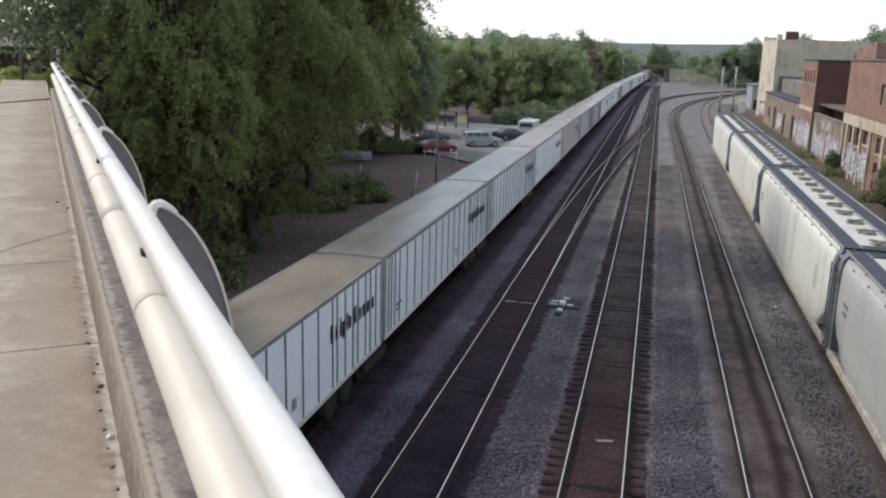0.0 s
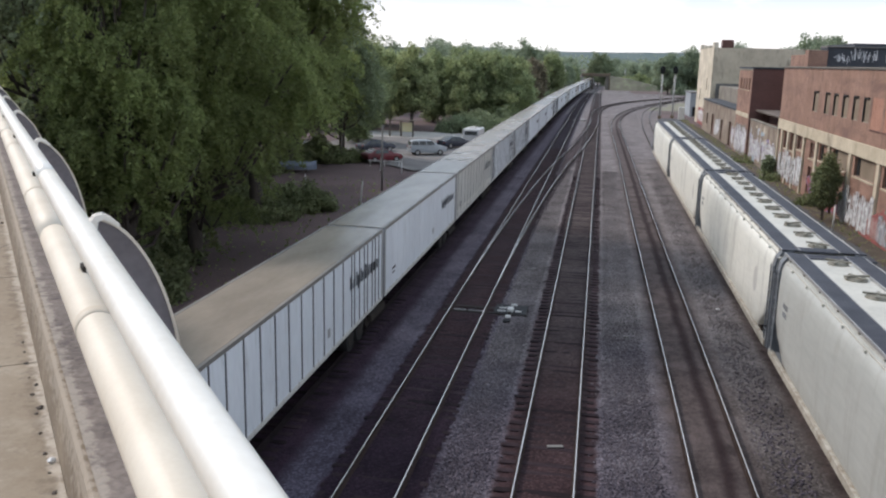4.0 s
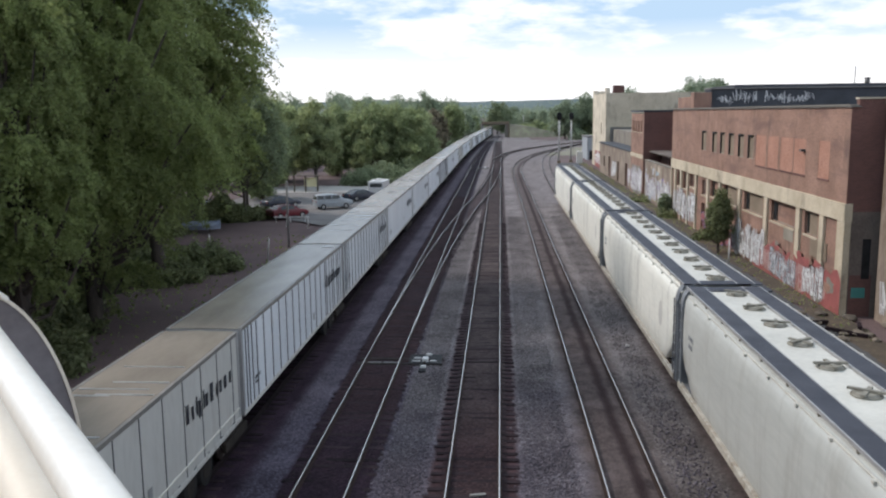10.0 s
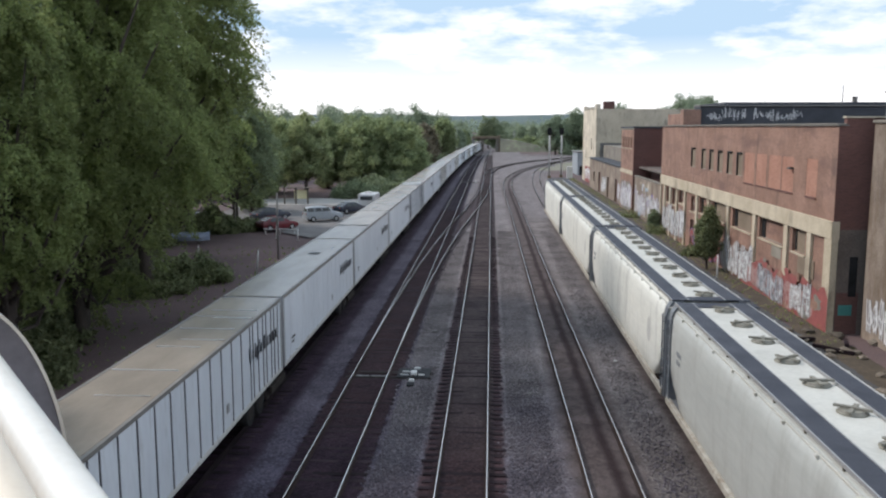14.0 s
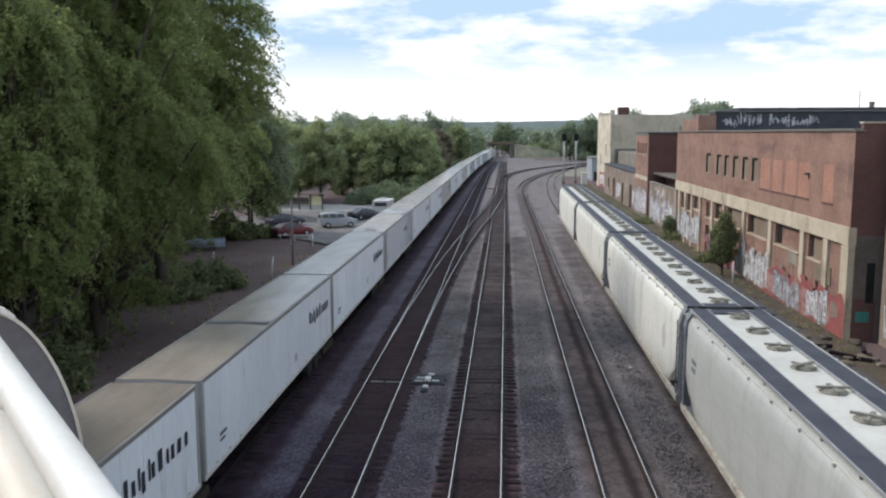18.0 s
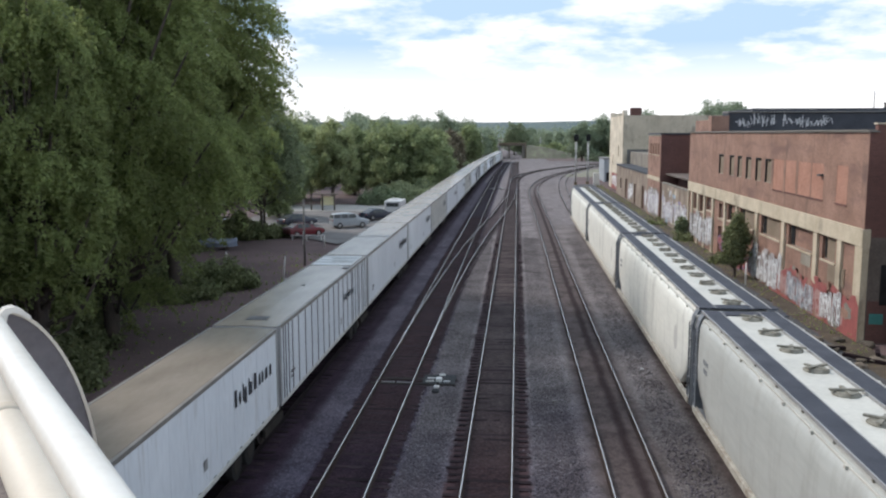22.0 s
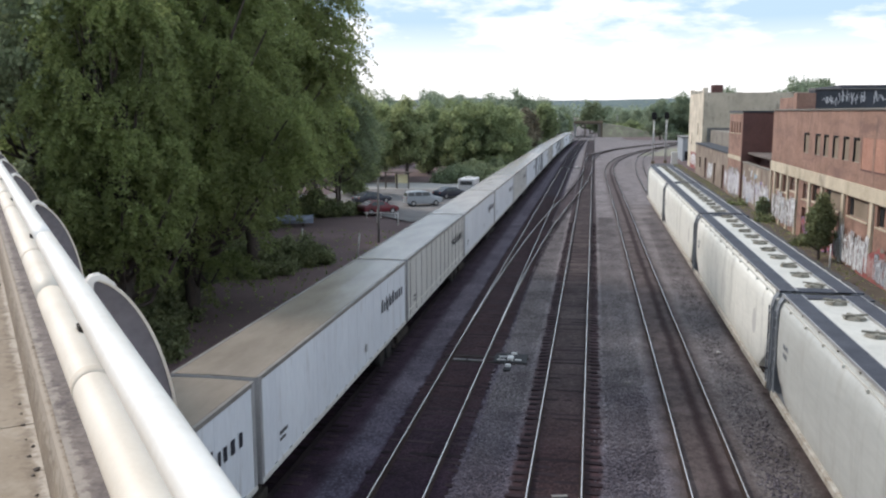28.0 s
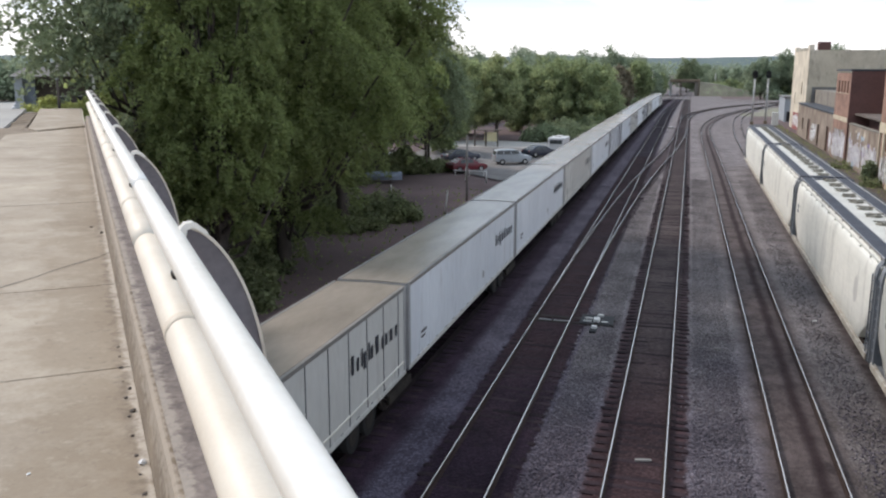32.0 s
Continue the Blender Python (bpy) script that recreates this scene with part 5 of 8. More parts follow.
        part("coupler", boxed(-0.15, 0.15, *sorted((y - 0.34 * dy, y + 0.6 * dy)), 0.72, 0.98, bevel=0.03), M["under"], car)
        part("brake_drum", tubed([(-0.9, y + 0.7 * dy, 1.5), (-0.2, y + 0.7 * dy, 1.5)], 0.24, 14), M["under"], car, "dark air tank on the end platform")
    # underside
    for i in range(3):
        y = L * (i + 1) / 4
        ch = bmesh.new()
        top = [ch.verts.new(p) for p in ((-1.45, y - 2.3, 1.1), (1.45, y - 2.3, 1.1), (1.45, y + 2.3, 1.1), (-1.45, y + 2.3, 1.1))]
        bot = [ch.verts.new(p) for p in ((-0.5, y - 0.5, 0.35), (0.5, y - 0.5, 0.35), (0.5, y + 0.5, 0.35), (-0.5, y + 0.5, 0.35))]
        for q in range(4):
            ch.faces.new((top[q], top[(q + 1) % 4], bot[(q + 1) % 4], bot[q]))
        ch.faces.new(bot)
        ch.faces.new(top)
        part("discharge_chute", ch, M["hopper"], car, "sloped discharge chute")
    for y in (2.0, L - 2.0):
        bogie = part("bogie", boxed(-0.9, 0.9, y - 0.35, y + 0.35, 0.55, 0.8, bevel=0.03), M["under"], car, "dark cast bogie")
        for sx in (-1.0, 1.0):
            part("side_frame", boxed(sx - 0.08, sx + 0.08, y - 1.25, y + 1.25, 0.45, 0.78, bevel=0.04), M["under"], bogie)
        for dy in (-0.88, 0.88):
            for sx in (-0.75, 0.75):
                part("rail_wheel", tubed([(sx - 0.065, y + dy, 0.60), (sx + 0.065, y + dy, 0.60)], 0.42, 20), M["steel"], bogie)
    for z, w in ((3.0, 0.75), (2.72, 0.62)):
        for j in range(4):
            part("reporting_mark", boxed(-1.607, -1.601, L - 1.75 - j * w / 4, L - 1.75 - j * w / 4 + w / 6, z, z + 0.17), M["frame_grey"], shell, "small dark plain bar of lettering" if j == 0 else "")
    disc = bmesh.new()
    bmesh.ops.create_circle(disc, cap_ends=True, segments=24, radius=0.38, matrix=Matrix.Translation((-1.606, 3.2, 2.7)) @ Matrix.Rotation(radians(90), 4, "Y") @ Matrix.Diagonal((1.3, 1, 1, 1)))
    part("emblem", disc, M["trailer2"], shell, "faint grey round emblem")
    return car


for y0_, y1_ in ((6.8, 30.25), (30.55, 53.75), (54.05, 77.8), (78.1, 101.6)):
    build_hopper(y0_, y1_, "cream covered hopper car with rounded sides and roof hatches")


# ---- the buildings ----
def wall_x(bm, x, y0, y1, z0, z1, holes, thick=0.35):
    """A wall in a plane of constant x (outer face at x, body towards +x) with openings (y0, y1, z0, z1)."""
    ys = sorted({y0, y1, *[h[0] for h in holes], *[h[1] for h in holes]})
    zs = sorted({z0, z1, *[h[2] for h in holes], *[h[3] for h in holes]})
    ny, nz = len(ys), len(zs)
    grid = [[[bm.verts.new((xx, y, z)) for z in zs] for y in ys] for xx in (x, x + thick)]

    def solid(i, j):
        if not (0 <= i < ny - 1 and 0 <= j < nz - 1):
            return False
        cy, cz = (ys[i] + ys[i + 1]) / 2, (zs[j] + zs[j + 1]) / 2
        return not any(h[0] < cy < h[1] and h[2] < cz < h[3] for h in holes)
    f, b = grid
    for i in range(ny - 1):
        for j in range(nz - 1):
            if not solid(i, j):
                continue
            bm.faces.new((f[i][j], f[i + 1][j], f[i + 1][j + 1], f[i][j + 1]))
            bm.faces.new((b[i][j], b[i][j + 1], b[i + 1][j + 1], b[i + 1][j]))
            for di, dj, p, q in ((-1, 0, (i, j), (i, j + 1)), (1, 0, (i + 1, j), (i + 1, j + 1)), (0, -1, (i, j), (i + 1, j)), (0, 1, (i, j + 1), (i + 1, j + 1))):
                if not solid(i + di, j + dj):
                    bm.faces.new((f[p[0]][p[1]], f[q[0]][q[1]], b[q[0]][q[1]], b[p[0]][p[1]]))
    bmesh.ops.delete(bm, geom=[v for v in bm.verts if not v.link_faces], context="VERTS")
    return bm


def window(parent, x, y0, y1, z0, z1, fill="glass", bars=1, sill=True, depth=0.22, label=""):
    w = part("window", boxed(x + depth, x + depth + 0.03, y0, y1, z0, z1), M[fill], parent, label)
    fr = bmesh.new()
    t = 0.06
    for a in ((y0, y0 + t, z0, z1), (y1 - t, y1, z0, z1), (y0 + t, y1 - t, z0, z0 + t), (y0 + t, y1 - t, z1 - t, z1)):
        box(fr, x + depth - 0.05, x + depth - 0.003, *a)
    for i in range(bars):
        z = z0 + (z1 - z0) * (i + 1) / (bars + 1)
        box(fr, x + depth - 0.045, x + depth - 0.003, y0 + t, y1 - t, z - 0.025, z + 0.025)
    part("window_frame", fr, M["board"], w)
    if sill:
        part("window_sill", boxed(x - 0.08, x + 0.2, y0 - 0.08, y1 + 0.08, z0 - 0.11, z0 - 0.002), M["band"], w)
    return w


def ribbon(bm, pts, w, at):
    """A brush stroke of width w through points along the wall; at(u, z) gives the place."""
    rows = []
    for i, (y, z) in enumerate(pts):
        a, b = pts[max(i - 1, 0)], pts[min(i + 1, len(pts) - 1)]
        dy, dz = b[0] - a[0], b[1] - a[1]
        n = math.hypot(dy, dz) or 1
        rows.append((bm.verts.new(at(y - dz / n * w / 2, z + dy / n * w / 2)), bm.verts.new(at(y + dz / n * w / 2, z - dy / n * w / 2))))
    for a, b in zip(rows, rows[1:]):
        bm.faces.new((a[0], a[1], b[1], b[0]))
    return bm


def graffiti(parent, face, u0, u1, z0, z1, fill, edge, back=None, seed=0, n=5, label="sprayed letter-like shape", along="y", block=False):
    """Illegible sprayed strokes on a wall that faces -x (along y) or -y (along x)."""
    rnd = random.Random(seed)

    def plane(off):
        return (lambda u, z: (face - off, u, z)) if along == "y" else (lambda u, z: (u, face - off, z))
    if back:
        bm = bmesh.new()
        m = 22
        put = plane(0.004)
        vs = []
        for i in range(m):
            a = 2 * math.pi * i / m
            u = (u0 + u1) / 2 + (u1 - u0) * 0.55 * math.copysign(abs(math.cos(a)) ** 0.45, math.cos(a)) * rnd.uniform(0.88, 1.06)
            z = (z0 + z1) / 2 + (z1 - z0) * 0.56 * math.copysign(abs(math.sin(a)) ** 0.45, math.sin(a)) * rnd.uniform(0.86, 1.08)
            vs.append(bm.verts.new(put(u, max(z, 0.02))))
        bm.faces.new(vs)
        part("graffiti_ground", bm, M[back], parent, "patch of sprayed paint")
    step = (u1 - u0) / n
    for i in range(n):
        cu, tilt = u0 + step * (i + 0.5), rnd.uniform(-0.25, 0.25)
        wide, tall, base = step * rnd.uniform(0.85, 1.15), (z1 - z0) * rnd.uniform(0.72, 1.0), z0 + (z1 - z0) * rnd.uniform(0.0, 0.14)

        def put(a, b):
            return (cu + wide * (a - 0.5) + tilt * wide * (b - 0.5), base + tall * b)
        if block:                                  # fat upright shapes that crowd one another
            xs = (rnd.uniform(0.05, 0.2), rnd.uniform(0.4, 0.55), rnd.uniform(0.75, 0.95))
            strokes = [[put(x, 0.0), put(x + rnd.uniform(-0.08, 0.08), 0.5), put(x + rnd.uniform(-0.12, 0.12), 1.0)] for x in xs[: rnd.choice((2, 3, 3))]]
            z_ = rnd.uniform(0.25, 0.75)
            strokes.append([put(0.08, z_), put(0.5, z_ + rnd.uniform(-0.2, 0.2)), put(0.92, z_ + rnd.uniform(-0.15, 0.15))])
            strokes.append(sprayed(rnd, put, True))
            strokes.append(sprayed(rnd, put, True))
        else:
            strokes = [sprayed(rnd, put) for _ in range(rnd.choice((3, 4, 4)))]
        w = step * (rnd.uniform(0.12, 0.18) if block else rnd.uniform(0.22, 0.30))
        o, f = bmesh.new(), bmesh.new()
        for j, pts in enumerate(strokes):
            ribbon(o, pts, w * (1.7 if block else 1.75), plane(0.008 + 0.0006 * i + 0.0002 * j))
            ribbon(f, pts, w, plane(0.016 + 0.0006 * i + 0.0002 * j))
        ol = part("graffiti_outline", o, M[edge], parent, "sprayed outline of an abstract shape")
        part("graffiti_stroke", f, M[fill], ol, label)


def sprayed(rnd, put, arcs=False):
    """One stroke in a unit cell: an upright, a slant, a bowl or a hook."""
    kind = rnd.choice((2, 3, 4)) if arcs else rnd.randrange(5)
    x = rnd.uniform(0.1, 0.9)
    if kind == 0:
        return [put(x, 0), put(x + rnd.uniform(-0.1, 0.1), 0.5), put(x + rnd.uniform(-0.15, 0.15), 1)]
    if kind == 1:
        return [put(0.05, rnd.uniform(0, 0.3)), put(0.5, rnd.uniform(0.3, 0.6)), put(0.95, rnd.uniform(0.7, 1))]
    a0, a1 = rnd.uniform(0, 6.28), rnd.uniform(2.4, 5.4)
    cx, cz, rx, rz = rnd.uniform(0.4, 0.6), rnd.uniform(0.35, 0.65), rnd.uniform(0.28, 0.45), rnd.uniform(0.25, 0.45)
    if kind == 4:
        a1 = 2.2
    return [put(cx + rx * math.cos(a0 + a1 * k / 12), cz + rz * math.sin(a0 + a1 * k / 12)) for k in range(13)]


def scrawl(parent, face, u0, u1, z0, z1, fill, seed, n):
    """Thin loose sprayed lines on a wall that faces -y."""
    rnd = random.Random(seed)
    step = (u1 - u0) / n
    for i in range(n):
        cu = u0 + step * (i + 0.5)
        tall, base = (z1 - z0) * rnd.uniform(0.55, 1.0), z0 + (z1 - z0) * rnd.uniform(0.0, 0.25)
        bm = bmesh.new()
        for j in range(4):                         # slanting uprights crossed by one loose wave
            x0, top, lean = cu + step * rnd.uniform(-0.6, 0.6), base + tall * rnd.uniform(0.6, 1.0), rnd.uniform(-0.25, 0.35)
            if j == 3:
                pts = [(cu + step * (k / 4 - 0.6), base + tall * (0.45 + 0.28 * math.sin(2.4 * k + i))) for k in range(6)]
            else:
                pts = [(x0, base + tall * rnd.uniform(0.0, 0.2)), (x0 + lean * 0.4, (base + top) / 2), (x0 + lean, top)]
            ribbon(bm, pts, rnd.uniform(0.05, 0.09), lambda u, z: (u, face - 0.004 - 0.0006 * j - 0.002 * i, z))
        part("graffiti_stroke", bm, M[fill], parent, "thin faded white sprayed lines")


def blotches(parent, face, u0, u1, z0, z1, mats, seed, n):
    """Ragged patches of old paint on a wall that faces -x."""
    rnd = random.Random(seed)
    for i in range(n):
        cu, cz = rnd.uniform(u0, u1), rnd.uniform(z0, z1)
        ru, rz = rnd.uniform(0.25, 0.9), rnd.uniform(0.15, 0.5)
        bm = bmesh.new()
        bm.faces.new([bm.verts.new((face - 0.0004 * i, cu + ru * math.cos(a) * rnd.uniform(0.6, 1.2), max(0.0, cz + rz * math.sin(a) * rnd.uniform(0.6, 1.2)))) for a in (6.2832 * k / 14 for k in range(14))])
        part("paint_patch", bm, M[mats[i % len(mats)]], parent, "ragged patch of old spray paint")


BX = 17.6


COPING = mesh_of(boxed(-0.11, 0.42, -0.28, 0.28, 0.0, 0.085, bevel=0.025), M["grey_render"], "coping_tile")


def build_warehouse():
    y0, y1, top = 45.0, 90.4, 10.7
    h = thing("brick_warehouse", "old red brick warehouse with cream concrete band and graffiti", "building")
    # bays of the lower storey between cream piers
    piers = [45.0, 48.2, 52.0, 58.3, 64.8, 70.6, 74.6, 79.2, 82.6, 85.6, 88.4, 90.4]
    holes_low = []
    for a, b in ((49.1, 51.2), (52.9, 57.5), (59.3, 63.9), (65.8, 69.8), (71.3, 73.9)):
        holes_low.append((a, b, 3.45, 4.75))
    holes_low += [(75.4, 77.2, 3.3, 4.6), (75.0, 77.2, 0.35, 2.6), (79.8, 82.0, 3.6, 4.75), (83.2, 85.0, 3.2, 4.75), (86.2, 87.8, 3.2, 4.75)]
    low = part("wall_lower", wall_x(bmesh.new(), BX + 0.12, y0 + 0.04, y1, -0.2, 4.88, holes_low), M["brick"], h, "red brick infill of the ground floor")
    for i, a in enumerate(holes_low):
        if i == 6:
            part("door", boxed(BX + 0.35, BX + 0.42, a[0], a[1], a[2], a[3]), M["brick_dark"], low, "dark recessed doorway")
            continue
        w = window(low, BX + 0.12, *a, fill="brick" if i < 5 else "brick_dark", bars=0 if i < 5 else 1)
        if i in (0, 2, 3):
            part("window_board", boxed(BX + 0.275, BX + 0.33, a[0] + 0.07, a[1] - (a[1] - a[0]) * 0.2, a[2] + 0.06, a[3] - 0.06), M["window_board"], w, "weathered board in the window")
        if i < 5:
            part("broken_pane", boxed(BX + 0.29, BX + 0.335, a[1] - (a[1] - a[0]) * 0.16, a[1] - 0.05, a[2] + 0.05, a[3] - 0.05), M["signal_black"], w, "dark broken pane")
    for i, p in enumerate(piers):
        w = 0.95 if i in (0,) else 0.62
        part("pier", boxed(BX - 0.04, BX + 0.30, p - (0 if i == 0 else w / 2), p + (w if i == 0 else w / 2) - (w / 2 if i == len(piers) - 1 else 0), -0.2, 4.88), M["band"], h, "cream painted concrete pier")
    part("band_course", boxed(BX - 0.07, BX + 0.35, y0, y1, 4.88, 5.82, bevel=0.02), M["band"], h, "cream concrete band course")
    wins = [(75.6, 77.7), (72.0, 73.9), (69.5, 71.3), (66.8, 68.7), (64.1, 66.0), (61.6, 63.5)]
    orange = [(58.9, 61.1), (56.3, 58.4), (53.5, 55.8), (51.3, 53.3), (47.6, 49.2)]
    holes = [(a, b - 0.35, 7.2, 8.88) for a, b in wins] + [(a, b, 6.85, 8.9) for a, b in orange]
    up = part("wall_upper", wall_x(bmesh.new(), BX, y0, y1, 5.82, top, holes), M["brick"], h, "weathered red brick upper wall")
    for a, b in wins:
        window(up, BX, a, b - 0.35, 7.2, 8.88, "window_board", bars=0, sill=False, depth=0.10, label="tall boarded-up window")
        part("window_reveal", boxed(BX - 0.004, BX + 0.05, b - 0.55, b - 0.352, 7.21, 8.87), M["signal_black"], up, "dark strip down the window's far edge")
        part("window_head", boxed(BX - 0.003, BX + 0.05, a + 0.5, b - 0.56, 8.74, 8.87), M["signal_black"], up, "dark strip along the window's head")
    for a, b in orange:
        part("bricked_window", boxed(BX + 0.012, BX + 0.3, a + 0.003, b - 0.003, 6.852, 8.898), M["brick_orange"], up, "window filled with orange brick")
        part("window_sill", boxed(BX - 0.035, BX + 0.06, a - 0.04, b + 0.04, 6.74, 6.847), M["brick_dark"], up, "dark brick sill")
    part("coping", boxed(BX - 0.10, BX + 0.45, y0 - 0.1, y1, top, top + 0.05), M["roofgrey"], h, "grey roof edge")
    for i in range(75):                            # clay coping tiles along the roof edge
        part("coping_tile", COPING, None, h).matrix_basis = Matrix.Translation((BX - 0.02, y0 + 0.3 + 0.6 * i, top + 0.05))
    # end wall: shade of this side partly put into its darker colours
    part("end_wall_upper", boxed(BX + 0.36, 24.0, y0 + 0.001, y0 + 0.35, 5.4, 11.1), M["brick_dark"], h, "maroon end wall, darker for its shaded side")
    part("end_cap", boxed(BX + 0.30, 24.0, y0 - 0.06, y0 + 0.40, 11.1, 11.18), M["tan_grey"], h, "pale cap of the end wall")
    part("lower_board", boxed(BX + 0.06, BX + 0.118, 47.5, 50.0, 2.35, 3.35), M["window_board"], h, "tan boarded panel under the sill")
    part("cream_patch", boxed(BX + 0.10, BX + 0.118, 53.0, 54.8, 2.6, 3.3), M["board"], h, "pale patch on the brick infill")
    part("end_corner", boxed(BX, BX + 0.359, y0 - 0.004, y0 + 0.0, 5.83, 10.69), M["brick_dark"], h)
    part("end_wall_lower", boxed(BX + 0.302, 24.0, y0 + 0.02, y0 + 0.33, -0.2, 5.4), M["dark_brown"], h, "stained brown lower end wall, its shade in the colour")
    part("end_door", boxed(18.55, 18.95, y0 - 0.02, y0 + 0.019, 1.9, 4.0), M["signal_black"], h, "dull boarded opening in the end wall")
    part("roof", boxed(BX + 0.35, 40.0, y0 + 0.35, y1, 10.1, 10.4), M["roofgrey"], h, "flat gravel roof")
    part("back_wall", boxed(39.7, 40.0, y0 + 0.35, y1, -0.2, 10.1), M["brick"], h)
    part("far_wall", boxed(BX + 0.35, 39.7, y1 - 0.35, y1 - 0.003, -0.2, 10.1), M["brick"], h)
    # painted base and graffiti
    for a, b, mk, zt, sd in ((45.02, 48.3, "spray_red", 2.3, 1), (48.3, 60.5, "spray_red", 2.2, 2)):
        bm = bmesh.new()
        rnd = random.Random(sd)
        n = int((b - a) / 0.5) + 1
        tops = [zt * rnd.uniform(0.72, 1.05) for _ in range(n + 1)]
        vs0 = [bm.verts.new((BX - 0.05, a + (b - a) * i / n, -0.1)) for i in range(n + 1)]
        vs1 = [bm.verts.new((BX - 0.05, a + (b - a) * i / n, tops[i])) for i in range(n + 1)]
        for i in range(n):
            bm.faces.new((vs0[i], vs0[i + 1], vs1[i + 1], vs1[i]))
        part("painted_base", bm, M[mk], h, "uneven red spray paint along the wall foot")
    blotches(h, BX - 0.0505, 45.6, 60.0, 0.1, 2.2, ("spray_red", "brick", "spray_pink", "grey_render", "brick_dark"), 5, 30)
    blotches(h, BX + 0.116, 60.5, 76.0, 0.1, 1.8, ("spray_pink", "brick", "grey_render", "brick_dark"), 6, 22)
    graffiti(h, BX - 0.052, 48.6, 59.5, 0.2, 1.7, "spray_pink", "spray_red", None, 51, 12, "faded pink sprayed stroke", block=True)
    graffiti(h, BX - 0.052, 66.2, 76.0, 0.1, 1.7, "spray_red", "spray_violet", None, 52, 9, "red sprayed stroke")
    graffiti(h, BX - 0.07, 47.3, 50.6, 0.1, 2.0, "spray_white", "spray_dark", None, 11, 5, "white block lettering shapes", block=True)
    graffiti(h, BX - 0.07, 51.8, 56.8, 0.0, 1.75, "spray_faded", "spray_dark", None, 12, 7, "pale blue block lettering shapes", block=True)
    graffiti(h, BX - 0.07, 58.2, 66.0, 0.0, 2.55, "spray_white", "spray_dark", None, 13, 10, "tall white block lettering shapes", block=True)
    graffiti(h, BX - 0.06, 79.0, 88.5, 0.2, 3.0, "spray_white", "spray_dark", None, 14, 9, "white block lettering shapes", block=True)
    graffiti(h, BX - 0.06, 69.0, 75.0, 0.2, 1.5, "spray_violet", "spray_red", None, 15, 6, "violet sprayed lettering shapes")
    bm = boxed(18.1, 18.8, y0 - 0.002, y0 + 0.006, 0.9, 1.45)
    part("teal_patch", bm, M["spray_teal"], h, "teal sprayed patch")
    part("red_patch", boxed(17.97, 19.08, y0 + 0.008, y0 + 0.0185, -0.1, 2.1), M["brick_dark"], h, "dull red sprayed wall foot")
    # cornice drips on the upper wall
    part("wall_lamp", boxed(BX - 0.25, BX, 51.3, 51.7, 8.2, 8.32), M["seam"], h, "small dark wall bracket")
    return h


build_warehouse()


def build_roof_house():
    r = thing("rooftop_block", "black felt-clad upper storey with white graffiti behind the warehouse", "building")
    part("front_wall", boxed(23.6, 62.0, 100.0, 100.4, -0.2, 12.95), M["felt"], r, "black felt wall")
    part("side_wall", boxed(23.6, 24.0, 100.41, 118.0, -0.2, 12.3), M["brick"], r, "brown brick side wall")
    part("roof", boxed(23.5, 62.2, 99.8, 103.0, 12.95, 13.08, bevel=0.03), M["roofgrey"], r, "flat grey roof edge")
    part("upper_roof", boxed(27.0, 62.0, 103.1, 118.0, 12.3, 13.5, bevel=0.03), M["felt"], r)
    part("brick_stub", boxed(21.6, 23.55, 99.4, 101.0, -0.2, 12.6, bevel=0.02), M["brick"], r, "broken brick parapet stub")
    scrawl(r, 99.99, 24.4, 28.6, 11.15, 12.70, "spray_white", 21, 5)
    scrawl(r, 99.99, 29.6, 34.8, 11.15, 12.80, "spray_white", 27, 6)
    c = thing("roof_chimney", "short grey metal roof flue", "chimney")
    part("flue", tubed([(42.2, 104.0, 13.45), (42.2, 104.0, 14.0)], 0.28, 12), M["roofgrey"], c)
    part("cap", tubed([(42.2, 104.0, 14.0), (42.2, 104.0, 14.15)], 0.33, 12), M["roofgrey"], c)
    a = thing("roof_antenna", "thin metal roof antenna mast", "antenna")
    part("mast", tubed([(40.6, 103.5, 13.45), (40.6, 103.5, 15.4)], 0.05, 6), M["seam"], a)
    w = thing("tan_side_building", "stained tan rendered building beside the tracks", "building")
    part("wall", boxed(19.1, 36.0, 18.0, 44.4, -0.2, 10.85), M["tan_dirty"], w, "stained tan rendered wall")
    part("coping", boxed(19.0, 36.1, 17.9, 44.5, 10.85, 11.0, bevel=0.02), M["grey_render"], w)
    part("upper_wall", boxed(19.5, 36.0, 18.0, 44.2, 11.0, 12.3), M["cladding"], w, "pale blue-grey metal upper wall")
    part("upper_coping", boxed(19.4, 36.1, 17.9, 44.3, 12.3, 12.42, bevel=0.02), M["roofgrey"], w)
    part("stain_patch", boxed(19.085, 19.098, 38.0, 41.5, 2.6, 9.0), M["grey_render"], w, "grey weather stain")
    graffiti(w, 19.09, 38.6, 43.9, 0.2, 2.2, "spray_white", "spray_dark", None, 23, 8, "white sprayed stroke", block=True)
    return r


build_roof_house()


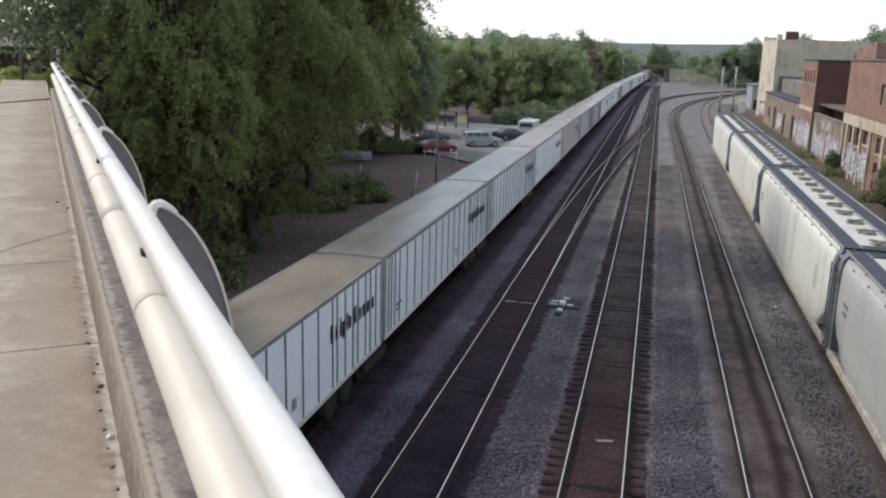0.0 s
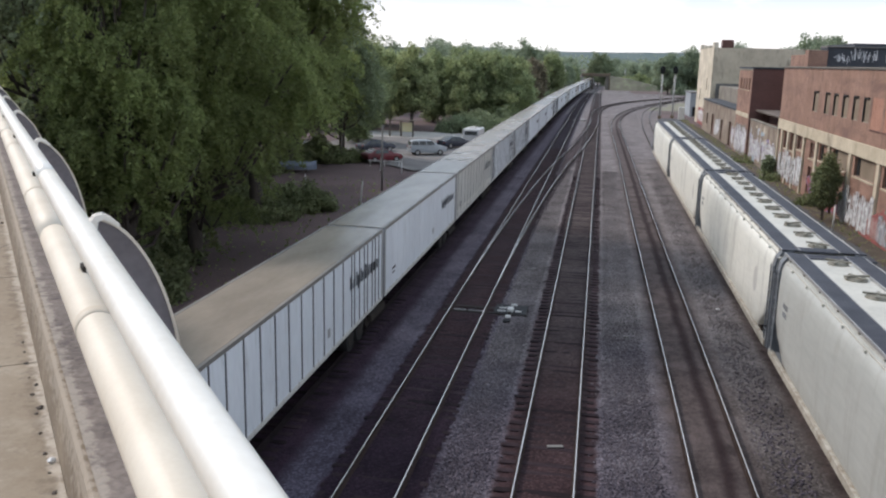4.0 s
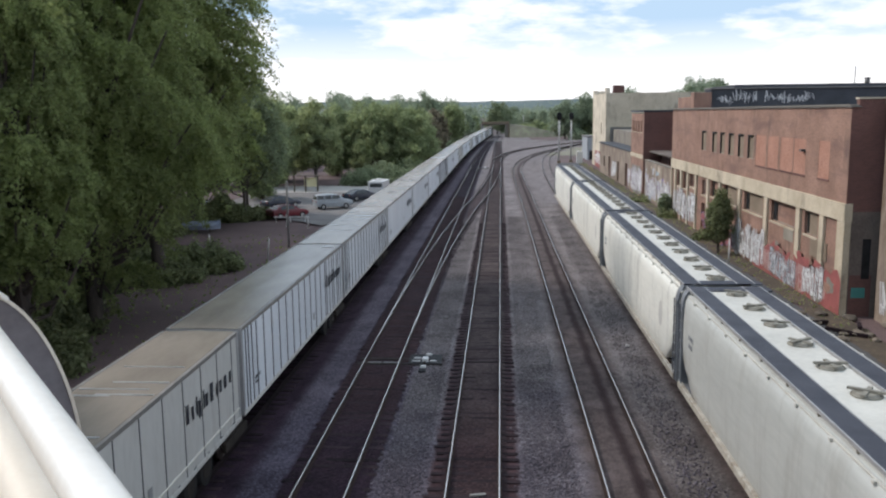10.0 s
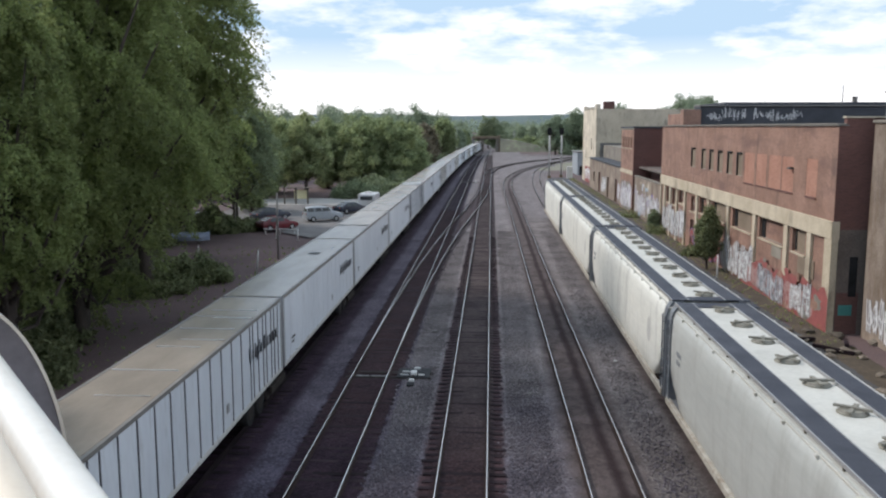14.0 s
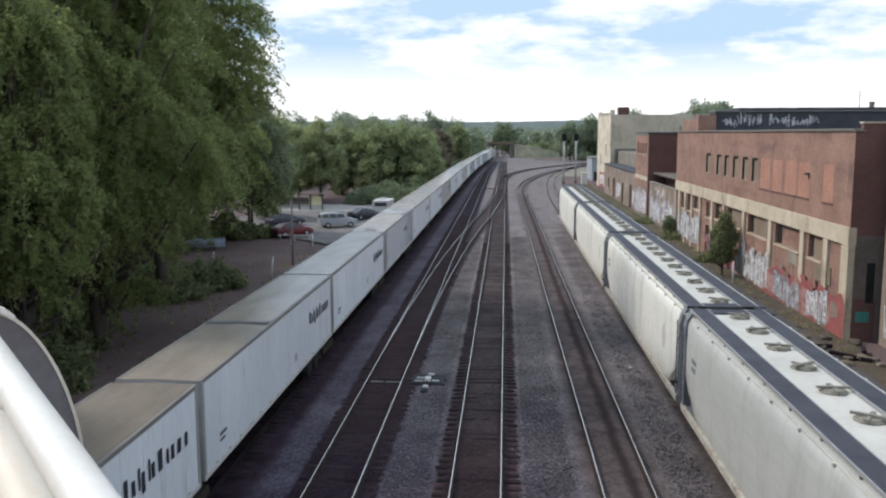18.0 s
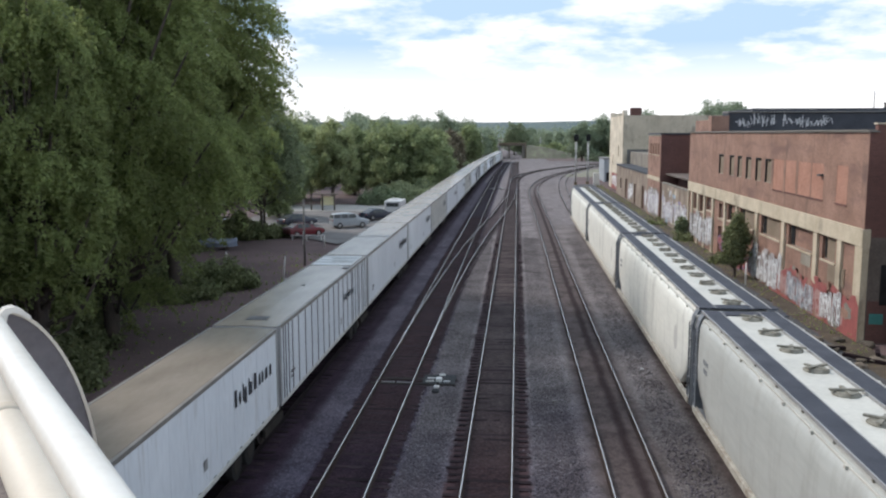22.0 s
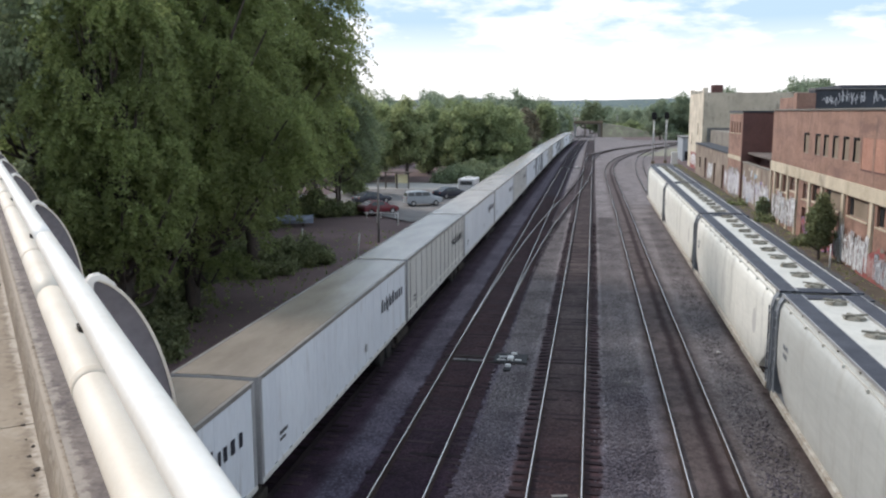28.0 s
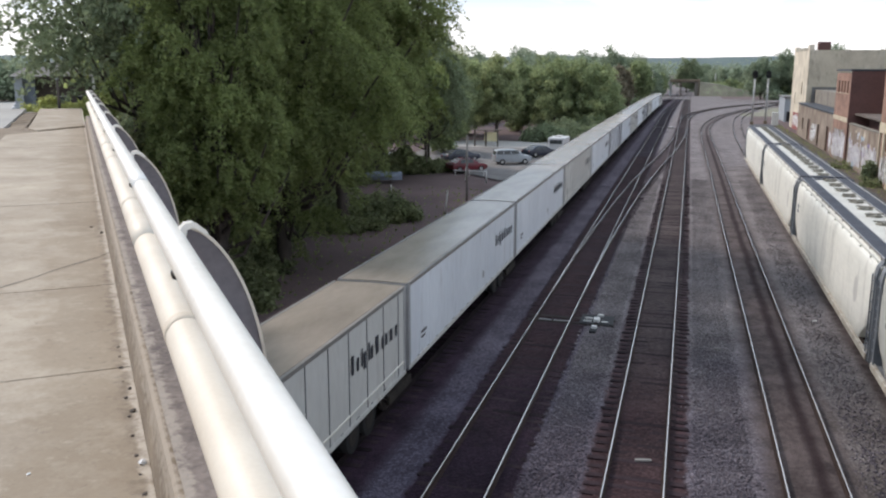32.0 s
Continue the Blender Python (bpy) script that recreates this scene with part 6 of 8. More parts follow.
def build_back_buildings():
    b = thing("small_brick_building", "narrow red brick building with a dark maroon side wall", "building")
    y0, y1, top = 108.2, 118.5, 10.3
    wins = [(109.6 + 2.1 * i, 110.6 + 2.1 * i, 8.0, 9.4) for i in range(4)]
    up = part("front_wall", wall_x(bmesh.new(), BX, y0 + 0.3, y1, -0.2, top, wins), M["brick"], b, "red brick front wall")
    for w in wins:
        window(up, BX, *w, "board", bars=0)
    part("side_wall", boxed(BX, 27.0, y0, y0 + 0.298, -0.2, top + 0.2), M["brick_dark"], b, "dark maroon side wall")
    part("roof", boxed(BX - 0.12, 27.1, y0 - 0.1, y1 + 0.1, top + 0.2, top + 0.42), M["felt"], b, "dark flat roof")
    part("far_wall", boxed(BX + 0.35, 27.0, y1 - 0.3, y1 - 0.003, -0.2, top), M["brick"], b)
    part("band_course", boxed(BX - 0.06, BX - 0.002, y0 + 0.3, y1, 4.7, 5.2), M["band"], b)
    graffiti(b, BX - 0.01, 109.0, 118.0, 0.2, 3.6, "spray_white", "spray_violet", "grey_render", 31, 9, "white and violet sprayed lettering shapes", block=True)
    l = thing("low_link_wall", "low cream wall with graffiti between the brick buildings", "wall")
    part("wall", boxed(BX + 0.2, BX + 0.6, 90.5, 108.1, -0.2, 4.6), M["tan_dirty"], l, "stained rendered wall")
    part("coping", boxed(BX + 0.12, BX + 0.68, 90.5, 108.1, 4.6, 4.72), M["grey_render"], l)
    part("lean_roof", boxed(BX + 0.7, 27.0, 90.5, 108.1, 5.6, 5.8), M["dark_brown"], l, "dark lean-to roof")
    part("back_wall", boxed(BX + 2.2, BX + 2.5, 90.5, 108.1, -0.2, 5.6), M["brick_dark"], l)
    graffiti(l, BX + 0.19, 92.0, 99.0, 0.3, 3.0, "spray_white", "spray_violet", None, 32, 9, block=True)
    graffiti(l, BX + 0.19, 100.0, 107.0, 0.3, 3.0, "spray_white", "spray_violet", None, 33, 8, block=True)
    blotches(l, BX + 0.196, 90.8, 107.8, 0.2, 4.3, ("spray_faded", "spray_blue", "spray_pink", "tan_grey", "spray_violet"), 61, 34)
    m = thing("low_shed_row", "row of low stained sheds with doors and graffiti", "building")
    holes = [(124.0, 126.5, -0.1, 3.2), (133.0, 135.0, -0.1, 3.0), (143.0, 146.0, -0.1, 3.2), (151.0, 153.0, 1.2, 3.0)]
    fr = part("front_wall", wall_x(bmesh.new(), BX + 0.4, 118.7, 158.8, -0.2, 5.0, holes), M["tan_dirty"], m, "stained tan front wall")
    for a in holes:
        part("door", boxed(BX + 0.62, BX + 0.68, *a), M["brick_dark"], fr, "dark recessed doorway")
    part("roof", boxed(BX + 0.3, 27.0, 118.7, 158.8, 5.0, 5.25), M["felt"], m, "dark felt shed roof")
    part("upper_wall", boxed(BX + 2.8, 27.0, 122.0, 158.8, 5.25, 7.4), M["grey_render"], m, "dull grey rendered upper wall")
    graffiti(m, BX + 0.39, 119.2, 123.6, 0.2, 2.8, "spray_white", "spray_violet", None, 34, 6)
    graffiti(m, BX + 0.39, 136.0, 142.0, 0.2, 2.8, "spray_white", "spray_dark", None, 35, 6)
    t = thing("tan_stucco_tower", "tall tan stucco building, its sunny end wall coloured paler", "building")
    wn = [(162.0, 163.3, 0.0, 3.4), (168.0, 169.3, 0.0, 3.0), (174.5, 175.8, 4.4, 6.6), (165.0, 166.2, 6.4, 8.6)]
    # track wall paler, side wall greyer: sunlight partly put into the colours
    tw = part("track_wall", wall_x(bmesh.new(), 19.0, 159.4, 181.0, -0.2, 13.9, wn), M["tan"], t, "cream stucco wall, paled for the sun on it")
    for a in wn:
        part("opening", boxed(19.2, 19.26, *a), M["brick_dark"], tw, "dark opening")
    part("side_wall", boxed(19.0, 56.0, 159.0, 159.398, -0.2, 13.9), M["tan_grey"], t, "grey-tan side wall, duller as out of the sun")
    part("side_patch", boxed(19.8, 27.0, 158.96, 158.998, 4.6, 7.8), M["roofgrey"], t, "darker repaired patch on the side wall")
    part("roof", boxed(19.4, 56.0, 159.4, 181.0, 13.2, 13.5), M["roofgrey"], t)
    part("far_wall", boxed(19.36, 56.0, 180.65, 180.998, -0.2, 13.2), M["tan"], t)
    for i, (y, w, hgt) in enumerate(((159.0, 1.9, 0.9), (166.0, 1.2, 0.5), (173.0, 1.2, 0.6), (179.0, 1.9, 0.9))):
        part("merlon", boxed(18.94, 19.7, y, y + w, 13.9, 13.9 + hgt, bevel=0.02), M["tan"], t, "raised parapet block")
    part("chimney", boxed(20.5, 22.4, 160.5, 162.2, 13.5, 15.3, bevel=0.02), M["brick_dark"], t, "dull brick stack on the roof")
    part("painted_foot", boxed(18.985, 18.998, 159.6, 176.0, -0.1, 3.0), M["spray_red"], t, "faded red paint along the wall foot")
    graffiti(t, 18.98, 163.6, 175.5, 0.3, 2.8, "spray_white", "spray_red", None, 36, 8)
    s = thing("grey_rail_shed", "small grey metal shed near the signals", "shed")
    part("body", boxed(19.4, 23.8, 196.0, 208.0, -0.2, 5.0, bevel=0.05), M["cladding"], s, "grey metal cladding")
    part("roof", boxed(19.1, 24.1, 195.7, 208.3, 5.0, 5.2, bevel=0.05), M["roofgrey"], s)
    # black sheet on the closed body stands for the shaded inside
    part("open_front", boxed(19.9, 23.2, 195.94, 195.998, 0.0, 2.0), M["signal_black"], s, "black panel for the shed's shaded inside")
    k = thing("equipment_cabinet", "pale trackside equipment cabinet", "cabinet")
    part("body", boxed(16.0, 17.2, 183.0, 184.2, -0.1, 2.4, bevel=0.04), M["white_post"], k)
    part("plinth", boxed(15.9, 17.3, 182.9, 184.3, -0.2, -0.05), M["kerb"], k)
    part("door_seam", boxed(15.992, 15.999, 183.55, 183.6, 0.1, 2.2), M["seam"], k)


build_back_buildings()


def build_signal(x, y, label):
    s = thing("railway_signal", label, "signal", pose(x, y, 0), "railway signals")
    part("base", boxed(-0.35, 0.35, -0.35, 0.35, -0.2, 0.5, bevel=0.03), M["kerb"], s, "concrete foundation")
    part("mast", tubed([(0, 0, 0.4), (0, 0, 9.0)], [0.13, 0.10], 10), M["galv"], s, "pale galvanised mast")
    lad = part("ladder", boxed(-0.24, -0.20, 0.25, 0.29, 0.6, 8.7), M["galv"], s)
    part("ladder_rail", boxed(0.20, 0.24, 0.25, 0.29, 0.6, 8.7), M["galv"], lad)
    for i in range(22):
        part("rung", boxed(-0.2, 0.2, 0.26, 0.28, 0.9 + 0.35 * i, 0.925 + 0.35 * i), M["galv"], lad)
    head = bmesh.new()
    pts = []
    for i in range(20):
        a = 2 * math.pi * i / 20
        pts.append((0.50 * math.cos(a), 9.75 + 0.42 * (1 if math.sin(a) > 0 else -1) * (abs(math.sin(a)) ** 0.9) + 0.36 * (1 if math.sin(a) > 0 else -1)))
    va = [head.verts.new((x_, -0.16, z_)) for x_, z_ in pts]
    vb = [head.verts.new((x_, -0.10, z_)) for x_, z_ in pts]
    head.faces.new(va)
    head.faces.new(vb[::-1])
    for i in range(20):
        head.faces.new((va[i], va[(i + 1) % 20], vb[(i + 1) % 20], vb[i]))
    hd = part("head", head, M["signal_black"], s, "black oval signal backboard")
    for z in (9.35, 9.75, 10.15):
        part("lens_hood", tubed([(0, -0.42, z), (0, -0.16, z)], 0.13, 10), M["signal_black"], hd)
    part("bracket", boxed(-0.12, 0.12, -0.12, 0.12, 8.9, 9.3), M["galv"], s)


build_signal(12.29, 183.7, "tall galvanised railway signal mast with black head")
build_signal(15.1, 187.5, "tall galvanised railway signal mast with black head")


def switch_machine(x, y, label):
    s = thing("switch_machine", label, "switch machine", pose(x, y, 0), "switch machines")
    part("base_plate", boxed(-0.72, 0.70, -0.42, 0.98, -0.01, 0.05, bevel=0.01), M["signal_black"], s, "greasy black base plate")
    part("case", boxed(-0.13, 0.13, -0.20, 0.20, 0.05, 0.20, bevel=0.03), M["white_post"], s, "grey motor case")
    part("cover", boxed(-0.56, -0.20, -0.16, -0.09, 0.05, 0.11, bevel=0.02), M["white_post"], s)
    part("cover", boxed(-0.52, -0.20, 0.28, 0.36, 0.05, 0.11, bevel=0.02), M["white_post"], s)
    part("cover", boxed(0.20, 0.48, -0.16, -0.07, 0.05, 0.11, bevel=0.02), M["white_post"], s)
    part("cover", boxed(-0.05, 0.22, 0.80, 0.92, 0.03, 0.13, bevel=0.02), M["white_post"], s)
    part("junction_box", boxed(-0.13, 0.09, -1.02, -0.84, -0.02, 0.13, bevel=0.02), M["white_post"], s, "separate junction box")
    part("junction_pit", boxed(-0.18, 0.12, -1.50, -1.06, -0.04, 0.05, bevel=0.02), M["signal_black"], s, "black open pit")
    part("conduit", tubed([(0, -0.6, 0.1), (0, -0.3, 0.1)], 0.04, 8), M["under"], s)
    for dy in (-0.34, 0.42):
        part("long_tie", boxed(-2.9, 0.75, dy - 0.12, dy + 0.12, -0.14, 0.022), M["under"], s, "long dark timber tie")
    for x0, x1, dy, mk in ((-2.45, -1.9, -0.30, "trim"), (-1.8, -1.15, -0.32, "trim"), (-2.1, -1.95, 0.02, "railside"), (-1.5, -1.3, 0.0, "railside"), (-0.95, -0.7, -0.12, "railside")):
        part("throw_rod", boxed(x0, x1, dy - 0.018, dy + 0.018, 0.05, 0.08), M[mk], s, "worn steel throw rod")


switch_machine(-3.27, 35.9, "grey electric switch machine bolted to long ties beside the points")
switch_machine(-3.0, 168.0, "grey electric switch machine beside the far points")


# ---- trees ----
def leaf_cloud(name, blobs, count, size, material, rnd, flat=0.85, spray=0.0):
    """Leaves scattered over the skins of many clumps; blobs: rows of x, y, z, radius.
    spray: the share of leaves that hang along drooping twigs instead."""
    b = np.array(blobs)
    w = b[:, 3] ** 2
    pick = rnd.choice(len(b), count, p=w / w.sum())
    d = rnd.normal(size=(count, 3))
    d /= np.linalg.norm(d, axis=1)[:, None]
    r = b[pick, 3] * (1.0 - 0.55 * rnd.random(count) ** 2.2)
    c = b[pick, :3] + d * r[:, None] * np.array([1, 1, flat])
    if spray:
        twigs = 7
        ang = rnd.normal(size=(len(b), twigs)) * 0.9 + np.arctan2(b[:, 1], b[:, 0])[:, None]
        rise, long = rnd.uniform(-0.1, 0.75, (len(b), twigs)), rnd.uniform(1.0, 2.1, (len(b), twigs)) * b[:, 3][:, None]
        k = rnd.integers(0, twigs, count)
        t = rnd.random(count) ** 0.8
        an, ri, lo = ang[pick, k], rise[pick, k], long[pick, k]
        twig = np.stack([np.cos(an) * lo * t, np.sin(an) * lo * t, (ri * t - 1.15 * t * t) * lo], axis=1)
        twig += d * (b[pick, 3] * 0.17 * (1.15 - 0.6 * t))[:, None]
        c = np.where((rnd.random(count) < spray)[:, None], b[pick, :3] + twig, c)
    c += rnd.normal(size=(count, 3)) * size * (0.7 if spray else 1.25)        # stray leaves soften the clumps
    n = rnd.normal(size=(count, 3)) + d * 0.7 + np.array([0, 0, 0.5])
    n /= np.linalg.norm(n, axis=1)[:, None]
    u = np.cross(n, rnd.normal(size=(count, 3)))
    u /= np.linalg.norm(u, axis=1)[:, None]
    v = np.cross(n, u)
    s = size * (0.55 + 0.9 * rnd.random(count))[:, None]
    u, v = u * s, v * s * 0.62
    verts = np.stack([c - u, c + v * 0.9 - u * 0.1, c + u, c - v * 0.9 - u * 0.1], axis=1).reshape(-1, 3)
    quads = np.arange(count * 4).reshape(-1, 4)
    return raw_mesh(name, verts, quads, material)


def build_tree(x, y, height, radius, low=0.12, leaves=11000, size=0.30, material="leaf", label="", seed=0, trunk=True, clumps=90, group="trees beside the tracks", top=0.5, fat=(0.11, 0.22), flat=0.85, limbs_n=22, spray=0.0, girth=1.0):
    rnd = np.random.default_rng(seed)
    z = ground_z(x, y)
    t = thing("tree", label or "large dark green broadleaf tree in full leaf", "tree", pose(x, y, z), group)
    tr = bmesh.new()
    r0 = 0.022 * height * girth
    lean = rnd.normal(size=2) * 0.03
    pts = [(lean[0] * k * height, lean[1] * k * height, -0.3 + k * height * 0.86) for k in (0, 0.04, 0.2, 0.45, 0.7, 1.0)]
    tube(tr, pts, [r0 * 1.5, r0 * 1.05, r0 * 0.9, r0 * 0.65, r0 * 0.4, r0 * 0.1], 10)
    part("trunk", tr, M["bark"], t, "rough brown trunk")
    zc = height * (low + (1 - low) * top)
    hz = height * (1 - low) * 0.5
    blobs = []
    while len(blobs) < clumps:
        p = rnd.uniform(-1, 1, 3)
        q = math.sqrt(p[0] ** 2 + p[1] ** 2 + p[2] ** 2)
        if q > 1 or q < 0.3:
            continue
        shape = 1.0 - 0.22 * p[2]
        wob = 0.86 + 0.28 * noise.noise(Vector(p) * 1.7 + Vector((seed, 0, 0)))
        br = radius * rnd.uniform(*fat)
        blobs.append((p[0] * radius * shape * wob, p[1] * radius * shape * wob, zc + p[2] * hz * wob, br))
    for k in range(clumps // 5):                    # loose sprays beyond the crown's outline
        b = blobs[int(rnd.integers(len(blobs)))]
        g = rnd.uniform(1.08, 1.22)
        blobs.append((b[0] * g, b[1] * g, zc + (b[2] - zc) * g, b[3] * rnd.uniform(0.25, 0.5)))
    limbs = bmesh.new()
    for b in blobs[:: max(1, len(blobs) // limbs_n)]:
        k = min(max((b[2] / height - 0.12) * 0.8, 0.15), 0.8)
        st = Vector((lean[0] * k * height, lean[1] * k * height, k * height * 0.86))
        e = Vector(b[:3])
        mid = (st + e) / 2 + Vector((0, 0, -0.06 * height))
        tube(limbs, [st, mid, e], [r0 * 0.32 / girth, r0 * 0.2 / girth, r0 * 0.06 / girth], 6, cap=False)
    part("branchwork", limbs, M["bark"], t)
    tagged(part("crown", leaf_cloud("crown", blobs, leaves, size, M[material], rnd, flat, spray), None, t), "uneven crown of small green leaves", kind="stuff")
    return t


TREES = [  # x, y, height, radius, low, leaves, size
    (-20.3, 41.0, 24.0, 7.0, 0.10, 240000, 0.082), (-22.2, 54.0, 27.0, 7.4, 0.27, 190000, 0.096), (-23.5, 41.9, 25.0, 6.0, 0.08, 150000, 0.098),
    (-27.9, 51.6, 27.0, 6.8, 0.08, 46000, 0.20), (-31.0, 64.0, 23.0, 7.0, 0.24, 60000, 0.17), (-19.25, 32.30, 19.0, 3.5, 0.11, 150000, 0.072),
    (-29.8, 81.0, 16.5, 6.4, 0.20, 44000, 0.18), (-38.0, 66.0, 24.0, 8.0, 0.1, 24000, 0.26), (-36.0, 58.0, 25.0, 7.6, 0.12, 24000, 0.27),
    (-33.5, 92.0, 15.0, 5.2, 0.30, 20000, 0.22), (-37.0, 80.0, 20.0, 7.0, 0.25, 20000, 0.26), (-46.0, 74.0, 22.0, 8.0, 0.05, 16000, 0.3),
]
for i_, (x_, y_, h_, r_, lo_, n_, sz_) in enumerate(TREES):
    build_tree(x_, y_, h_, r_, lo_, n_, sz_, "leaf", "large dark green broadleaf tree beside the railway", 100 + i_, clumps=420, fat=(0.08, 0.19), flat=0.66, limbs_n=60, spray=0.85, girth=1.25 if i_ == 5 else 0.75)
for i_, (x_, y_, h_, r_, lo_) in enumerate([(-26.6, 87.5, 16.2, 5.2, 0.22), (-30.4, 85.0, 15.4, 5.0, 0.20)]):
    build_tree(x_, y_, h_, r_, lo_, 80000, 0.10, "leaf_dark", "dark dense tree at the near edge of the lot", 150 + i_, clumps=260, fat=(0.08, 0.19), flat=0.66, limbs_n=40, spray=0.7, girth=0.45)
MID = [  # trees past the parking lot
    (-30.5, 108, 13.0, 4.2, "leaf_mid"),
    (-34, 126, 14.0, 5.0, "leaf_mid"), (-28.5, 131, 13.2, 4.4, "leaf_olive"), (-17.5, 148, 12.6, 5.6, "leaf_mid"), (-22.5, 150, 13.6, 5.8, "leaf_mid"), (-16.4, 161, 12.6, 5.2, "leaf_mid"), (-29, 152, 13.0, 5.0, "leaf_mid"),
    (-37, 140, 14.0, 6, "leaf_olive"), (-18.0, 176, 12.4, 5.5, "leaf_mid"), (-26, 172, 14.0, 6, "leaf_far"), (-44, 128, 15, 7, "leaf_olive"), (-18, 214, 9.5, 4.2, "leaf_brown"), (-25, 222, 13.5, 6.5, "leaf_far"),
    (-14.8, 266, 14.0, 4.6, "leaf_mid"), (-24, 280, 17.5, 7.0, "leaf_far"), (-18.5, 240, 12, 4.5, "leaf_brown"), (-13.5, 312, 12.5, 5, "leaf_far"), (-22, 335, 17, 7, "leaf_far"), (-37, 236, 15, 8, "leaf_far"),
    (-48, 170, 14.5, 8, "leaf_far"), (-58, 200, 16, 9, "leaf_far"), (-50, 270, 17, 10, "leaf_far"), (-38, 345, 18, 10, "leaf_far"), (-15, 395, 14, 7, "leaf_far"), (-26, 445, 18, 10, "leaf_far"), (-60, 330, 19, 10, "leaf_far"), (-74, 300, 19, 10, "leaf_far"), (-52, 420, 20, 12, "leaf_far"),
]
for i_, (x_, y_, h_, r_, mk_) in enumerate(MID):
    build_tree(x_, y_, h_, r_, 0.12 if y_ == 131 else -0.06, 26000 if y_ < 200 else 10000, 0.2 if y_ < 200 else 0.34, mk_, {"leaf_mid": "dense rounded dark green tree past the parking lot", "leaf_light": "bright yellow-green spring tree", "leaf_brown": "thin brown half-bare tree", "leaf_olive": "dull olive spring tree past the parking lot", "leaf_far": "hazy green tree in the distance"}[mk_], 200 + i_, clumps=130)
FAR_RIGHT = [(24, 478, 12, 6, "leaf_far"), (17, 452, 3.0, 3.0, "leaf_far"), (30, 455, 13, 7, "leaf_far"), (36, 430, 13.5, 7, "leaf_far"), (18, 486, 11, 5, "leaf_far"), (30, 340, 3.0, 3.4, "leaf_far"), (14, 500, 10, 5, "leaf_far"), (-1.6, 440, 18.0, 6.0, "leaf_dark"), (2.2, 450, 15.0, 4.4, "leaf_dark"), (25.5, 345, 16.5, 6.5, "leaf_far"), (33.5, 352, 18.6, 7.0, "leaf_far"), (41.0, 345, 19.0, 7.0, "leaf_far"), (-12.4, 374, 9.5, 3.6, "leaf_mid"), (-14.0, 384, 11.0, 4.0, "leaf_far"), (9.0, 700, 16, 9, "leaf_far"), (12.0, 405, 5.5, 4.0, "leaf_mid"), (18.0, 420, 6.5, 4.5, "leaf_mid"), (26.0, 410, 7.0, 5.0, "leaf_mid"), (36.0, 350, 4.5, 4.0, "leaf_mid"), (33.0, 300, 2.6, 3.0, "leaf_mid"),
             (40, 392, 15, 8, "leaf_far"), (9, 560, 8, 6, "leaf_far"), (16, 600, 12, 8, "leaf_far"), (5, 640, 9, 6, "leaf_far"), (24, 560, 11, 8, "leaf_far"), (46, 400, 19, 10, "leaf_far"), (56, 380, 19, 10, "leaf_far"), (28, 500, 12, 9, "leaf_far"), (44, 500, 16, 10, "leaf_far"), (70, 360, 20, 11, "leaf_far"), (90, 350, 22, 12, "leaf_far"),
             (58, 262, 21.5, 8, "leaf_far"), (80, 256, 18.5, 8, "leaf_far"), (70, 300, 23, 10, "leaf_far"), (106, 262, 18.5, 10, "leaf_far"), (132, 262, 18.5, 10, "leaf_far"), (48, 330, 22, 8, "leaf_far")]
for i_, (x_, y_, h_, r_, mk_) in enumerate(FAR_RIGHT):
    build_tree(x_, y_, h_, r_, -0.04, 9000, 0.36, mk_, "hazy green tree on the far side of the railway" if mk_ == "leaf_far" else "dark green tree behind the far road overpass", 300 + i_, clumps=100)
build_tree(16.4, 65.5, 4.7, 0.92, 0.14, 14000, 0.09, "leaf_shrub_shaded", "slender young dark green tree before the brick wall", 401, clumps=90, fat=(0.32, 0.5), group="small trees by the warehouse")
build_tree(17.0, 90.0, 2.3, 0.55, 0.05, 1500, 0.13, "leaf_dark", "small green shrub tree at the wall corner", 402, clumps=40, fat=(0.3, 0.5), group="small trees by the warehouse")


def bush(x, y, r, h, seed, material="leaf", label="low green bush on the bank", z=None, n=2600, size=0.2):
    rnd = np.random.default_rng(seed)
    blobs = []
    for _ in range(60):
        a, q = rnd.uniform(0, 6.28), math.sqrt(rnd.random())
        tall = (1 - 0.75 * q * q) * rnd.uniform(0.45, 1.1)
        blobs.append((1.25 * r * q * math.cos(a), 1.25 * r * q * math.sin(a), h * tall * rnd.uniform(0.1, 0.9), r * rnd.uniform(0.10, 0.26)))
    b = thing("bush", label, "bush", pose(x, y, ground_z(x, y) if z is None else z), "bushes")
    stem = bmesh.new()
    for k in blobs[:6]:
        tube(stem, [(0, 0, -0.1), (k[0] * 0.5, k[1] * 0.5, k[2] * 0.6), k[:3]], [0.05, 0.035, 0.012], 5, cap=False)
    part("stem", stem, M["bark"], b)
    tagged(part("foliage", leaf_cloud("foliage", blobs, n, size, M[material], rnd), None, b), "dense small leaves", kind="stuff")


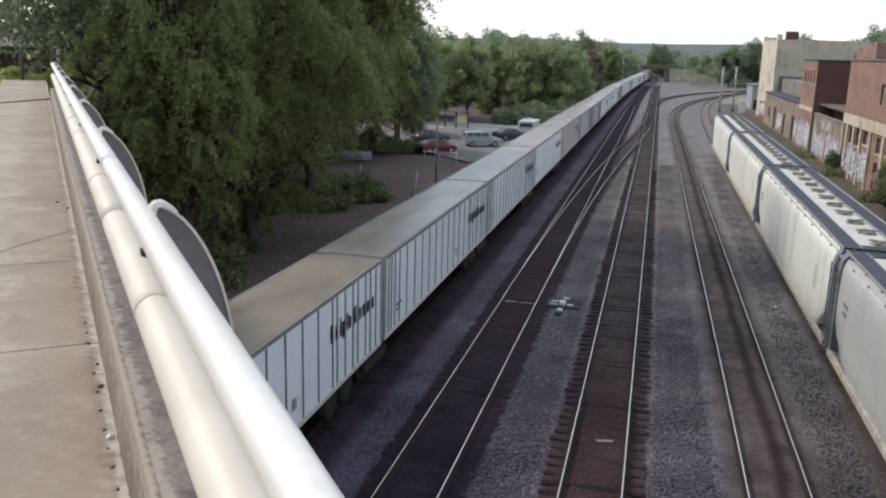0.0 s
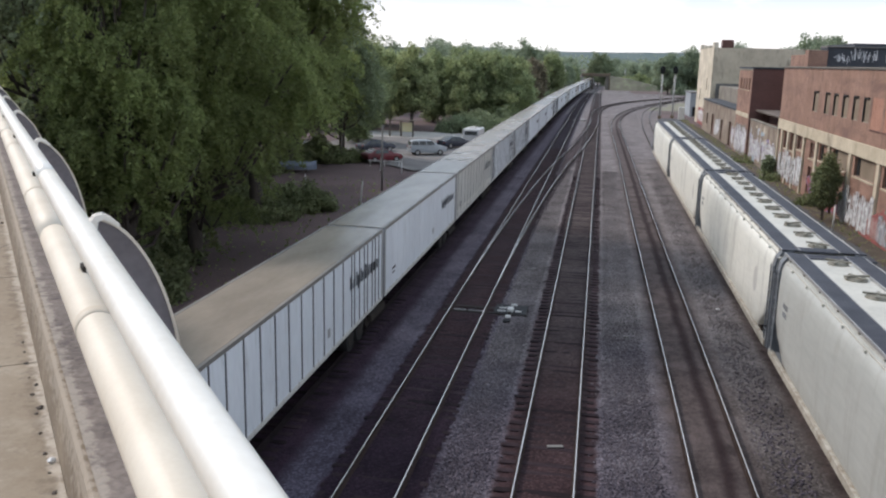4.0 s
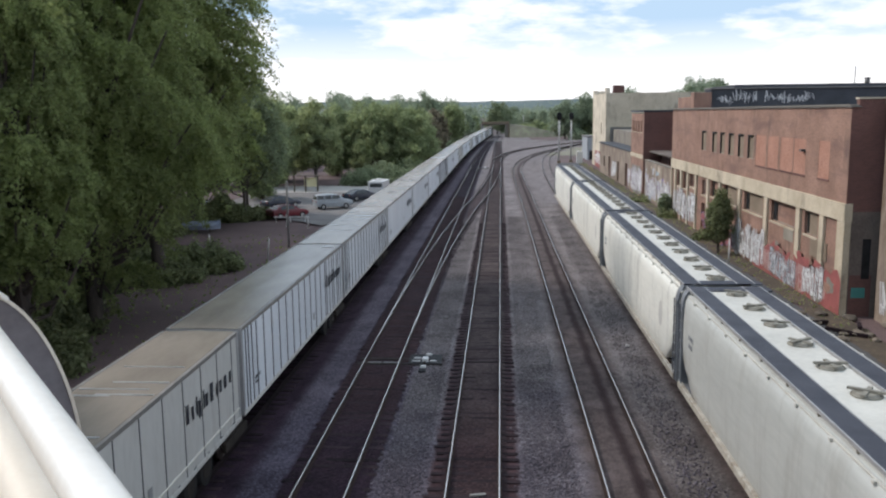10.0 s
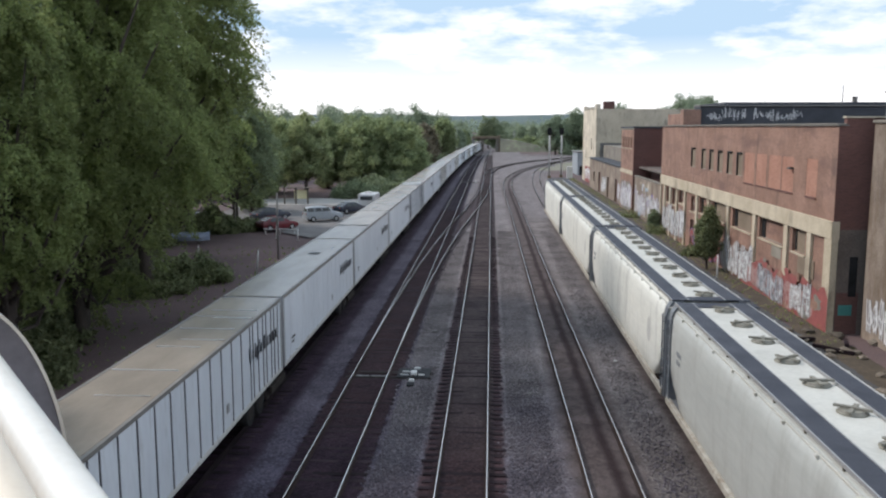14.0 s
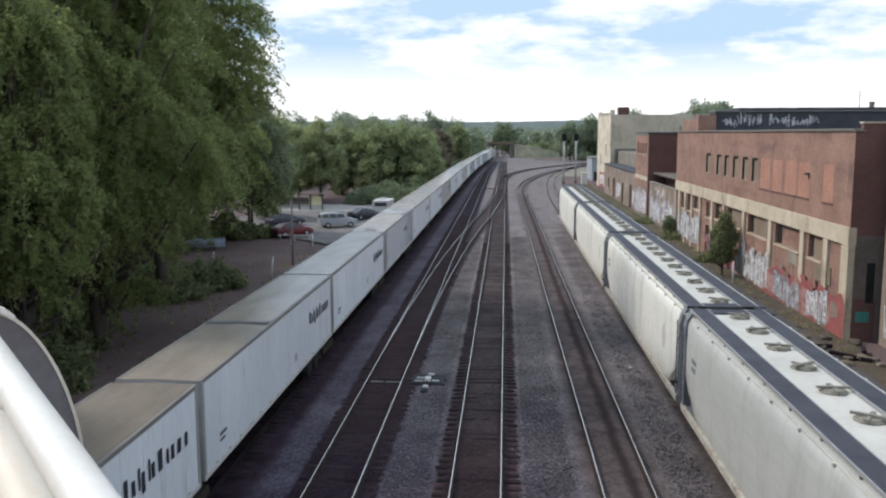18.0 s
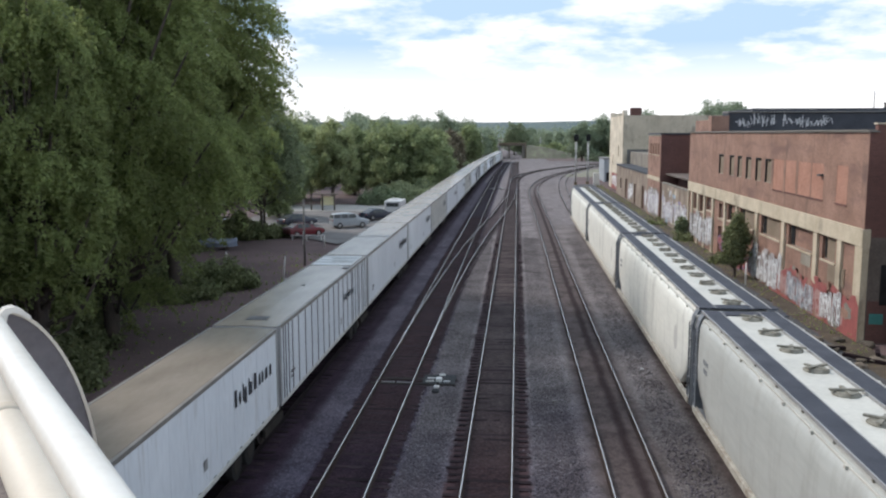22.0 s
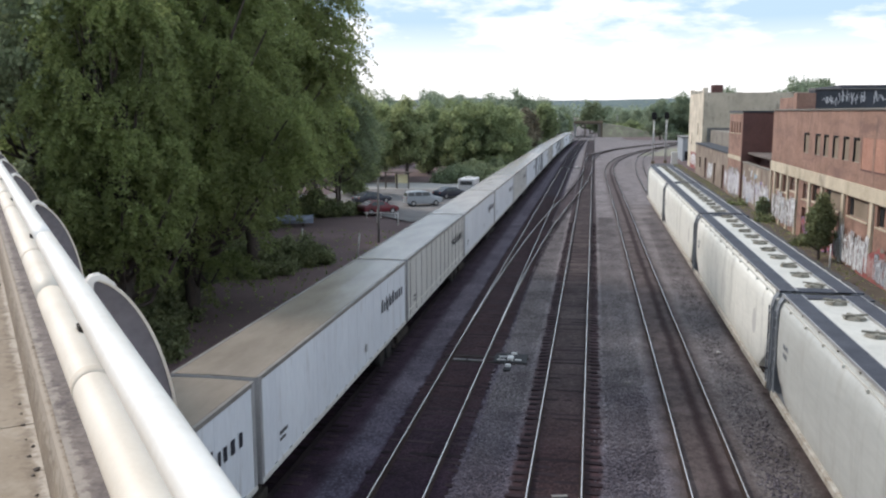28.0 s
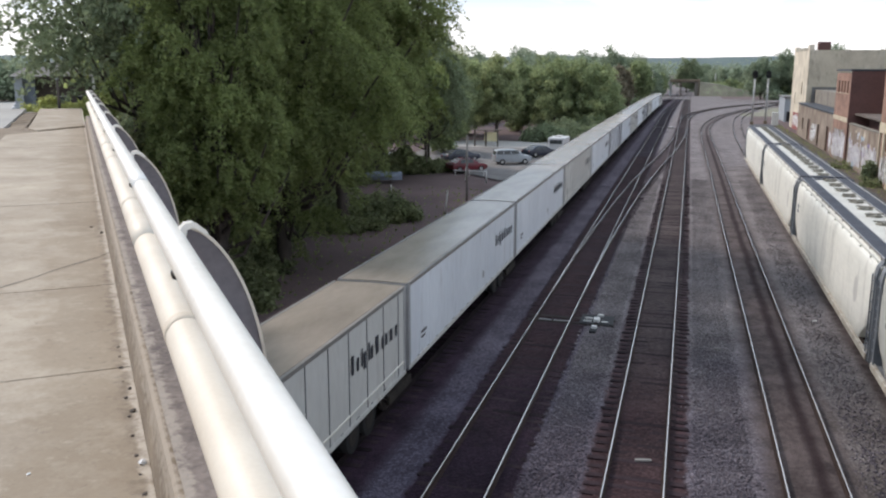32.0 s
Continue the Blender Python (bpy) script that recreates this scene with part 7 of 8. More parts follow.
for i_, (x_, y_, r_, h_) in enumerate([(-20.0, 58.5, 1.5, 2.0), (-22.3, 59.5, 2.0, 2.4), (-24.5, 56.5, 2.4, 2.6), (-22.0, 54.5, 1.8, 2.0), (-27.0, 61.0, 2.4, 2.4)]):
    bush(x_, y_, r_, h_, 500 + i_, "leaf_shrub_shaded", n=7000, size=0.12)
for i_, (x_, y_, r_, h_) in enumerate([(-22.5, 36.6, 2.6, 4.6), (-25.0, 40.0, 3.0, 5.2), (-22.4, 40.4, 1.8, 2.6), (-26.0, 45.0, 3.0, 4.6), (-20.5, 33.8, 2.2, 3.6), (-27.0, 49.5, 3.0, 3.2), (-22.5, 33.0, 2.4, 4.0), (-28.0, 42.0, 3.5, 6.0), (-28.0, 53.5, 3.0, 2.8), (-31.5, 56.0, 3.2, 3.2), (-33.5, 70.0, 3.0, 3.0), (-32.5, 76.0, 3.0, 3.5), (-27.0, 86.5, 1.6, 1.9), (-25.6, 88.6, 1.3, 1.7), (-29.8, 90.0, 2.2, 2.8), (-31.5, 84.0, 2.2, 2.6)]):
    bush(x_, y_, r_, h_, 560 + i_, "leaf_shrub_shaded", "tall dark green understorey shrub below the trees", n=14000, size=0.13)
for i_, (x_, y_, r_, h_) in enumerate([(-20.5, 131, 3.4, 4.0), (-17.0, 136, 3.4, 4.6), (-15.0, 142, 3.0, 4.2), (-14.6, 152, 3.0, 4.2), (-14.4, 163, 3.0, 4.4), (-14.6, 175, 3.2, 4.4), (-14.0, 190, 3.2, 4.0), (-14.0, 205, 3.4, 4.2), (-14.0, 222, 3.4, 4.4), (-13.5, 240, 3.4, 4.6)]):
    bush(x_, y_, r_, h_, 580 + i_, "leaf_dark", "dense shrub along the edge of the railway", n=9000, size=0.17)
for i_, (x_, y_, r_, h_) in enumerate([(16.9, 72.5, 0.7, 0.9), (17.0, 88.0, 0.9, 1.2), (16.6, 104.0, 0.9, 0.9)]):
    bush(x_, y_, r_, h_, 520 + i_, "leaf_shrub_shaded", "small weedy bush at the wall foot", n=500, size=0.14)
for i_, (l_, s_, r_, h_) in enumerate([(38.9, -1.80, 0.26, 0.80), (38.8, -1.15, 0.46, 1.05), (39.0, -0.40, 0.36, 1.05), (39.0, 0.06, 0.36, 1.10), (39.2, 0.55, 0.42, 1.10)]):
    p_ = on_bridge(l_, s_, 0)
    bush(p_.x, p_.y, r_, h_, 540 + i_, "leaf_hedge", "yellow-green hedge bush at the end of the bridge", n=3600, size=0.06)


def ground_cover():
    """Weeds, twigs and pale litter on the bank."""
    rnd = np.random.default_rng(8)
    n = 5200
    y = rnd.uniform(30, 76, n)
    x = -13.0 - rnd.random(n) ** 1.5 * 14
    blobs = np.stack([x, y, np.full(n, 0.02), np.full(n, 0.22)], axis=1)
    me = leaf_cloud("weeds", blobs, 1600, 0.10, M["leaf"], rnd, flat=0.5)
    tagged(new("weeds", me), "sparse low weeds on the bank", "weeds", kind="stuff")
    n = 3000
    y = rnd.uniform(40, 180, n)
    x = 16.2 + rnd.random(n) * 1.3
    me = leaf_cloud("grass_tufts", np.stack([x, y, np.full(n, 0.0), np.full(n, 0.18)], axis=1), 2200, 0.07, M["leaf"], rnd, flat=0.6)
    tagged(new("grass_tufts", me), "rough grass tufts along the warehouse", "grass", kind="stuff")


ground_cover()


def loose_stones():
    """Coarse stones lying on the ballast."""
    rnd = np.random.default_rng(15)
    cube = np.array([(-1, -1, -1), (1, -1, -1), (1, 1, -1), (-1, 1, -1), (-1, -1, 1), (1, -1, 1), (1, 1, 1), (-1, 1, 1)], float)
    face = np.array([(4, 5, 6, 7), (0, 1, 5, 4), (1, 2, 6, 5), (2, 3, 7, 6), (3, 0, 4, 7)])
    n = 60000
    y = 14 + rnd.random(n) ** 1.6 * 75
    gaps = np.array([(-7.0, -6.6), (-3.65, -2.3), (0.65, 2.2), (5.1, 6.2), (-12.4, -11.6)])
    g = gaps[rnd.choice(5, n, p=[0.0, 0.42, 0.46, 0.10, 0.02])]
    x = g[:, 0] + (g[:, 1] - g[:, 0]) * rnd.random(n) + rnd.normal(size=n) * 0.14
    s = 0.013 + 0.022 * rnd.random(n) ** 2
    a = rnd.random(n) * 6.28
    v = cube[None] * (0.7 + 0.6 * rnd.random((n, 8, 3))) * s[:, None, None]
    v[:, :, 2] *= 0.7
    c, q = np.cos(a)[:, None], np.sin(a)[:, None]
    vx, vy = v[:, :, 0] * c - v[:, :, 1] * q + x[:, None], v[:, :, 0] * q + v[:, :, 1] * c + y[:, None]
    verts = np.stack([vx, vy, v[:, :, 2] - 0.034], axis=2).reshape(-1, 3)
    quads = (face[None] + (np.arange(n) * 8)[:, None, None]).reshape(-1, 4)
    tagged(new("ballast_stones", raw_mesh("ballast_stones", verts, quads, M["ballast"])), "loose grey crushed stones", "stones", kind="stuff")


loose_stones()


def rubble():
    rnd = random.Random(12)
    for i in range(34):
        bm = bmesh.new()
        bmesh.ops.create_icosphere(bm, subdivisions=1, radius=rnd.uniform(0.12, 0.42))
        for v in bm.verts:
            v.co = Vector((v.co.x * rnd.uniform(0.7, 1.4), v.co.y * rnd.uniform(0.7, 1.3), v.co.z * rnd.uniform(0.35, 0.7)))
        ob = part("rubble_stone", bm, M["stone"])
        ob.matrix_basis = pose(rnd.uniform(15.2, 20.0), rnd.uniform(33, 46) , 0.03, 0, 0, rnd.uniform(0, 360))
        tagged(ob, "broken masonry lump on the dirt below the wall", "rubble", "rubble by the wall")
    for x, y, l, a in ((15.6, 43, 1.6, 20), (16.4, 41, 1.9, -35), (17.5, 42.2, 1.3, 70)):
        ob = part("timber_offcut", boxed(-l / 2, l / 2, -0.1, 0.1, -0.05, 0.12, bevel=0.01), M["tie"])
        ob.matrix_basis = pose(x, y, 0.08, 0, 4, a)
        tagged(ob, "old dark timber tie dumped on the dirt", "timber", "dumped timbers")
    for x, y, w in ((-0.66, 22.75, 0.45), (-2.9, 44.0, 0.25), (1.6, 33.5, 0.2), (5.75, 38.6, 0.16)):
        ob = part("trackside_scrap", boxed(-w / 2, w / 2, -0.06, 0.06, 0, 0.05, bevel=0.01), M["white_post"] if w < 0.2 else M["edge"])
        ob.matrix_basis = pose(x, y, 0.02, 0, 0, 30 * w)
        tagged(ob, "pale scrap of metal lying beside the rails", "scrap", "trackside scrap")


rubble()


# ---- the parking lot ----
def build_car(x, y, a, paint, label, length=4.5, width=1.75, height=1.42, tall=False, category="car"):
    c = thing("car", label, category, pose(x, y, 0.02, 0, 0, a), "parked cars")
    h = height
    if tall:
        side = [(-0.49, 0.22), (-0.38, 0.16), (0.38, 0.16), (0.49, 0.24), (0.5, 0.46), (0.47, 0.55), (0.30, 0.62), (0.22, 0.76), (0.12, 0.93), (0.0, 0.985), (-0.20, 1.0), (-0.40, 0.97), (-0.455, 0.88), (-0.49, 0.62)]
    else:
        side = [(-0.49, 0.24), (-0.38, 0.15), (0.38, 0.15), (0.485, 0.24), (0.5, 0.42), (0.46, 0.54), (0.36, 0.61), (0.25, 0.655), (0.15, 0.83), (0.06, 0.95), (-0.06, 0.995), (-0.20, 0.97), (-0.31, 0.85), (-0.40, 0.70), (-0.48, 0.67), (-0.50, 0.52)]
    side = [(u * length, v * h) for u, v in side]
    bm = bmesh.new()
    half = width / 2

    def inset(z):
        return half - (0.0 if z < 0.62 * h else 0.16 * (z - 0.62 * h) / (0.38 * h) * 1.6)
    left = [bm.verts.new((u, inset(z), z)) for u, z in side]
    right = [bm.verts.new((u, -inset(z), z)) for u, z in side]
    bm.faces.new(left)
    bm.faces.new(right[::-1])
    n = len(side)
    for i in range(n):
        bm.faces.new((left[i], left[(i + 1) % n], right[(i + 1) % n], right[i]))
    bmesh.ops.recalc_face_normals(bm, faces=bm.faces)
    bmesh.ops.bevel(bm, geom=list(bm.edges), offset=0.05, segments=2, affect="EDGES", profile=0.6)
    for f in bm.faces:
        f.smooth = True
    body = part("body", bm, M[paint], c, paint.split("_")[1] + " bodywork")
    z0, z1 = (0.70 * h, 0.93 * h) if tall else (0.67 * h, 0.93 * h)
    spans = ((-0.46, -0.28), (-0.26, -0.08), (-0.06, 0.17)) if tall else ((-0.30, -0.10), (-0.08, 0.11))
    for sy in (-1, 1):
        for u0, u1 in spans:
            g = bmesh.new()
            off = 0.012
            tops = 0.05 if u1 > 0.1 else 0.0
            q = [(u0 * length, sy * (inset(z0) + off), z0), (u1 * length, sy * (inset(z0) + off), z0), ((u1 - tops) * length, sy * (inset(z1) + off), z1), (u0 * length + (0.06 * length if u0 == spans[0][0] and not tall else 0.0), sy * (inset(z1) + off), z1)]
            g.faces.new([g.verts.new(p) for p in q])
            part("side_window", g, M["glass"], body, "dark side window")
    g = bmesh.new()
    f0, f1 = ((0.285, 0.655), (0.13, 0.925)) if tall else ((0.235, 0.685), (0.08, 0.935))
    q = [(f0[0] * length + 0.02, s_ * half * 0.82, f0[1] * h) for s_ in (-1, 1)] + [(f1[0] * length + 0.03, s_ * half * 0.70, f1[1] * h) for s_ in (1, -1)]
    g.faces.new([g.verts.new(p) for p in q])
    part("windscreen", g, M["glass"], body, "dark windscreen")
    r0, r1 = ((-0.483, 0.66), (-0.455, 0.88)) if tall else ((-0.395, 0.715), (-0.24, 0.935))
    g = bmesh.new()
    q = [(r0[0] * length - 0.03, s_ * half * 0.80, r0[1] * h) for s_ in (-1, 1)] + [(r1[0] * length - 0.03, s_ * half * 0.68, r1[1] * h) for s_ in (1, -1)]
    g.faces.new([g.verts.new(p) for p in q])
    part("rear_window", g, M["glass"], body, "dark rear window")
    for u in (-0.31, 0.31):
        for sy in (-1, 1):
            w = part("wheel", tubed([(u * length, sy * (half - 0.20), 0.32), (u * length, sy * (half + 0.01), 0.32)], 0.32, 18), M["rubber"], c)
            part("rim", tubed([(u * length, sy * (half - 0.02), 0.32), (u * length, sy * (half + 0.02), 0.32)], 0.19, 12), M["galv"], w)
    for sy in (-0.7, 0.7):
        part("headlight", boxed(length * 0.5 - 0.05, length * 0.5 + 0.012, sy * half - 0.16, sy * half + 0.16, 0.50 * h - 0.1, 0.50 * h + 0.04, bevel=0.02), M["foil"], c, "clear headlight")
        part("tail_light", boxed(-length * 0.5 - 0.012, -length * 0.5 + 0.05, sy * half - 0.12, sy * half + 0.12, 0.55 * h - 0.1, 0.55 * h + 0.06, bevel=0.02), M["spray_red"], c, "red tail light")
    part("bumper", boxed(length * 0.5 - 0.1, length * 0.5 + 0.05, -half * 0.9, half * 0.9, 0.26 * h, 0.38 * h, bevel=0.03), M["seam"], c)
    return c


build_car(-22.3, 88.3, 42, "car_red", "dark red sedan parked on the worn lot", 4.1, 1.8, 1.45)
build_car(-19.2, 97.0, 28, "car_silver", "silver sport utility wagon parked on the lot", 4.3, 1.8, 1.7, True)
build_car(-25.5, 98.0, 50, "car_dark", "dark blue sedan parked under the trees", 4.6, 1.75, 1.45)
build_car(-17.5, 106.5, 50, "car_dark", "dark sedan parked behind the silver wagon", 4.6, 1.75, 1.4)
build_car(-31.5, 93.0, 45, "car_white", "white sedan half hidden by the trees", 4.6, 1.75, 1.45)


def build_van():
    v = thing("van", "white panel van parked beside the tracks", "van", pose(-16.1, 113.6, 0.02, 0, 0, 88))
    part("body", boxed(-2.6, 1.5, -1.1, 1.1, 0.35, 1.98, bevel=0.12), M["car_white"], v, "white van body")
    part("cab", boxed(1.4, 2.6, -1.05, 1.05, 0.35, 1.25, bevel=0.15), M["car_white"], v)
    part("roof_unit", boxed(-1.2, 0.0, -0.45, 0.45, 1.98, 2.16, bevel=0.05), M["white_post"], v, "cooling unit on the roof")
    part("rear_window", boxed(-2.615, -2.601, -0.8, 0.8, 1.2, 1.7), M["glass"], v)
    for u in (-1.7, 1.6):
        for sy in (-0.95, 0.95):
            w = part("wheel", tubed([(u, sy - 0.12, 0.34), (u, sy + 0.12, 0.34)], 0.34, 18), M["rubber"], v)
            part("rim", tubed([(u, sy - 0.14, 0.34), (u, sy + 0.14, 0.34)], 0.2, 12), M["galv"], w)


build_van()


def pole(x, y, h, r, mk, label, arm=False, lean=0.0, bent=False):
    p = thing("utility_pole", label, "pole", pose(x, y, ground_z(x, y), 0, lean), "poles")
    part("shaft", tubed([(0, 0, -0.3), (0, 0, h * 0.5), (0, 0, h)], [r, r * 0.9, r * 0.75], 10), M[mk], p)
    part("cap", tubed([(0, 0, h), (0, 0, h + 0.05)], r * 0.85, 10), M["trim"], p)
    if bent:
        part("bent_foot", tubed([(0, 0, 0.06), (0.35, 0, 0.05), (0.72, 0, 0.16), (0.80, 0, 0.34)], r * 0.8, 8), M[mk], p, "bent pipe at the foot")
    if arm:
        part("cross_arm", boxed(-0.9, 0.9, -0.06, 0.06, h - 0.8, h - 0.66), M[mk], p)


pole(-17.4, 69.0, 5.3, 0.10, "greywood", "bare weathered timber pole beside the tracks")
pole(-27.1, 90.3, 7.5, 0.14, "wood", "dark timber pole at the edge of the lot")
pole(-13.6, 168.0, 7.0, 0.12, "galv", "pale thin mast beside the tracks")
pole(-11.5, 285.0, 10.5, 0.16, "galv", "tall pale mast beside the far tracks")
pole(12.3, 470.0, 9.0, 0.2, "galv", "distant pale signal mast")
for p_, h_ in ((on_bridge(38.4, -0.68, 0), 1.62),):
    pole(p_.x, p_.y, h_, 0.07, "wood", "slim dark timber pole beyond the bridge")
for x_, y_, h_, le_ in ((-17.2, 61.6, 1.75, 6), (-23.3, 66.8, 1.3, 0), (16.3, 62.0, 1.6, 0), (-18.3, 80.2, 1.2, 0), (-20.8, 82.0, 1.2, 0)):
    pole(x_, y_, h_, 0.065, "white_post", "short white marker post", lean=le_, bent=le_ > 0)


def lot_things():
    f = thing("fallen_barrier", "pale timber rail on posts at the edge of the lot", "barrier")
    part("beam", boxed(-22.9, -19.5, 85.0, 85.06, 0.42, 0.52, bevel=0.01), M["white_post"], f)
    for x in (-22.7, -21.2, -19.7):
        part("post", boxed(x - 0.035, x + 0.035, 85.06, 85.13, -0.1, 0.58), M["white_post"], f)
    b = thing("covered_boat", "low shape under a faded blue tarpaulin", "boat", pose(-28.0, 77.8, 0.0, 0, 0, 10))
    hull = bmesh.new()
    st = [(-1.9, 0.25, 0.9), (-1.7, 0.6, 0.95), (0.0, 0.72, 1.0), (1.2, 0.55, 0.95), (1.9, 0.08, 1.05)]
    rings = [[hull.verts.new((u, s_ * w, z)) for s_, z in ((-0.75, 0.22), (-1, 0.6), (-0.8, h * 0.85), (0, h), (0.8, h * 0.85), (1, 0.6), (0.75, 0.22))] for u, w, h in st]
    for a, c in zip(rings, rings[1:]):
        for i in range(6):
            hull.faces.new((a[i], c[i], c[i + 1], a[i + 1]))
        hull.faces.new((a[6], c[6], c[0], a[0]))
    hull.faces.new(rings[0])
    hull.faces.new(rings[-1][::-1])
    part("tarpaulin", hull, M["tarp"], b, "faded blue tarpaulin")
    for u in (-1.0, 1.0):
        part("trestle", boxed(u - 0.08, u + 0.08, -0.45, 0.45, -0.05, 0.26), M["wood"], b)
    s = thing("shade_pavilion", "open pavilion with a yellow board behind the trees", "building")
    part("wall", boxed(-27.5, -25.6, 119.0, 119.3, 0.7, 1.95), M["cream"], s, "yellow sign board")
    part("roof", boxed(-29.0, -25.2, 118.4, 120.0, 2.2, 2.3, bevel=0.03), M["wood"], s)
    for x in (-28.8, -27.2, -25.5):
        part("post", boxed(x - 0.10, x + 0.10, 118.5, 118.7, -0.1, 2.2), M["wood"], s)
    m = thing("white_mill_building", "large white building far behind the trees", "building")
    part("wall", boxed(-62, -40, 290, 320, -0.2, 12.6), M["white_post"], m, "white wall")
    part("roof", boxed(-62.5, -39.5, 289.5, 320.5, 12.6, 13.0), M["roofgrey"], m)
    for i in range(6):
        for z in (4.0, 9.0):
            part("window", boxed(-60.2 + 3.6 * i, -58.4 + 3.6 * i, 289.93, 289.99, z, z + 2.4), M["glass"], m)


lot_things()


def bridge_end_things():
    p = on_bridge(70, 0.0, 0)
    h = thing("grey_house", "blue-grey sided house beyond the end of the bridge", "house", Matrix.Translation((p.x, p.y, EYE - 3.95)) @ Matrix.Rotation(math.atan2(-BD.x, BD.y), 4, "Z"))
    # porch wall darkened, corner paled: shade and light put into the colours
    part("wall", boxed(-4.1, 5.0, 1.6, 7.0, -0.4, 3.4), M["dark_brown"], h, "recessed porch wall, its shade in the dark colour")
    part("wall", boxed(-4.1, -3.55, 0, 1.59, -0.4, 3.4), M["cladding"], h, "blue-grey corner siding, paled as in the light")
    part("wall", boxed(-3.54, -2.75, 0.5, 1.59, -0.4, 3.4), M["house"], h, "blue-grey siding")
    rf = bmesh.new()
    a = [rf.verts.new(v) for v in ((-4.4, -0.5, 3.4), (5.5, -0.5, 3.4), (5.5, 7.5, 3.4), (-4.4, 7.5, 3.4), (-2.6, 3.5, 4.5), (5.5, 3.5, 4.5))]
    for q in ((0, 1, 5, 4), (2, 3, 4, 5), (0, 4, 3), (1, 2, 5), (3, 2, 1, 0)):
        rf.faces.new([a[i] for i in q])
    part("roof", rf, M["roofgrey"], h, "grey shingle roof")
    for x in (-1.5, 0.0, 2.2):
        w = part("window", boxed(x, x + 0.7, 1.55, 1.595, 1.3, 1.9), M["glass"], h)
        for z in (1.24, 1.9):
            part("window_frame", boxed(x - 0.06, x + 0.76, 1.54, 1.592, z, z + 0.06), M["white_post"], w)
    for x in (1.2, 4.8):
        part("porch_post", boxed(x - 0.1, x + 0.1, -0.3, -0.1, -0.4, 3.39), M["white_post"], h)
    q = on_bridge(80, -4.0, WALK_Z - 2.47)
    c = build_car(0, 0, 0, "car_silver", "silver sedan on the road beyond the bridge", 4.6, 1.8, 1.45)
    c.matrix_basis = Matrix.Translation(q) @ Matrix.Rotation(math.atan2(BD.y, BD.x), 4, "Z")
    for i, (l, s, hh, r, low) in enumerate(((42, 2.6, 14, 5.6, 0.21), (49, 6.5, 13, 5, 0.25), (66, 8, 13, 5, 0.2), (130, -9, 5.4, 6, -0.1), (140, -20, 12.0, 8, -0.1), (138, -34, 12.4, 9, -0.1), (112, 4, 8.0, 7, -0.1), (150, 6, 13.0, 9, -0.1))):
        w = on_bridge(l, s, 0)
        # the first two take the darker leaf: their shade put into the colour
        build_tree(w.x, w.y, hh, r, low, 30000 if i < 2 else 12000, 0.12 if i < 2 else 0.24, "leaf_far" if i > 1 else "leaf_dark", "green street tree beyond the bridge", 600 + i, clumps=90 if i > 1 else 240, fat=(0.08, 0.19) if i < 2 else (0.14, 0.26), group="street trees", spray=0.8 if i < 2 else 0.0)


bridge_end_things()


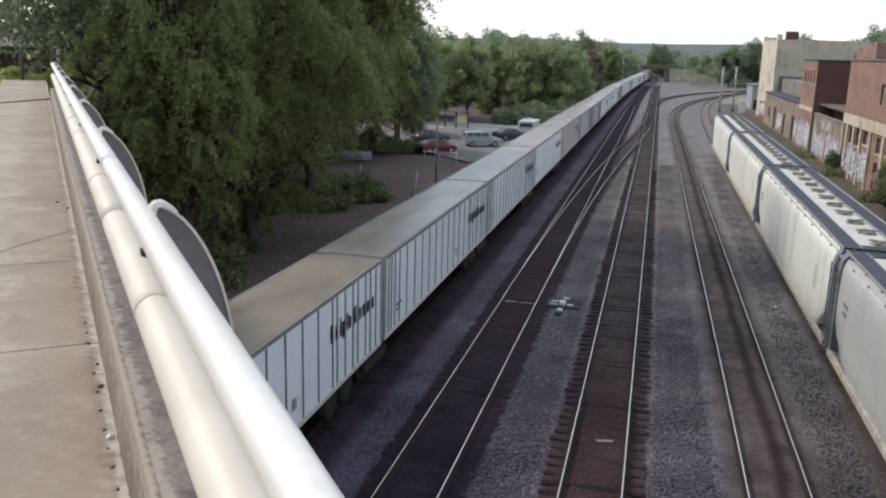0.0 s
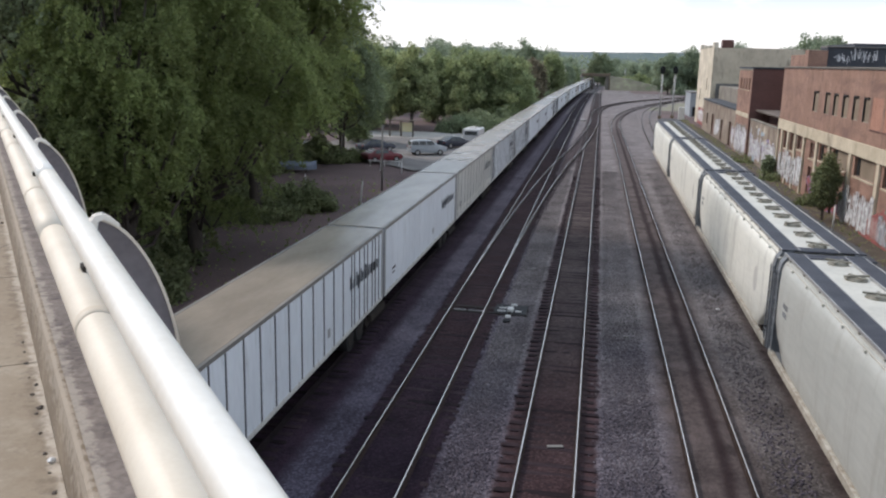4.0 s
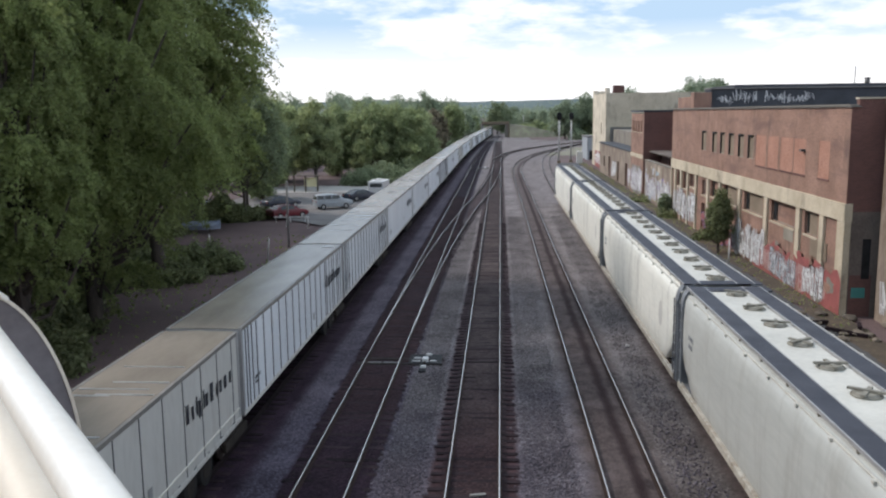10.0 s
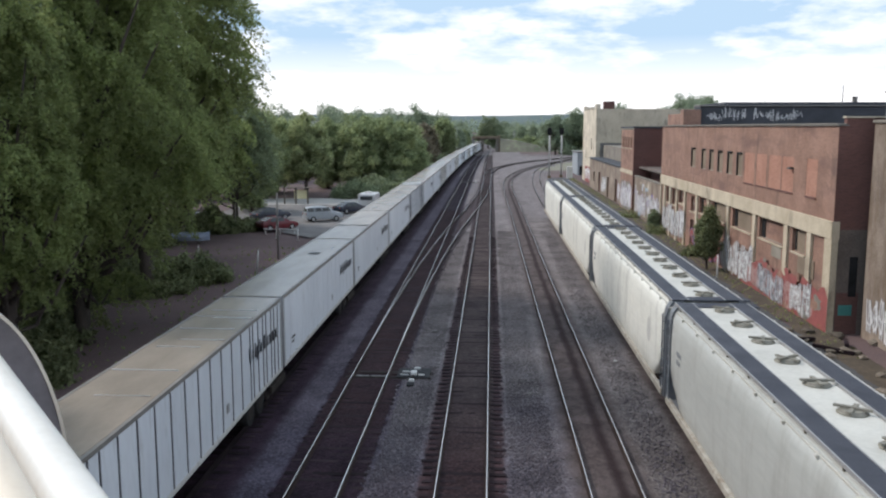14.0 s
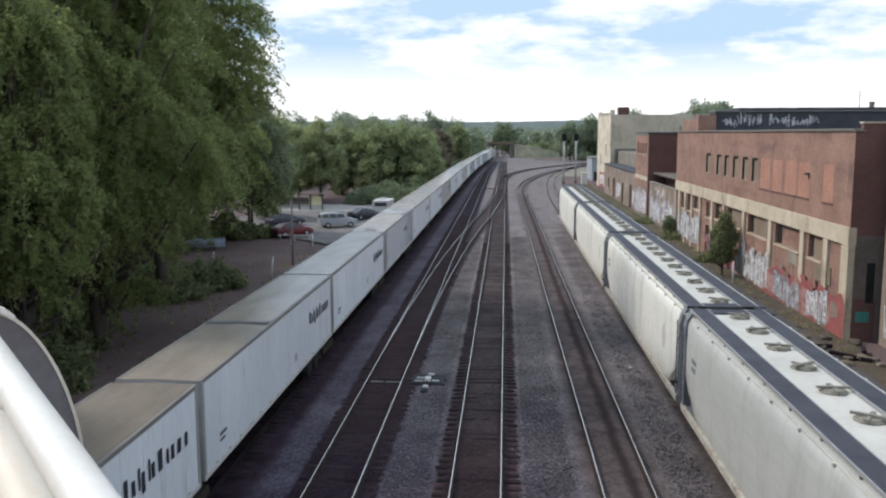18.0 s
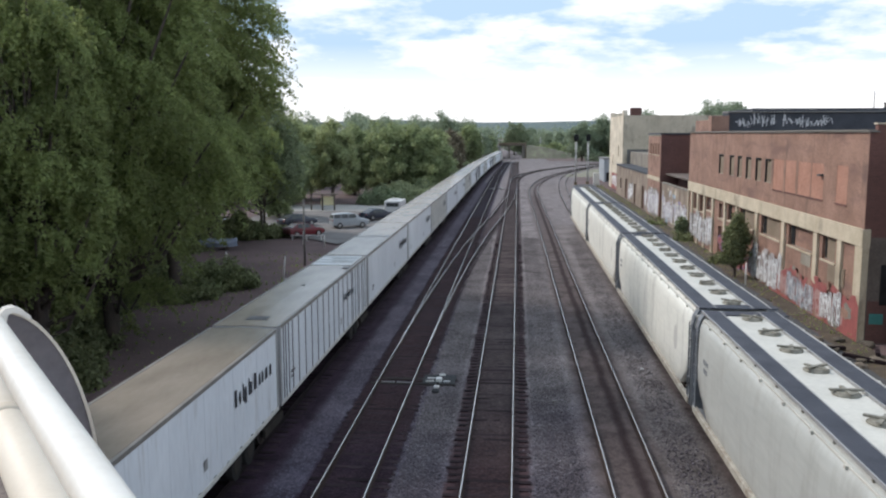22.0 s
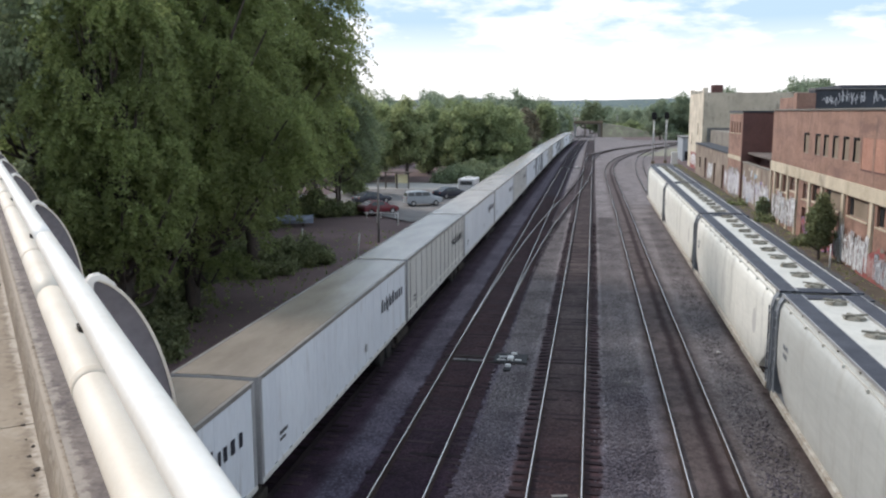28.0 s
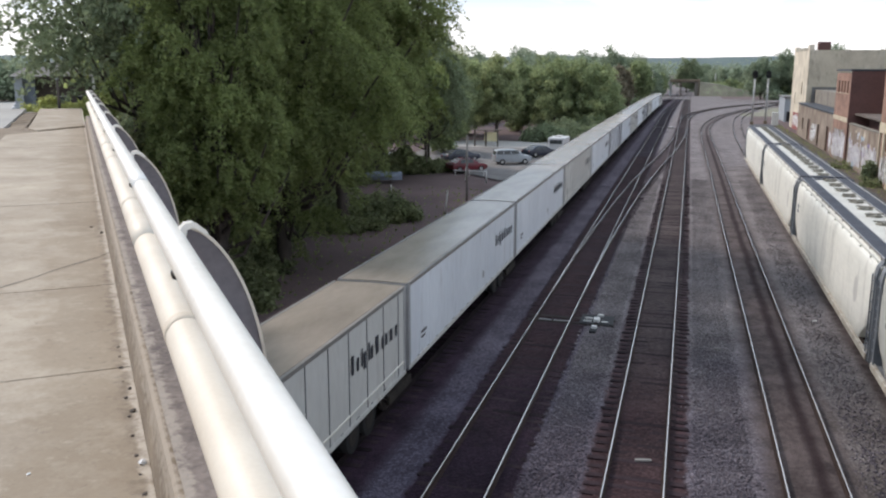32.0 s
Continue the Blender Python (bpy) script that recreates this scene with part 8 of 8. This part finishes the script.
# ---- the distance ----
def hills():
    vs, qs = [], []
    n = 160
    for i in range(n + 1):
        a = radians(-75 + 150 * i / n)
        r = 2300
        e = 44 + 9 * math.exp(-((math.degrees(a) + 9.0) / 5.0) ** 2) + 9 * noise.noise(Vector((a * 3.1, 0.3, 0))) + 5 * noise.noise(Vector((a * 11, 2.3, 0))) + 1.6 * noise.noise(Vector((a * 90, 5.3, 0)))
        vs += [(r * math.sin(a), r * math.cos(a), -5), ((r + 300) * math.sin(a), (r + 300) * math.cos(a), e)]
    for i in range(n):
        qs.append((2 * i, 2 * i + 2, 2 * i + 3, 2 * i + 1))
    tagged(new("backdrop_hills", raw_mesh("backdrop_hills", vs, qs, M["hill"])), "long low wooded ridge, haze blue in its colour", "hills", kind="structure")
    rnd = np.random.default_rng(77)
    blobs = []
    for i in range(420):
        a = radians(rnd.uniform(-60, 60))
        d = rnd.uniform(480, 900)
        x, y = d * math.sin(a), d * math.cos(a)
        if abs(x - 4) < 14:
            continue
        blobs.append((x, y, rnd.uniform(3, 9) + (d - 480) * 0.009, rnd.uniform(4, 8)))
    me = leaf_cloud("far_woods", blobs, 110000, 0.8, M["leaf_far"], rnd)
    tagged(new("far_woods", me), "far woods along the valley", "woods", kind="stuff")
    o = thing("road_overpass", "distant concrete road overpass across the tracks", "bridge")
    part("deck", boxed(-8.2, 3.2, 380, 390, 5.4, 6.2), M["dark_brown"], o, "dark concrete deck")
    part("rail_wall", boxed(-8.2, 3.2, 379.6, 379.98, 5.9, 6.8), M["kerb"], o, "grey concrete rail wall")
    part("pier", boxed(-8.2, -7.5, 380.4, 389.6, -0.2, 5.4), M["trim"], o, "grey concrete pier")
    part("pier", boxed(-3.9, -3.4, 380.4, 389.6, -0.2, 5.4), M["dark_brown"], o, "dark pier below the deck")
    part("abutment", boxed(1.9, 3.2, 380.2, 389.8, -0.2, 5.4), M["grey_render"], o, "brown-grey concrete abutment")
    part("end_block", boxed(3.21, 3.8, 379.5, 390.2, -0.2, 7.0), M["kerb"], o, "grey end block of the rail wall")
    w = bmesh.new()
    sweep(w, [(-11.0, -0.3), (11.0, -0.3), (5.0, 6.3), (-5.0, 6.3)], [(3.9, 385, -0.6, 0, 1), (12, 385, -1.6, 0, 1), (26, 385, -4.9, 0, 1), (48, 385, -6.4, 0, 1)])
    part("approach_bank", w, M["field"], o, "grassy approach bank")
    c = strip("crossing_road", lambda y: -60.0, lambda y: 40.0, 330, 337, 0.02, M["lot"], "pale road crossing the tracks far off", 0.0, 3.0)
    for i, (x, y, w, h) in enumerate(((70, 640, 40, 9), (150, 700, 60, 11), (-90, 620, 40, 10), (40, 760, 22, 8))):
        b = thing("distant_building", "pale flat-roofed building far down the valley", "building", group="distant buildings")
        part("wall", boxed(x, x + w, y, y + 20, -0.2, h), M["white_post"], b)
        part("roof", boxed(x - 0.4, x + w + 0.4, y - 0.4, y + 20.4, h, h + 0.5), M["roofgrey"], b)
        for j in range(5):
            part("window", boxed(x + w * (j + 0.3) / 5, x + w * (j + 0.6) / 5, y - 0.06, y - 0.01, 2.0, 4.4), M["glass"], b)


hills()


def motions():
    times = [i * 1.0 for i in range(33)]
    for k, ob in TRAIN:
        rows = []
        for t in times:
            y = 25.85 + PITCH * k + 0.16 - train_way(t)
            x0, x1 = LINE_A(y), LINE_A(y + TLEN)
            rows.append((t, pose(x0, y, 0.0, 0, 0, math.degrees(math.atan2(-(x1 - x0), TLEN)))))
        walk(ob, rows)


motions()
